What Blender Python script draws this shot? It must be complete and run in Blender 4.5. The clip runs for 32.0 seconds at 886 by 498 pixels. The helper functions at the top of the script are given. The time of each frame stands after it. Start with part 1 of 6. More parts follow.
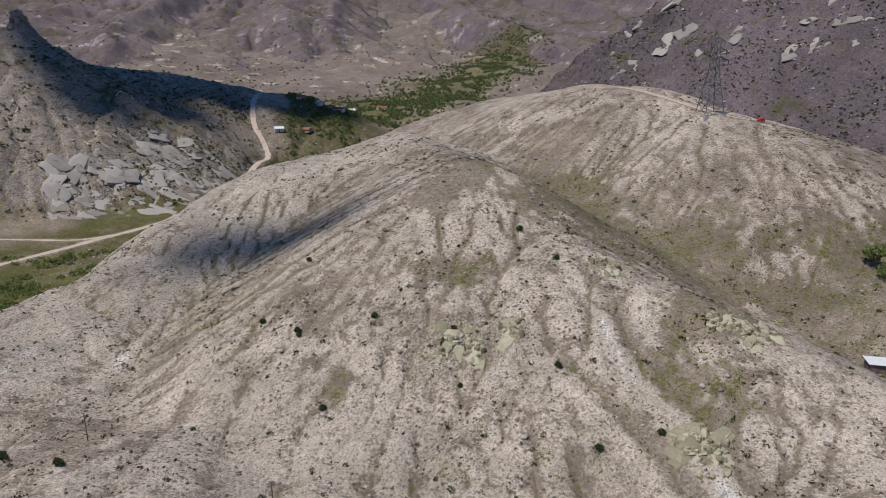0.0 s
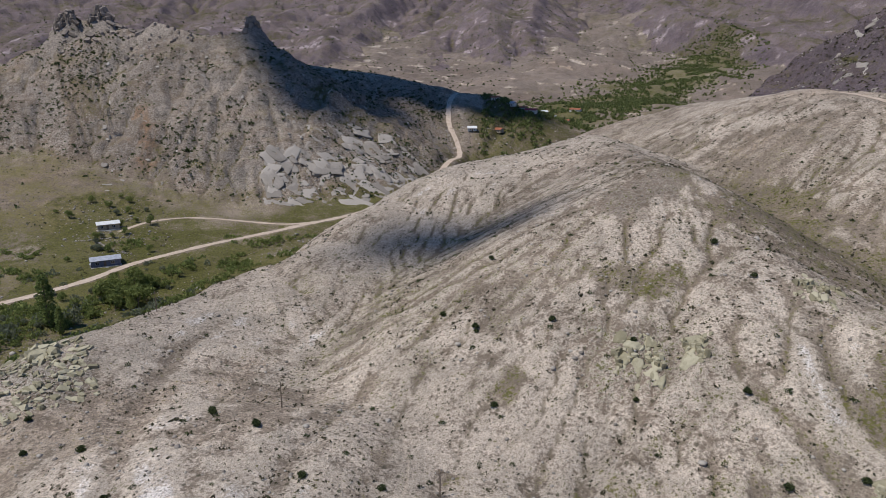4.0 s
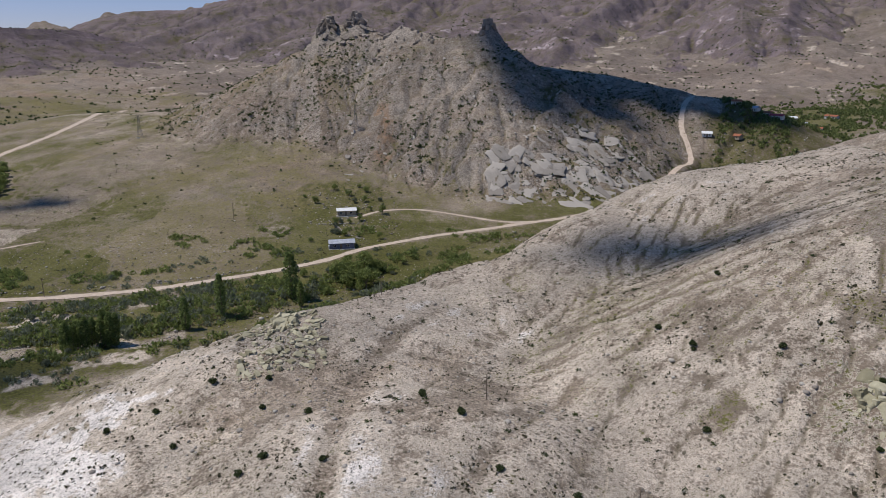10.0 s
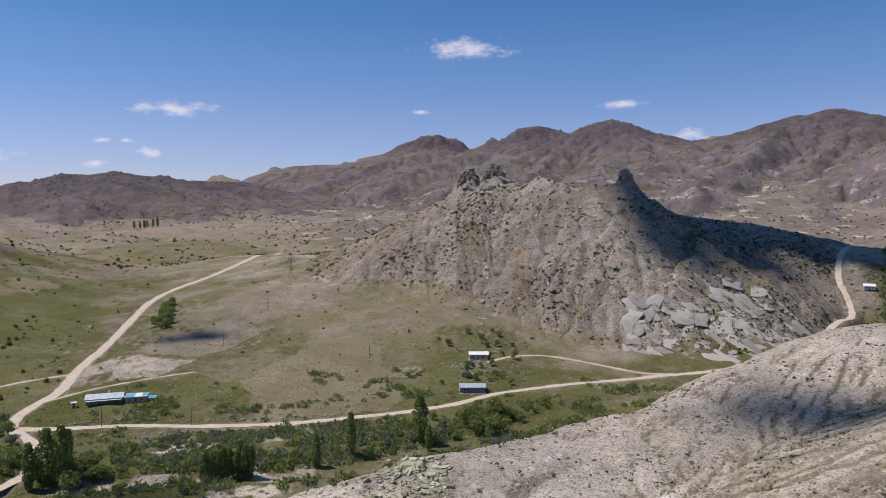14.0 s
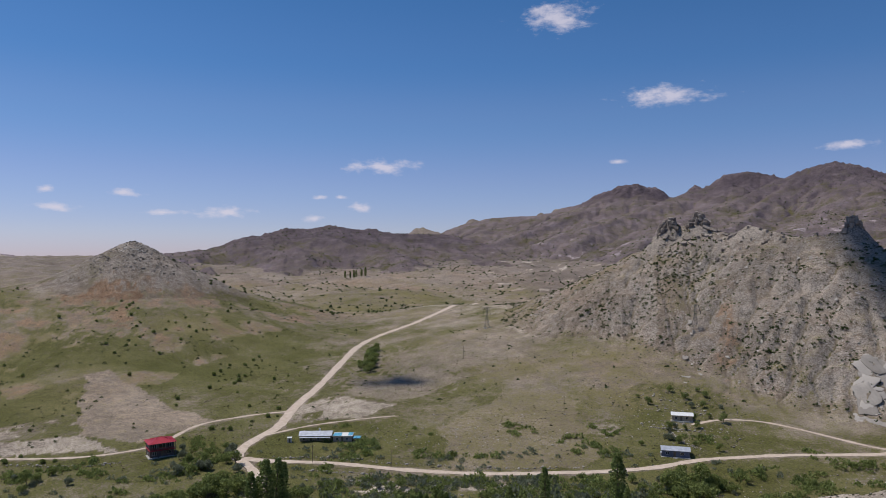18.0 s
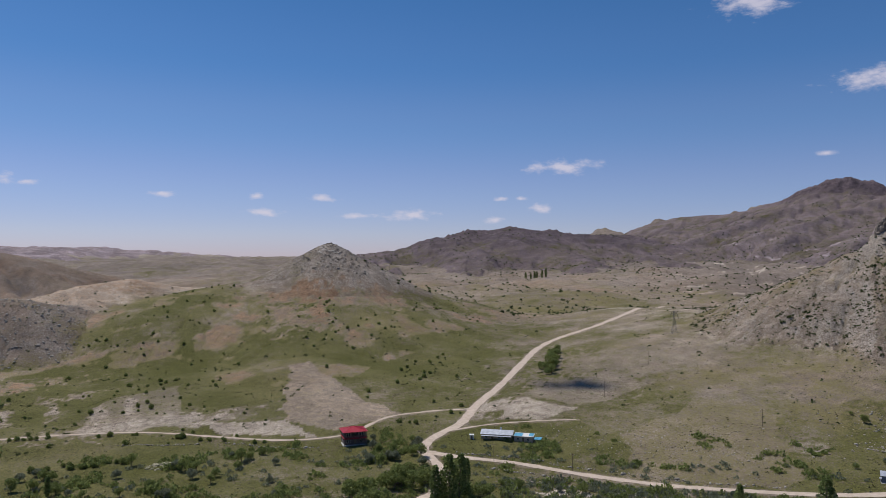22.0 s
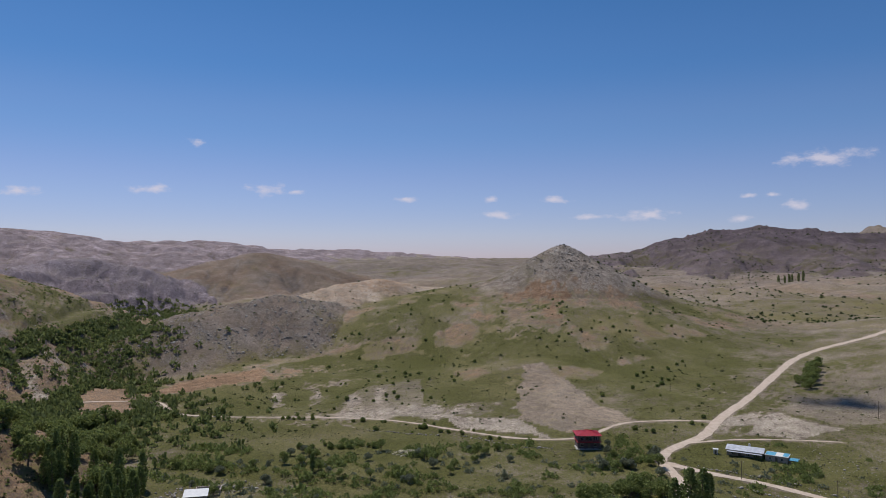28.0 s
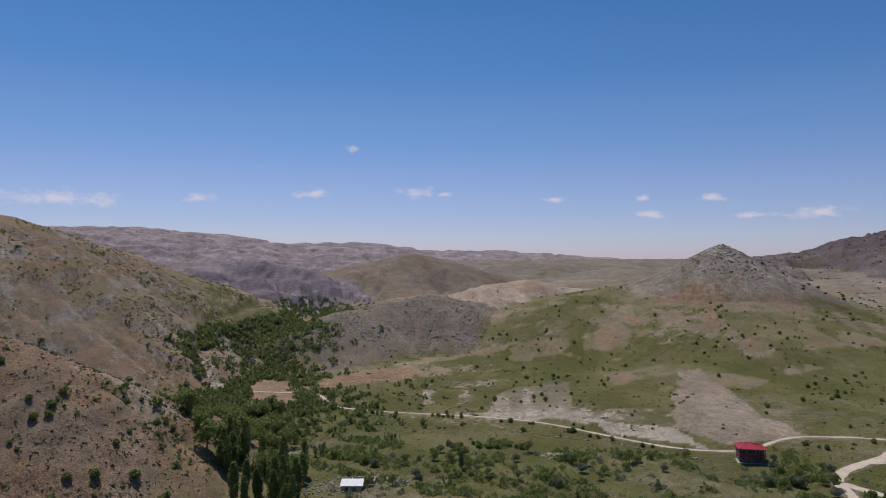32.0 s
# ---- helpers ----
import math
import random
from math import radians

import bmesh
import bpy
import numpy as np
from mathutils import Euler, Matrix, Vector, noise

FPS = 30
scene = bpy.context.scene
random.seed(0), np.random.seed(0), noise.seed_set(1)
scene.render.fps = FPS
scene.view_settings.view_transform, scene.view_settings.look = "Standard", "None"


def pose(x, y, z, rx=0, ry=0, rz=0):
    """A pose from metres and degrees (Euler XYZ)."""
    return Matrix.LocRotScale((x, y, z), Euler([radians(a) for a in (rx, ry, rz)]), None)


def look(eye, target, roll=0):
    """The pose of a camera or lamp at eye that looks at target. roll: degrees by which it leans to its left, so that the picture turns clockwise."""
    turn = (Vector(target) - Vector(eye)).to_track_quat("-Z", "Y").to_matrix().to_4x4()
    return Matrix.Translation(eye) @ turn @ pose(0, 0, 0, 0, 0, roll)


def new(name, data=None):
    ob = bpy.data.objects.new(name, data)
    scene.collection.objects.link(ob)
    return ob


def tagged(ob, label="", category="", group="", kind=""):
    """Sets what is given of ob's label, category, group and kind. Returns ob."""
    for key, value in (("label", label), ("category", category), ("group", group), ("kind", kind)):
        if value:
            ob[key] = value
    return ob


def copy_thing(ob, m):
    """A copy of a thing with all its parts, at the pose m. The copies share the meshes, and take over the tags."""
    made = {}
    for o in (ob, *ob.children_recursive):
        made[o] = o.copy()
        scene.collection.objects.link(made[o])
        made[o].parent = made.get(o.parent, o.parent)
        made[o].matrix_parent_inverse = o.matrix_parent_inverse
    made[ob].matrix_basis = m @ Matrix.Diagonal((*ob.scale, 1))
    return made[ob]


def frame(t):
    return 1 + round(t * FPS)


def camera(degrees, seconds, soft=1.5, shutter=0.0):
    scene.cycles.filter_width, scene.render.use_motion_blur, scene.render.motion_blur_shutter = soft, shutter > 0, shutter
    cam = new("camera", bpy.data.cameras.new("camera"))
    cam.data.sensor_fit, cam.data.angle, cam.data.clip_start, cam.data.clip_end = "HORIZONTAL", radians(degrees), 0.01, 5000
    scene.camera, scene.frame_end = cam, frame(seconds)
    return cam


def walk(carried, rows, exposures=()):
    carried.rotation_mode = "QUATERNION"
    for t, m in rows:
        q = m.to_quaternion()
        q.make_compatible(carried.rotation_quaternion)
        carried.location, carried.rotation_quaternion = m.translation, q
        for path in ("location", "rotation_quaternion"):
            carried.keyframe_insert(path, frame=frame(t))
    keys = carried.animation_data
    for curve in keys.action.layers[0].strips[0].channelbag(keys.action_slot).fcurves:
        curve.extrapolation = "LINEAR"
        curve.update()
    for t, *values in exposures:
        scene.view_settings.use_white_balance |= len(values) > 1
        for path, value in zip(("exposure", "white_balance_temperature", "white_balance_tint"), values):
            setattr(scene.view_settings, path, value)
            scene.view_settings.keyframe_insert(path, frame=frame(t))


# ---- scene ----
EYE_Z = 85.0
cam = camera(64.6, 32.0, soft=0.6)
# seconds, heading (to the left), pitch, roll: the drone hovers and turns on the spot
TURN = [
    (0, -4.06, -15.52, 0.01),
    (0.5, -1.52, -15.56, 0.03),
    (1, 1.01, -15.57, 0.06),
    (1.2, 2.05, -15.56, 0.05),
    (1.5, 6.52, -15.44, -0.17),
    (2, 7.59, -15.45, -0.14),
    (2.5, 8.68, -15.43, -0.13),
    (3, 9.54, -15.45, -0.05),
    (3.5, 10.44, -15.43, -0.05),
    (5.5, 14.76, -15.41, 0.03),
    (6, 16.38, -15.41, 0.04),
    (6.5, 17.86, -15.40, 0.05),
    (7, 19.26, -15.38, 0.10),
    (7.5, 20.76, -15.38, 0.09),
    (8, 22.28, -15.37, 0.09),
    (8.5, 23.84, -15.37, 0.09),
    (9, 25.39, -15.36, 0.07),
    (9.5, 27.45, -15.34, 0.08),
    (10, 29.47, -15.33, 0.07),
    (10.5, 31.51, -15.31, 0.13),
    (11, 33.61, -15.31, 0.10),
    (11.5, 35.57, -15.30, 0.06),
    (12, 37.78, -15.28, 0.14),
    (12.5, 40.51, -13.93, 0.07),
    (13, 40.49, -9.88, 0.11),
    (13.5, 40.46, -6.43, 0.00),
    (14, 40.43, -3.53, 0.02),
    (14.5, 40.38, -0.78, -0.04),
    (16.5, 48.23, 0.60, 0.10),
    (17, 51.18, 0.61, 0.09),
    (17.5, 53.86, 0.62, 0.08),
    (18, 56.27, 0.65, 0.06),
    (18.5, 58.43, 0.65, 0.07),
    (19, 60.54, 0.66, 0.02),
    (19.5, 62.28, 0.69, 0.02),
    (20, 64.03, 0.70, 0.02),
    (20.5, 65.77, 0.71, 0.03),
    (21, 67.47, 0.74, -0.01),
    (21.5, 69.19, 0.74, -0.02),
    (22, 70.94, 0.74, -0.01),
    (22.5, 72.69, 0.74, -0.04),
    (23, 74.34, 0.75, -0.06),
    (23.5, 75.92, 0.76, -0.01),
    (24, 77.39, 0.78, 0.02),
    (24.5, 78.89, 0.80, -0.00),
    (25, 80.43, 0.81, 0.00),
    (25.5, 81.98, 0.81, 0.00),
    (27.5, 88.15, 0.83, -0.05),
    (28, 89.79, 0.85, -0.06),
    (28.5, 91.41, 0.86, -0.06),
    (29, 93.02, 0.87, -0.06),
    (29.5, 94.51, 0.89, -0.08),
    (30, 95.57, 0.89, -0.13),
    (30.5, 97.24, 0.90, -0.07),
    (31, 98.64, 0.91, -0.09),
    (31.5, 100.11, 0.90, -0.09),
    (32, 101.78, 0.91, -0.08),
]
walk(cam, [(t, pose(0, 0, EYE_Z, 90 + pitch, roll, yaw)) for t, yaw, pitch, roll in TURN],
     exposures=((0, 0.03), (12.2, 0.05), (13, 0.15), (14, 0.3), (16.5, 0.2), (18, 0.08), (25, 0.02), (32, 0.0)))

# ---- sky and sun ----
SUN_BEARING, SUN_HEIGHT = 125.0, 62.0
world = bpy.data.worlds.new("sky")
scene.world = world
world.use_nodes = True
wn, wl = world.node_tree.nodes, world.node_tree.links
wn.clear()
sky = wn.new("ShaderNodeTexSky")
sky.sky_type, sky.sun_disc = "NISHITA", False
sky.sun_elevation, sky.sun_rotation = radians(SUN_HEIGHT), radians(-SUN_BEARING)
sky.altitude, sky.air_density, sky.dust_density, sky.ozone_density = 1300, 1.0, 0.35, 6.0
tint = wn.new("ShaderNodeMix")
tint.data_type, tint.blend_type = "RGBA", "MULTIPLY"
tint.inputs[0].default_value = 1.0
wl.new(sky.outputs[0], tint.inputs[6])
# the air is lilac near the horizon and a deeper blue higher up
view = wn.new("ShaderNodeTexCoord").outputs["Generated"]
upward, air, lift = wn.new("ShaderNodeSeparateXYZ"), wn.new("ShaderNodeValToRGB"), wn.new("ShaderNodeVectorMath")
wl.new(view, upward.inputs[0])
wl.new(upward.outputs[2], air.inputs[0])
air.color_ramp.interpolation = "EASE"
for height, shade in ((0.0, (0.96, 0.83, 1.10)), (0.04, (1.06, 0.92, 1.12)), (0.10, (1.07, 0.95, 1.12)), (0.19, (0.86, 0.96, 1.13)), (0.27, (0.63, 0.91, 1.13)), (0.38, (0.52, 0.87, 1.10))):
    stop = air.color_ramp.elements.new(height) if height else air.color_ramp.elements[0]
    stop.color = (*(v / 1.25 for v in shade), 1)
air.color_ramp.elements.remove(air.color_ramp.elements[-1])
lift.operation = "SCALE"
lift.inputs["Scale"].default_value = 1.25
wl.new(air.outputs[0], lift.inputs[0])
wl.new(lift.outputs[0], tint.inputs[7])

# fair-weather clouds: bearing, height in degrees, half width, half height
CLOUDS = [
    (61.1, 7.3, 0.06, 0.013), (47.0, 18.7, 0.06, 0.024), (38.5, 12.4, 0.076, 0.017), (73.5, 3.5, 0.044, 0.01), (63.1, 4.0, 0.019, 0.01),
    (64.6, 4.8, 0.015, 0.005), (66.2, 4.8, 0.014, 0.005), (66.7, 3.1, 0.02, 0.007), (42.2, 7.5, 0.014, 0.005), (26.2, 7.9, 0.038, 0.008),
    (21.4, 5.5, 0.024, 0.01), (19.3, 4.9, 0.049, 0.008), (78.0, 3.4, 0.033, 0.005), (104.0, 5.5, 0.033, 0.012), (112.3, 5.3, 0.033, 0.008),
    (121.1, 4.8, 0.027, 0.008), (92.8, 4.9, 0.019, 0.005), (85.9, 4.9, 0.016, 0.007), (101.6, 5.4, 0.014, 0.005), (73.6, 3.6, 0.041, 0.009),
    (85.4, 3.6, 0.038, 0.007), (80.8, 4.8, 0.027, 0.007), (109.1, 9.0, 0.016, 0.008), (130.9, 4.4, 0.103, 0.015), (121.1, 4.8, 0.024, 0.008),
]
nearest = None
for bearing, height, half_wide, half_high in CLOUDS:
    place = wn.new("ShaderNodeMapping")
    place.vector_type = "TEXTURE"
    b, h = radians(bearing), radians(height)
    place.inputs["Location"].default_value = (-math.sin(b) * math.cos(h), math.cos(b) * math.cos(h), math.sin(h))
    place.inputs["Rotation"].default_value = (0, 0, b)
    place.inputs["Scale"].default_value = (half_wide * 0.88, 0.5, half_high * 0.85)
    wl.new(view, place.inputs["Vector"])
    size = wn.new("ShaderNodeVectorMath")
    size.operation = "LENGTH"
    wl.new(place.outputs[0], size.inputs[0])
    if nearest is None:
        nearest = size.outputs["Value"]
    else:
        least = wn.new("ShaderNodeMath")
        least.operation = "MINIMUM"
        wl.new(nearest, least.inputs[0])
        wl.new(size.outputs["Value"], least.inputs[1])
        nearest = least.outputs[0]
puffs = wn.new("ShaderNodeTexNoise")
puffs.inputs["Scale"].default_value, puffs.inputs["Detail"].default_value, puffs.inputs["Roughness"].default_value = 42, 5, 0.6
squash = wn.new("ShaderNodeVectorMath")
squash.operation = "MULTIPLY"
squash.inputs[1].default_value = (1, 1, 2.2)
wl.new(view, squash.inputs[0])
wl.new(squash.outputs[0], puffs.inputs["Vector"])
ragged = wn.new("ShaderNodeMath")
ragged.operation = "MULTIPLY_ADD"
ragged.inputs[1].default_value = 2.6
wl.new(puffs.outputs["Fac"], ragged.inputs[0])
wl.new(nearest, ragged.inputs[2])
dense = wn.new("ShaderNodeMapRange")
dense.interpolation_type = "SMOOTHSTEP"
for i, v in enumerate((2.35, 1.2, 0.0, 0.75)):
    dense.inputs[i + 1].default_value = v
wl.new(ragged.outputs[0], dense.inputs[0])
clouded = wn.new("ShaderNodeMix")
clouded.data_type = "RGBA"
clouded.inputs[7].default_value = (8.6, 8.1, 9.3, 1)
wl.new(dense.outputs[0], clouded.inputs[0])
wl.new(tint.outputs[2], clouded.inputs[6])
background, world_out = wn.new("ShaderNodeBackground"), wn.new("ShaderNodeOutputWorld")
background.inputs["Strength"].default_value = 0.075
wl.new(clouded.outputs[2], background.inputs["Color"])
wl.new(background.outputs[0], world_out.inputs[0])

sun_data = bpy.data.lights.new("sun", "SUN")
sun_data.energy, sun_data.angle, sun_data.color = 3.3, radians(0.5), (1.0, 0.95, 0.88)
sun = new("sun", sun_data)
sa, se = radians(SUN_BEARING), radians(SUN_HEIGHT)
SUN_WAY = Vector((-math.sin(sa) * math.cos(se), math.cos(sa) * math.cos(se), math.sin(se)))
sun.matrix_world = look(SUN_WAY * 900, (0, 0, 0))

# ---- materials ----


class Nodes:
    """Short ways to wire a node material."""

    def __init__(self, name, rough=0.9, metal=0.0, spec=0.3):
        self.m = bpy.data.materials.new(name)
        self.m.use_nodes = True
        self.n, self.l = self.m.node_tree.nodes, self.m.node_tree.links
        self.b = self.n["Principled BSDF"]
        self.b.inputs["Roughness"].default_value = rough
        self.b.inputs["Metallic"].default_value = metal
        self.b.inputs["Specular IOR Level"].default_value = spec
        self.at = self.n.new("ShaderNodeTexCoord").outputs["Object"]

    def set(self, socket, v):
        if isinstance(v, bpy.types.NodeSocket):
            self.l.new(v, socket)
        elif isinstance(v, tuple):
            socket.default_value = (*v, 1.0) if len(v) == 3 and socket.type == "RGBA" else v
        else:
            socket.default_value = v

    def noise(self, scale, detail=3.0, rough=0.55, warp=0.0, at=None):
        t = self.n.new("ShaderNodeTexNoise")
        t.inputs["Scale"].default_value, t.inputs["Detail"].default_value = scale, detail
        t.inputs["Roughness"].default_value, t.inputs["Distortion"].default_value = rough, warp
        self.l.new(at or self.at, t.inputs["Vector"])
        return t.outputs["Fac"]

    def cells(self, scale, feature="F1", at=None, output="Distance", randomness=1.0):
        t = self.n.new("ShaderNodeTexVoronoi")
        t.feature = feature
        t.inputs["Scale"].default_value, t.inputs["Randomness"].default_value = scale, randomness
        self.l.new(at or self.at, t.inputs["Vector"])
        return t.outputs[output]

    def stretch(self, x, y, z):
        t = self.n.new("ShaderNodeVectorMath")
        t.operation = "MULTIPLY"
        self.l.new(self.at, t.inputs[0])
        t.inputs[1].default_value = (x, y, z)
        return t.outputs[0]

    def ramp(self, v, a, b, lo=0.0, hi=1.0):
        t = self.n.new("ShaderNodeMapRange")
        t.interpolation_type = "SMOOTHSTEP"
        for i, s in enumerate((v, a, b, lo, hi)):
            self.set(t.inputs[i], s)
        return t.outputs[0]

    def math(self, op, a, b=0.0):
        t = self.n.new("ShaderNodeMath")
        t.operation = op
        self.set(t.inputs[0], a)
        self.set(t.inputs[1], b)
        return t.outputs[0]

    def mix(self, f, a, b, blend="MIX"):
        t = self.n.new("ShaderNodeMix")
        t.data_type, t.blend_type = "RGBA", blend
        self.set(t.inputs[0], f)
        self.set(t.inputs[6], a)
        self.set(t.inputs[7], b)
        return t.outputs[2]

    def attribute(self, name, output="Color"):
        t = self.n.new("ShaderNodeAttribute")
        t.attribute_name = name
        return t.outputs[output]

    def split(self, v):
        t = self.n.new("ShaderNodeSeparateColor")
        self.l.new(v, t.inputs[0])
        return t.outputs

    def random(self):
        return self.n.new("ShaderNodeObjectInfo").outputs["Random"]

    def island(self):
        return self.n.new("ShaderNodeNewGeometry").outputs["Random Per Island"]

    def colour(self, v):
        self.set(self.b.inputs["Base Color"], v)

    def bump(self, v, strength=0.5, distance=0.1):
        t = self.n.new("ShaderNodeBump")
        t.inputs["Strength"].default_value, t.inputs["Distance"].default_value = strength, distance
        self.l.new(v, t.inputs["Height"])
        self.l.new(t.outputs[0], self.b.inputs["Normal"])


def ground_material(name, tint, grain=1.0):
    """Earth, rock and turf mixed by the cover of the land; grain below 1 coarsens the pattern."""
    k = Nodes(name, 0.95, spec=0.15)
    cover = k.split(k.attribute("cover"))
    stone = k.attribute("stone", "Fac")
    volcanic = k.attribute("cover", "Alpha")
    big, mid, small, fine = k.noise(0.03 * grain, 4), k.noise(0.22 * grain, 5, 0.65, 0.3), k.noise(1.5 * grain, 4, 0.7), k.noise(7.0 * grain, 2)

    def spread(v, wide, near=0.8, tight=1.7):
        a = k.math("MULTIPLY", k.math("SUBTRACT", mid, 0.5), near * wide)
        return k.math("ADD", v, k.math("ADD", a, k.math("MULTIPLY", k.math("SUBTRACT", small, 0.5), tight * wide)))

    soil = k.mix(k.ramp(spread(0.5, 2.2), 0.2, 0.8), (0.20, 0.164, 0.135), (0.39, 0.332, 0.282))
    soil = k.mix(k.ramp(big, 0.35, 0.65, 0.0, 0.5), soil, (0.30, 0.262, 0.226))
    pale = k.mix(k.ramp(small, 0.35, 0.65), (0.45, 0.395, 0.345), (0.67, 0.605, 0.545))
    soil = k.mix(k.ramp(spread(cover[1], 1.9, 1.0, 0.8), 0.25, 0.8), soil, pale)
    soil = k.mix(k.ramp(spread(cover[1], 0.6), 1.0, 1.14), soil, (0.80, 0.77, 0.775))
    red = k.mix(k.ramp(spread(0.5, 2.2), 0.2, 0.8), (0.19, 0.115, 0.072), (0.40, 0.265, 0.17))
    soil = k.mix(k.ramp(spread(cover[2], 1.8), 0.3, 0.8), soil, red)
    rock = k.mix(k.ramp(spread(0.5, 2.6), 0.1, 0.8), (0.20, 0.185, 0.17), (0.52, 0.485, 0.45))
    rock = k.mix(k.ramp(k.noise(0.7 * grain, 5, 0.65, 1.2), 0.54, 0.6, 0.0, 0.5), rock, (0.11, 0.10, 0.09))
    soil = k.mix(k.ramp(spread(stone, 2.0), 0.3, 0.7), soil, rock)
    dark = k.mix(k.ramp(spread(0.5, 2.4), 0.15, 0.85), (0.066, 0.055, 0.058), (0.225, 0.19, 0.19))
    soil = k.mix(k.ramp(spread(volcanic, 1.6), 0.1, 0.8), soil, dark)
    # soil is mixed darker along the runnels
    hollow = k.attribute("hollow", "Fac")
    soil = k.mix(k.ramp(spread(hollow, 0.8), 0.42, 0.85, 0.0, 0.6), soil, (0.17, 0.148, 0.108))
    soil = k.mix(k.ramp(k.cells(1.1 * grain), 0.16, 0.28, 0.6, 0.0), soil, (0.11, 0.095, 0.075))
    soil = k.mix(k.ramp(k.math("ADD", k.cells(0.42 * grain), k.math("MULTIPLY", mid, 0.35)), 0.28, 0.36, 0.75, 0.0), soil, (0.075, 0.072, 0.048))
    soil = k.mix(k.ramp(k.math("SUBTRACT", k.cells(0.8 * grain), k.math("MULTIPLY", small, 0.3)), 0.0, 0.1, 0.22, 0.0), soil, (0.46, 0.42, 0.37))
    soil = k.mix(k.ramp(fine, 0.54, 0.68, 0.0, 0.65), soil, (0.13, 0.108, 0.085))
    turf = k.mix(k.ramp(small, 0.36, 0.64), (0.057, 0.060, 0.018), (0.150, 0.147, 0.046))
    turf = k.mix(k.ramp(big, 0.4, 0.66, 0.0, 0.4), turf, (0.205, 0.188, 0.085))
    turf = k.mix(k.ramp(k.cells(0.55 * grain), 0.12, 0.3, 0.75, 0.0), turf, (0.042, 0.048, 0.020))
    turf = k.mix(k.ramp(spread(cover[2], 0.5), 0.12, 0.42, 0.0, 0.75), turf, (0.235, 0.20, 0.10))
    vast = k.noise(0.009, 5, 0.6)
    tone = k.ramp(k.noise(0.07 * grain, 4, 0.6, 0.5), 0.36, 0.64)
    soil = k.mix(tone, k.mix(1.0, soil, (0.88, 0.87, 0.86), "MULTIPLY"), k.mix(1.0, soil, (1.12, 1.10, 1.09), "MULTIPLY"))
    soil = k.mix(k.ramp(vast, 0.36, 0.64), k.mix(1.0, soil, (0.86, 0.85, 0.85), "MULTIPLY"), k.mix(1.0, soil, (1.14, 1.13, 1.12), "MULTIPLY"))
    earth = k.mix(k.ramp(spread(cover[0], 1.7), 0.3, 0.74), soil, turf)
    mottle = k.ramp(k.noise(0.9 * grain, 7, 0.82, 0.4), 0.44, 0.56)
    earth = k.mix(mottle, k.mix(1.0, earth, (0.86, 0.855, 0.85), "MULTIPLY"), k.mix(1.0, earth, (1.12, 1.12, 1.12), "MULTIPLY"))
    k.colour(k.mix(1.0, earth, tint, "MULTIPLY"))
    height = k.math("ADD", k.math("MULTIPLY", small, 0.6), k.math("ADD", mid, k.math("MULTIPLY", fine, 0.2)))
    k.bump(height, 0.9, 0.9 / grain)
    return k.m


def plain_material(name, a, b, scale=3.0, rough=0.8, metal=0.0, spec=0.3, bump=0.15, by=None):
    """Two tones over coarse and fine grain; by: 'object' or 'island' shifts the tone from piece to piece."""
    k = Nodes(name, rough, metal, spec)
    tone = k.math("ADD", k.math("MULTIPLY", k.noise(scale, 4), 0.65), k.math("MULTIPLY", k.noise(scale * 7, 3), 0.35))
    if by:
        tone = k.math("ADD", k.math("MULTIPLY", tone, 0.6), k.math("MULTIPLY", k.random() if by == "object" else k.island(), 0.4))
    k.colour(k.mix(k.ramp(tone, 0.3, 0.7), a, b))
    if bump:
        k.bump(tone, 0.5, bump)
    return k.m


def leaf_material(name, a, b):
    """Leaves that let some of the light through."""
    k = Nodes(name, 0.75, spec=0.2)
    tone = k.math("ADD", k.math("MULTIPLY", k.noise(0.5, 3), 0.6), k.math("MULTIPLY", k.island(), 0.45))
    colour = k.mix(k.ramp(tone, 0.3, 0.75), a, b)
    k.colour(colour)
    glow, both = k.n.new("ShaderNodeBsdfTranslucent"), k.n.new("ShaderNodeMixShader")
    k.l.new(colour, glow.inputs["Color"])
    both.inputs[0].default_value = 0.45
    k.l.new(k.b.outputs[0], both.inputs[1])
    k.l.new(glow.outputs[0], both.inputs[2])
    k.l.new(both.outputs[0], k.n["Material Output"].inputs[0])
    return k.m


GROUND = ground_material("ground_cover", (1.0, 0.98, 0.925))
# tint also darkened to carry the cloud-dimmed light on the rocky hill
HILL_ROCK = ground_material("hill_rock", (0.86, 0.825, 0.775), 0.8)
# lilac tints paint the haze of distance into the mountain rock
HAZED_MOUNTAIN = ground_material("hazed_mountain_rock", (0.78, 0.735, 0.84), 0.45)
HAZED_FAR_ROCK = ground_material("hazed_far_rock", (0.88, 0.82, 0.97), 0.4)
ROAD = plain_material("packed_dirt", (0.46, 0.36, 0.275), (0.62, 0.51, 0.42), 0.5, 0.95, bump=0.08)

# ---- shape of the land ----
# places are given as (bearing in degrees to the left of the first view, metres from the drone, metres above the valley floor)


def polar(bearing, dist):
    a = np.radians(bearing)
    return -np.sin(a) * dist, np.cos(a) * dist


PERM = np.random.RandomState(7).permutation(256)
GRAD = np.stack([np.cos(np.arange(256) * 2.399), np.sin(np.arange(256) * 2.399)], 1)


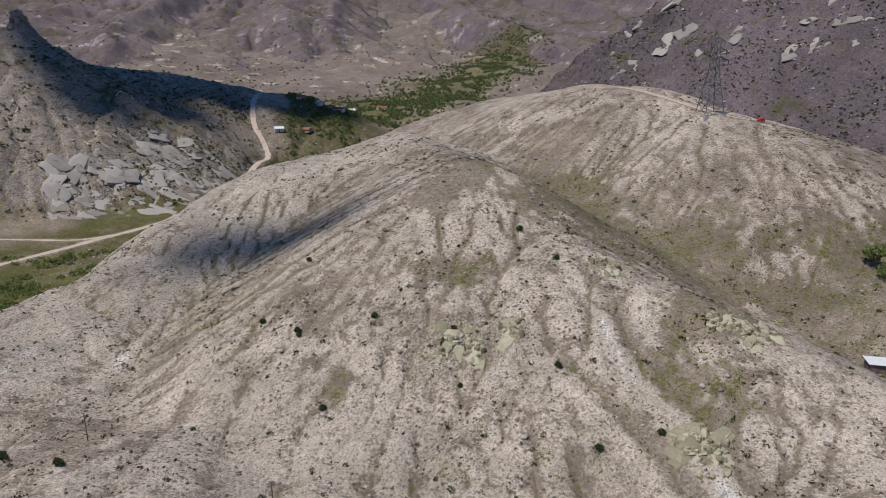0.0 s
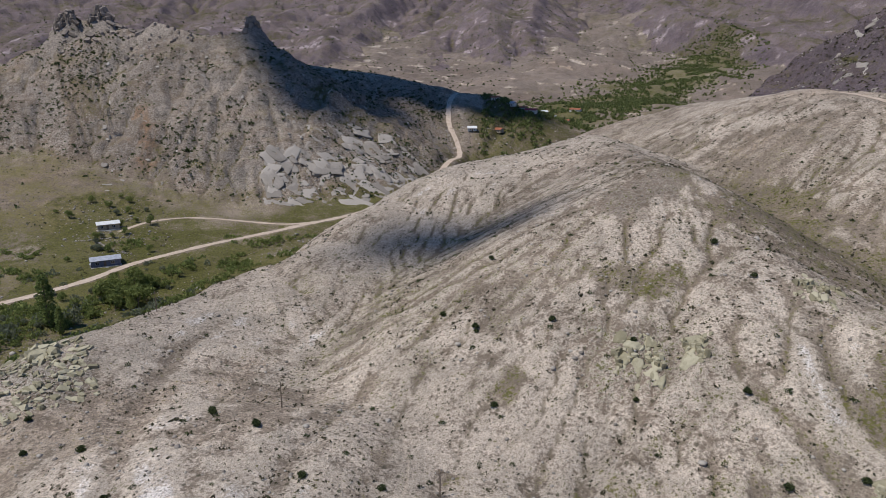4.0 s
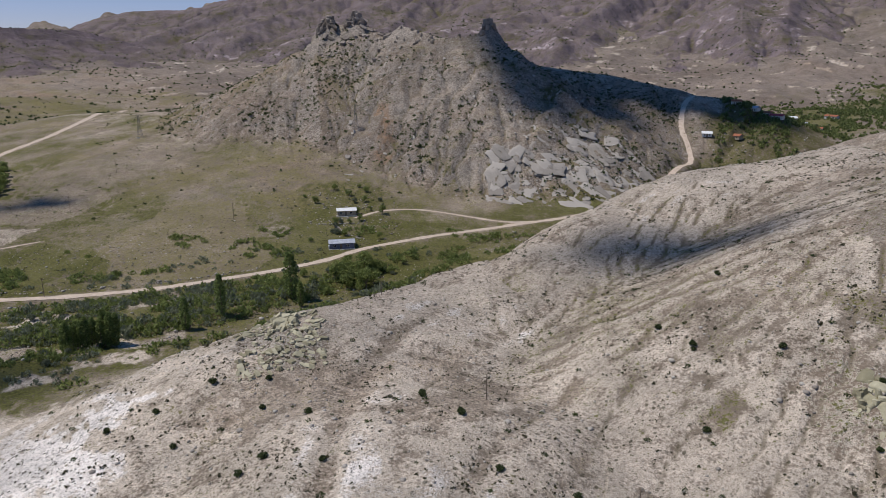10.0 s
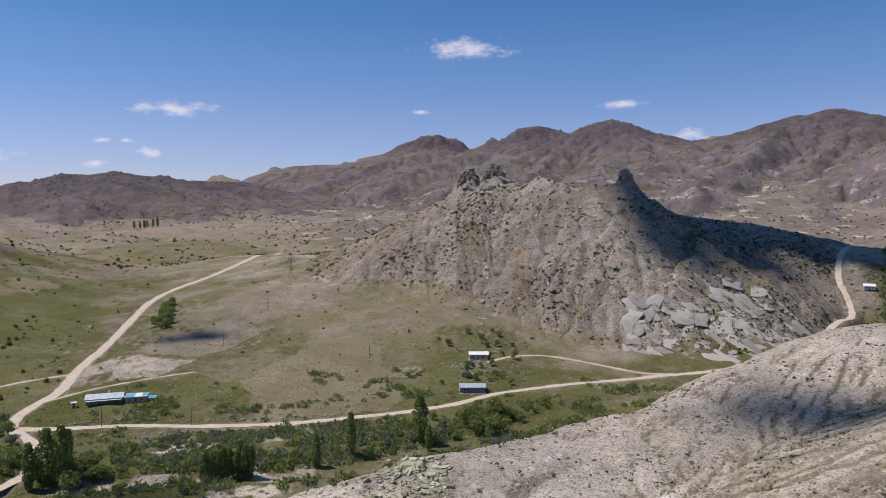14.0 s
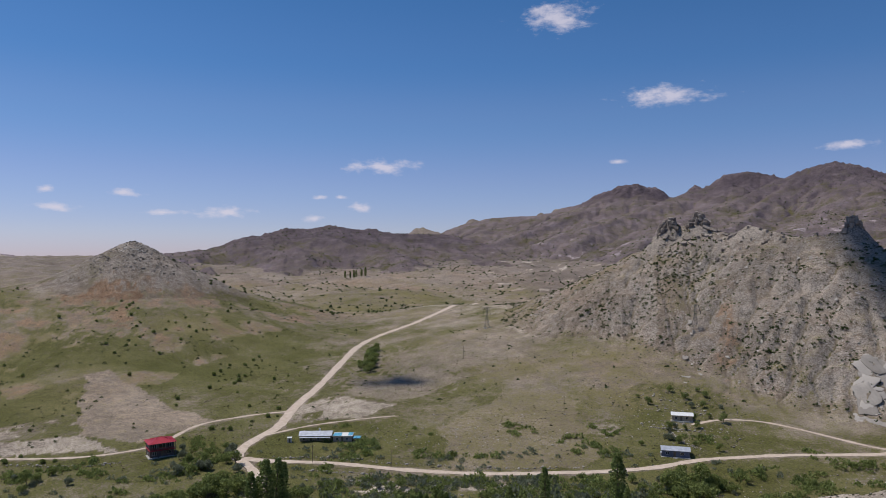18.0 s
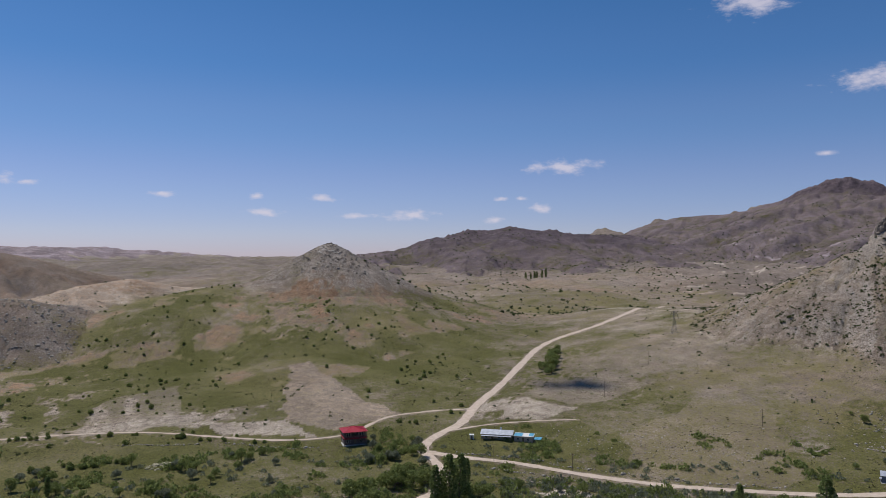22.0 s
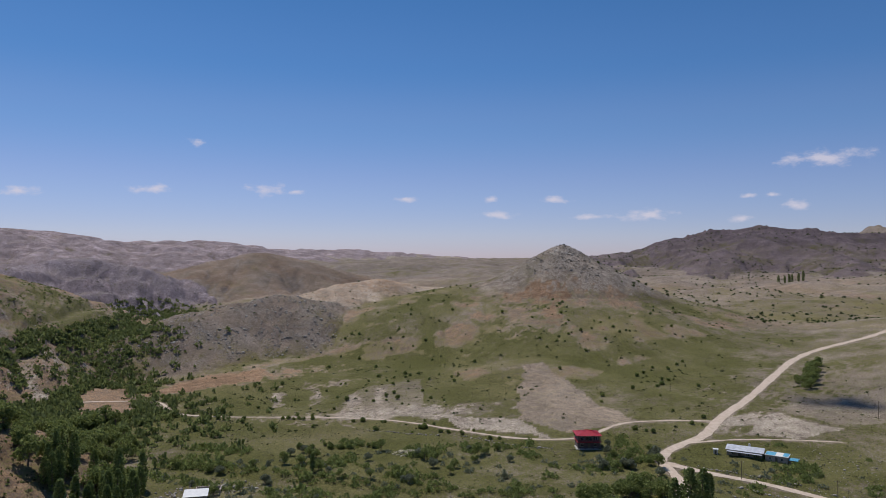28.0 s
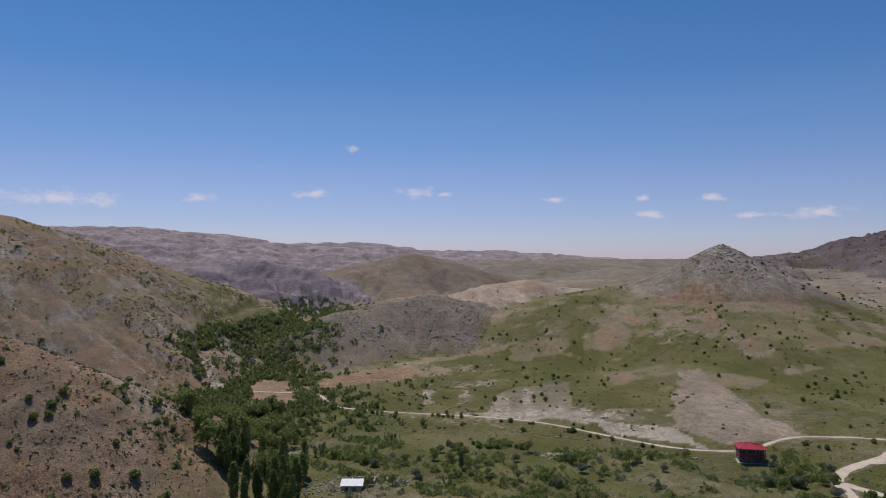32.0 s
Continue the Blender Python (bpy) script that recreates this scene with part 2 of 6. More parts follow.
def gnoise(x, y, seed=0):
    """Gradient noise, about -0.7 to 0.7."""
    xi, yi = np.floor(x).astype(np.int64), np.floor(y).astype(np.int64)
    fx, fy = x - xi, y - yi
    u, v = fx * fx * fx * (fx * (fx * 6 - 15) + 10), fy * fy * fy * (fy * (fy * 6 - 15) + 10)

    def corner(dx, dy):
        g = GRAD[PERM[(PERM[(xi + dx + seed * 37) & 255] + yi + dy) & 255]]
        return g[..., 0] * (fx - dx) + g[..., 1] * (fy - dy)

    a, b, c, d = corner(0, 0), corner(1, 0), corner(0, 1), corner(1, 1)
    return (a + (b - a) * u) * (1 - v) + (c + (d - c) * u) * v


def fbm(x, y, size, octaves=4, seed=0, gain=0.5):
    total, amp = 0, 1.0
    for i in range(octaves):
        total = total + amp * gnoise(x / size, y / size, seed + i)
        size, amp = size * 0.5, amp * gain
    return total


def crease(x, y, size, octaves=3, seed=0):
    """Sharp crests and round hollows, 0 to 1."""
    total, amp, norm = 0, 1.0, 0
    for i in range(octaves):
        total = total + amp * (1 - np.abs(gnoise(x / size, y / size, seed + i)) * 2)
        norm += amp
        size, amp = size * 0.5, amp * 0.5
    return np.clip(total / norm, 0, 1)


def step(x, a, b):
    t = np.clip((x - a) / (b - a), 0, 1)
    return t * t * (3 - 2 * t)


class Ridge:
    """A crest line from knot to knot, with its slopes towards the drone and away from it; past its reach it falls off faster and faster."""

    def __init__(self, knots, near, far, rounding=6.0, reach=200.0, gully=0.0, gully_size=14.0, rough=0.0, rough_size=24.0, crag=0.0, along=None):
        k = np.array(knots, float)
        x, y = polar(k[:, 0], k[:, 1])
        self.p, self.near, self.far, self.rounding, self.reach = np.stack([x, y, k[:, 2]], 1), near, far, rounding, reach
        self.crag, self.along = crag, along
        self.gully, self.gully_size, self.rough, self.rough_size, self.seed = gully, gully_size, rough, rough_size, int(abs(k[0, 1])) % 97

    def height(self, x, y, below):
        best, away, r = np.full(x.shape, -1e9), np.zeros(x.shape), np.hypot(x, y)
        for a, b in zip(self.p[:-1], self.p[1:]):
            ab = b[:2] - a[:2]
            length = np.hypot(*ab)
            t = np.clip(((x - a[0]) * ab[0] + (y - a[1]) * ab[1]) / length**2, 0, 1)
            cx, cy = a[0] + t * ab[0], a[1] + t * ab[1]
            d = np.hypot(x - cx, y - cy)
            side = step((r - np.hypot(cx, cy)) / (d + 1), -0.6, 0.6)
            slope = self.near + (self.far - self.near) * side
            z = a[2] + t * (b[2] - a[2]) - slope * (np.sqrt(d * d + self.rounding**2) - self.rounding) - 10 * (d / self.reach) ** 3
            up = z > best
            best, away = np.where(up, z, best), np.where(up, d, away)
        m = best > below - 12
        xm, ym, am, add = x[m], y[m], away[m], 0.0
        hollow = np.zeros(x.shape)
        if self.gully:
            line = np.array(self.along) if self.along else self.p[-1, :2] - self.p[0, :2]
            line = line / np.hypot(*line)
            sm = xm * line[0] + ym * line[1]
            pm = ym * line[0] - xm * line[1] if self.along else am
            warp = fbm(xm, ym, self.gully_size * 3.5, 2, self.seed + 5) * self.gully_size * 0.9
            c = crease(sm + warp, pm * 0.12, self.gully_size, 3, self.seed)
            deep = (1 - c) * step(am, 2, self.gully_size * 2)
            add = add - self.gully * deep
            hollow[m] = deep
        if self.rough:
            add = add + self.rough * (crease(xm, ym, self.rough_size, 5, self.seed + 9) - 0.62) * (0.7 + 0.3 * step(am, 0, self.rough_size))
        if self.crag:
            size = self.crag * 1.7
            add = add + self.crag * 1.5 * (crease(xm, ym, size, 4, self.seed + 15) - 0.6) * np.exp(-am / (self.crag * 4)) * step(fbm(xm, ym, size * 5, 2, self.seed + 17), -0.25, 0.15)
        best[m] += add
        return best, hollow


RIDGES = {
    "near_summit": Ridge([(-0.3, 290, 53), (-3.5, 250, 53), (-6.3, 205, 55), (-13.5, 172, 42), (-17, 165, 38.5), (-28, 150, 32), (-42, 140, 25)],
                         0.44, 0.62, 9, 150, 1.5, 30, 1.0, 9, 0, (0.8, -0.6)),
    "near_spur": Ridge([(-0.8, 290, 52.5), (6, 285, 46), (11, 265, 36.5), (16.6, 240, 27), (25, 222, 20.5), (31, 205, 17.8), (36, 190, 18.3),
                        (41.5, 180, 18.5), (51, 180, 11), (57, 180, 5)], 0.07, 0.75, 8, 60, 1.2, 28, 0.8, 9, 0, (0.93, -0.36)),
    "near_foot": Ridge([(-42, 105, 20), (-14, 95, 8), (10, 100, 12), (32, 112, 17), (50, 130, 10), (58, 140, 4)], 0.05, 0.02, 10, 50, 1.0, 28, 0.7, 9, 0, (0.93, -0.36)),
    "saddle": Ridge([(-12, 270, 43), (-23, 232, 30), (-31, 228, 28), (-44, 200, 24)], 0.22, 0.22, 12, 60, 0.8, 20, 0.8, 9),
    "pylon_ridge": Ridge([(-2.5, 420, 31), (-6.1, 400, 55.5), (-9.4, 380, 63), (-15.9, 340, 71.5), (-19.7, 320, 71.5), (-24.8, 292, 64),
                          (-27.6, 290, 61.5), (-31.8, 300, 54.5), (-36.5, 310, 44), (-48, 320, 34)], 0.36, 0.35, 14, 90, 1.0, 30, 0.8, 12),
    "rock_mountain": Ridge([(-15.3, 690, 82), (-17.1, 700, 101), (-18.9, 710, 117), (-20.8, 720, 132), (-29, 760, 215), (-46, 800, 300)], 0.74, 1.1, 8, 500, 9, 60, 9, 46, 6),
    "rocky_hill": Ridge([(38.7, 600, 98), (36.2, 600, 107), (33.2, 580, 100), (30.5, 560, 100), (27.4, 550, 98), (25.9, 545, 97), (23.9, 540, 85),
                         (21.8, 540, 75), (17.8, 520, 50), (13.8, 495, 26), (12.8, 500, 12)], 0.6, 0.55, 7, 260, 6, 44, 6, 30, 6),
    "pinnacle": Ridge([(27.0, 549, 98), (26.5, 548, 105), (26.15, 547, 111), (25.85, 545, 113.5), (25.3, 544, 106), (24.8, 543, 97)], 2.3, 2.0, 0.8, 30, 0, 10, 4, 6),
    "west_crag": Ridge([(39.5, 600, 94), (39.0, 600, 107), (38.5, 600, 114), (38.1, 599, 114), (37.5, 599, 108), (36.9, 600, 112), (36.3, 600, 119), (35.7, 598, 114), (35.0, 592, 106)], 1.7, 1.4, 1.2, 30, 2, 9, 8, 7, 6),
    "dome_crag": Ridge([(33.5, 581, 100), (32.7, 576, 108.5), (31.6, 566, 105), (30.6, 560, 101)], 1.2, 1.2, 3, 30, 2, 9, 4, 10, 3),
    "rocky_shoulder": Ridge([(39.5, 600, 93), (41, 600, 80), (44.3, 620, 65), (48.8, 650, 43), (53, 700, 34)], 0.42, 0.4, 12, 130, 3, 34, 2.5, 30),
    "field_slope": Ridge([(42, 540, 33), (47, 600, 37), (50, 640, 38), (56, 720, 36)], 0.13, 0.2, 25, 200, 0.8, 40, 0.5, 24),
    "dark_ridge": Ridge([(24, 620, 82), (22.3, 640, 77), (16.6, 640, 69), (12.1, 640, 58.5), (8.1, 650, 50), (5, 660, 36)], 0.4, 0.3, 12, 120, 3, 25, 2, 24),
    "cone_top": Ridge([(80.45, 752, 100.5), (80.1, 750, 101.5)], 0.50, 0.52, 2.0, 260, 1.0, 14, 1.6, 8),
    "cone_skirt_east": Ridge([(79.9, 700, 54), (86.3, 735, 61), (89.5, 720, 40), (93, 680, 25), (97.3, 620, 14), (102, 570, 7), (107, 510, 2)], 0.15, 0.24, 25, 170, 1.2, 35, 0.6, 24),
    "cone_skirt": Ridge([(80, 690, 56), (81, 600, 34), (81.7, 500, 15), (81.7, 390, 3)], 0.15, 0.13, 25, 120, 1.2, 35, 0.6, 24),
    "cone_skirt_west": Ridge([(79.9, 720, 56), (75.4, 760, 52), (73.0, 760, 45), (71, 720, 37), (67.2, 600, 21)], 0.14, 0.2, 30, 120, 1.2, 35, 0.6, 24),
    "stony_hill": Ridge([(117, 575, 6), (113.8, 590, 24), (109.9, 620, 38.5), (107, 640, 44.5), (102.7, 660, 52), (100, 690, 45)], 0.45, 0.4, 14, 120, 2, 28, 2.5, 20),
    "badlands": Ridge([(101, 720, 38), (98, 760, 58), (95, 790, 63), (91, 810, 53), (87, 840, 50), (84, 850, 48)], 0.3, 0.25, 10, 120, 6, 22, 3, 16),
    "gorge_crags": Ridge([(128, 1000, 60), (122.1, 1000, 64), (120.1, 1100, 81), (116.9, 1100, 89), (114.2, 1100, 81), (112.3, 1100, 53), (111.3, 1100, 30)],
                         0.5, 0.3, 8, 300, 16, 60, 20, 60),
    "round_hill": Ridge([(110.9, 1200, 36), (107.8, 1250, 73), (104.4, 1300, 97), (100, 1300, 72), (96.4, 1300, 46), (90, 1350, 50), (84, 1350, 45)], 0.3, 0.2, 30, 250, 6, 60, 4, 60),
    "far_range": Ridge([(145, 2600, 200), (131, 2600, 188), (125.9, 2600, 193), (120.2, 2700, 178), (114.7, 2800, 147), (108.4, 2600, 148), (104.7, 3000, 127),
                        (97.4, 3500, 135), (91.9, 3500, 115), (87.5, 3500, 92), (84, 3600, 86), (76.4, 3600, 90), (70, 3600, 90)], 0.18, 0.1, 60, 800, 60, 330, 9, 120),
    "east_hill": Ridge([(141, 640, 135), (134.1, 650, 120), (130.7, 700, 108), (127, 800, 78), (123.1, 850, 58), (119, 950, 29), (115.1, 1050, 2)],
                       0.54, 0.3, 12, 300, 6, 45, 4, 30),
    "red_slope": Ridge([(142, 310, 72), (134, 300, 56), (129.5, 300, 44), (125, 300, 27), (121.4, 282, 12.5), (120, 262, 2)], 0.62, 0.5, 8, 150, 3.5, 22, 2, 20),
    "brown_mountain": Ridge([(78, 1700, 55), (76, 1700, 66), (73.4, 1750, 103), (68.9, 1800, 146), (65.4, 1800, 155), (61.1, 1850, 146), (57.1, 1900, 143)],
                            0.155, 0.2, 12, 900, 45, 170, 13, 60, 20),
    "high_range": Ridge([(57.1, 2500, 164), (52.1, 2500, 222), (47.5, 2450, 228), (44.7, 2400, 262), (41.5, 2400, 294), (38.8, 2400, 274), (36.5, 2400, 282),
                         (33.9, 2400, 318), (30.1, 2400, 314), (27.2, 2400, 346), (25.2, 2400, 328), (22.2, 2450, 294), (18.2, 2500, 296), (13.3, 2400, 358),
                         (11.5, 2400, 365), (9.7, 2400, 325), (8.1, 2400, 315), (0, 2700, 400), (-20, 2700, 440), (-40, 2700, 420)], 0.24, 0.3, 14, 1500, 80, 260, 15, 60, 34),
    "range_crags": Ridge([(44.6, 2380, 278), (44.0, 2380, 291), (42.6, 2380, 305), (41.96, 2380, 321), (40.8, 2380, 324), (39.9, 2380, 312), (39.05, 2380, 305), (38.7, 2380, 288)], 1.1, 0.9, 3, 60, 0, 20, 16, 24, 12),
    "range_knobs": Ridge([(36.9, 2380, 298), (36.43, 2380, 315), (35.95, 2380, 299), (35.1, 2380, 323), (34.3, 2380, 345), (32.6, 2380, 350), (31.2, 2380, 337), (30.5, 2380, 330)], 0.9, 0.9, 3, 60, 0, 20, 14, 24, 12),
    "peak_crags": Ridge([(29.5, 2380, 340), (28.5, 2380, 354), (27.0, 2380, 368), (25.1, 2380, 344), (24.0, 2380, 322)], 0.6, 0.8, 6, 90, 0, 20, 10, 26, 8),
    "brown_crags": Ridge([(69.5, 1790, 152), (68.95, 1790, 161), (68.1, 1795, 157), (66.7, 1795, 159), (65.4, 1795, 170), (64.2, 1795, 161), (62.8, 1800, 152), (62.26, 1800, 161), (61.4, 1800, 155)], 0.8, 0.8, 3, 40, 0, 20, 9, 18, 6),
    "south_ridge": Ridge([(168, 720, 140), (200, 650, 120), (240, 700, 130), (285, 720, 110)], 0.5, 0.3, 20, 400, 6, 50, 3, 30),
}
NAMES = list(RIDGES)
NEAR_HILL = ("near_summit", "near_spur", "near_foot", "saddle", "pylon_ridge")


def floor_height(x, y):
    """The valley floors, rising away from the river."""
    ux, uy = polar(0, 1)
    v = np.interp(x * ux + y * uy, [0, 420, 500, 780, 950, 1500, 2200, 3000, 4800], [0, 0, 6, 20, 31, 100, 200, 300, 420])
    ux, uy = polar(52, 1)
    w = np.interp(x * ux + y * uy, [0, 270, 520, 840, 1500, 2400, 4800], [0, 0, 15, 34, 70, 85, 90])
    r = np.hypot(x, y)
    hills = fbm(x, y, 300, 5, 40) * 0.5 * np.maximum(v - 22, 0) + fbm(x, y, 120, 4, 44) * 0.22 * np.maximum(w - 18, 0)
    return np.maximum(v, w) + hills + fbm(x, y, 150, 4, 46) * 11 * step(r, 640, 1000) * (1 - step(r, 2200, 3000)) + fbm(x, y, 60, 3, 48) * 1.4 * step(r, 260, 420) + fbm(x, y, 12, 3, 52) * 0.35


# cover of each part of the land: grass, pale earth, red earth, bare rock, dark volcanic rock
COVER = {
    "near_summit": (0.14, 0.56, 0.06, 0.12, 0.0), "near_spur": (0.10, 0.72, 0.06, 0.10, 0.0), "near_foot": (0.06, 0.74, 0.08, 0.05, 0.0),
    "saddle": (0.38, 0.22, 0.0, 0.12, 0.05), "pylon_ridge": (0.08, 0.42, 0.10, 0.05, 0.05), "rock_mountain": (0.22, 0.1, 0.06, 0.5, 0.55),
    "pinnacle": (0.05, 0.05, 0.0, 0.9, 0.2), "west_crag": (0.05, 0.1, 0.3, 0.8, 0.1), "dome_crag": (0.1, 0.4, 0.1, 0.6, 0.0),
    "rocky_hill": (0.26, 0.30, 0.16, 0.34, 0.16), "rocky_shoulder": (0.30, 0.24, 0.2, 0.25, 0.1), "field_slope": (0.42, 0.30, 0.28, 0.02, 0.05),
    "dark_ridge": (0.12, 0.4, 0.05, 0.3, 0.15), "cone_top": (0.0, 0.42, 0.22, 0.55, 0.05), "cone_skirt_east": (0.86, 0.06, 0.12, 0.0, 0.0),
    "cone_skirt": (0.86, 0.06, 0.12, 0.0, 0.0), "cone_skirt_west": (0.80, 0.08, 0.16, 0.0, 0.0), "stony_hill": (0.22, 0.05, 0.45, 0.4, 0.3),
    "badlands": (0.05, 0.8, 0.55, 0.0, 0.0), "gorge_crags": (0.16, 0.05, 0.0, 0.8, 0.15), "round_hill": (0.0, 0.15, 0.6, 0.3, 0.3), "far_range": (0.10, 0.35, 0.0, 0.4, 0.1),
    "east_hill": (0.22, 0.0, 0.75, 0.15, 0.15), "red_slope": (0.24, 0.2, 0.85, 0.05, 0.0), "brown_mountain": (0.26, 0.03, 0.08, 0.4, 0.55),
    "range_crags": (0.05, 0.0, 0.0, 0.6, 0.95), "range_knobs": (0.05, 0.0, 0.0, 0.6, 0.95), "peak_crags": (0.08, 0.0, 0.0, 0.6, 0.85), "brown_crags": (0.08, 0.0, 0.05, 0.5, 0.9),
    "high_range": (0.30, 0.10, 0.03, 0.4, 0.42), "south_ridge": (0.3, 0.2, 0.1, 0.3, 0.2),
}


def floor_cover(x, y):
    r, b = np.hypot(x, y), np.degrees(np.arctan2(-x, y))
    grass = 0.56 + 0.26 * step(r, 150, 260) * (1 - step(r, 700, 1100)) + 0.1 * step(b, 74, 86) - 0.16 * step(r, 620, 820) - 0.32 * step(r, 850, 1250) - 0.3 * step(r, 520, 700) * (1 - step(b, 44, 56)) * (1 - step(r, 1100, 1700))
    return grass, 0.08 + 0.12 * step(r, 1000, 1600), 0.06 + 0.3 * step(r, 620, 900) * (1 - step(r, 1200, 1700)), 0.05 + 0.2 * step(r, 900, 1600), (0.2 + 0.25 * (1 - step(b, 44, 56))) * step(r, 580, 800) * (1 - step(r, 1000, 1700)) + 0.45 * step(r, 1000, 1700)


def survey(x, y):
    """Height, owner and blended ground cover of many places at once."""
    top = floor_height(x, y)
    layers, hollow = [top], np.zeros(x.shape)
    for name in NAMES:
        z, deep = RIDGES[name].height(x, y, top)
        layers.append(z)
        hollow = np.where(z > top, deep, hollow)
        top = np.maximum(top, z)
    owner = np.argmax(np.stack(layers), 0) - 1
    z, weight = np.zeros(x.shape), np.zeros(x.shape)
    cover = np.zeros(x.shape + (5,))
    for layer, kind in zip(layers, [np.stack(floor_cover(x, y), -1)] + [np.array(COVER[n]) for n in NAMES]):
        z += np.exp(np.maximum((layer - top) / 2.2, -40))
        w = np.exp(np.maximum((layer - top) / 3.5, -40))
        weight += w
        cover += w[..., None] * kind
    cover = cover / weight[..., None]
    z = top + 2.2 * np.log(z)
    for name, band, share in (("high_range", 38, 0.22), ("brown_mountain", 30, 0.25), ("gorge_crags", 24, 0.6), ("rock_mountain", 20, 0.45), ("rocky_hill", 11, 0.4),
                              ("far_range", 34, 0.5), ("east_hill", 16, 0.25), ("stony_hill", 8, 0.4), ("west_crag", 9, 0.4)):
        m = owner == NAMES.index(name)
        zm = z[m] + fbm(x[m], y[m], band * 6, 3, 66) * band * 1.6
        t = zm / band - np.floor(zm / band)
        z[m] += share * step(z[m], 8, 30) * band * (step(t, 0.25, 0.75) - t)
    near = np.isin(owner, [NAMES.index(n) for n in NEAR_HILL])
    cover[..., 0] += np.where(near, 0.3, 1.0) * (0.5 * fbm(x, y, 70, 3, 70) + 0.35 * fbm(x, y, 16, 2, 72)) + 0.2 * (hollow - 0.3) * (hollow > 0)
    cover[..., 1] += 0.35 * fbm(x, y, 45, 3, 74) - 0.4 * (hollow - 0.3) * (hollow > 0)
    cover[..., 2] += 0.35 * fbm(x, y, 90, 3, 78)
    cover[..., 3] += 0.4 * fbm(x, y, 30, 3, 82)
    z = z + fbm(x, y, 9, 2, 60) * 0.45 + fbm(x, y, 2.6, 2, 64) * 0.16
    return z, owner, np.clip(cover, 0, 1.2), hollow


BEARINGS = np.radians(np.concatenate([np.arange(-41, 137.5, 0.135), np.arange(138, 319, 1.5)]))
DISTANCES = np.concatenate([[0.02, 20, 40, 58, 70, 78, 84], np.geomspace(88, 1500, 372), np.linspace(1512, 2800, 108), np.geomspace(2850, 4800, 18)])


def lie(x, y):
    """Height of the built ground sheet at one place (between its corners)."""
    a = math.degrees(math.atan2(-x, y))
    a += 360 if a < -41 else 0
    r = math.hypot(x, y)
    i = min(max(np.searchsorted(BEARINGS, math.radians(a)) - 1, 0), len(BEARINGS) - 2)
    j = min(max(np.searchsorted(DISTANCES, r) - 1, 0), len(DISTANCES) - 2)
    u = (math.radians(a) - BEARINGS[i]) / (BEARINGS[i + 1] - BEARINGS[i])
    v = (r - DISTANCES[j]) / (DISTANCES[j + 1] - DISTANCES[j])
    u, v = min(max(u, 0), 1), min(max(v, 0), 1)
    return float((GZ[i, j] * (1 - u) + GZ[i + 1, j] * u) * (1 - v) + (GZ[i, j + 1] * (1 - u) + GZ[i + 1, j + 1] * u) * v)


GX = -np.sin(BEARINGS)[:, None] * DISTANCES[None]
GY = np.cos(BEARINGS)[:, None] * DISTANCES[None]
GZ, GOWNER, GCOVER, GHOLLOW = survey(GX, GY)
def sheet_at(x, y, field):
    """Value of a field of the ground sheet at many places."""
    a = np.arctan2(-x, y)
    a = np.where(a < BEARINGS[0], a + 2 * np.pi, a)
    i = np.clip(np.searchsorted(BEARINGS, a), 0, len(BEARINGS) - 1)
    j = np.clip(np.searchsorted(DISTANCES, np.hypot(x, y)), 0, len(DISTANCES) - 1)
    return field[i, j]


def heights(x, y):
    """Height of the ground sheet at many places."""
    a = np.arctan2(-x, y)
    a = np.where(a < BEARINGS[0], a + 2 * np.pi, a)
    r = np.hypot(x, y)
    i = np.clip(np.searchsorted(BEARINGS, a) - 1, 0, len(BEARINGS) - 2)
    j = np.clip(np.searchsorted(DISTANCES, r) - 1, 0, len(DISTANCES) - 2)
    u = np.clip((a - BEARINGS[i]) / (BEARINGS[i + 1] - BEARINGS[i]), 0, 1)
    v = np.clip((r - DISTANCES[j]) / (DISTANCES[j + 1] - DISTANCES[j]), 0, 1)
    return (GZ[i, j] * (1 - u) + GZ[i + 1, j] * u) * (1 - v) + (GZ[i, j + 1] * (1 - u) + GZ[i + 1, j + 1] * u) * v


def spline(knots, spacing=2.5):
    """Even steps along a smooth line through (bearing, distance) knots."""
    k = np.array([polar(b, d) for b, d in knots])
    k = np.vstack([2 * k[0] - k[1], k, 2 * k[-1] - k[-2]])
    out = []
    for p0, p1, p2, p3 in zip(k[:-3], k[1:-2], k[2:-1], k[3:]):
        n = max(2, int(np.hypot(*(p2 - p1)) / spacing))
        for t in np.arange(n) / n:
            out.append(0.5 * (2 * p1 + (p2 - p0) * t + (2 * p0 - 5 * p1 + 4 * p2 - p3) * t * t + (3 * p1 - p0 - 3 * p2 + p3) * t**3))
    return np.array(out + [k[-2]])

# ---- running water has cut the slopes ----
def box_mean(f, n):
    """Mean over a square of 2n + 1 cells."""
    for axis in (0, 1):
        pad = np.concatenate([np.repeat(f.take([0], axis), n + 1, axis), f, np.repeat(f.take([-1], axis), n, axis)], axis)
        c = np.cumsum(pad, axis)
        size = f.shape[axis]
        f = (c.take(range(2 * n + 1, 2 * n + 1 + size), axis) - c.take(range(0, size), axis)) / (2 * n + 1)
    return f


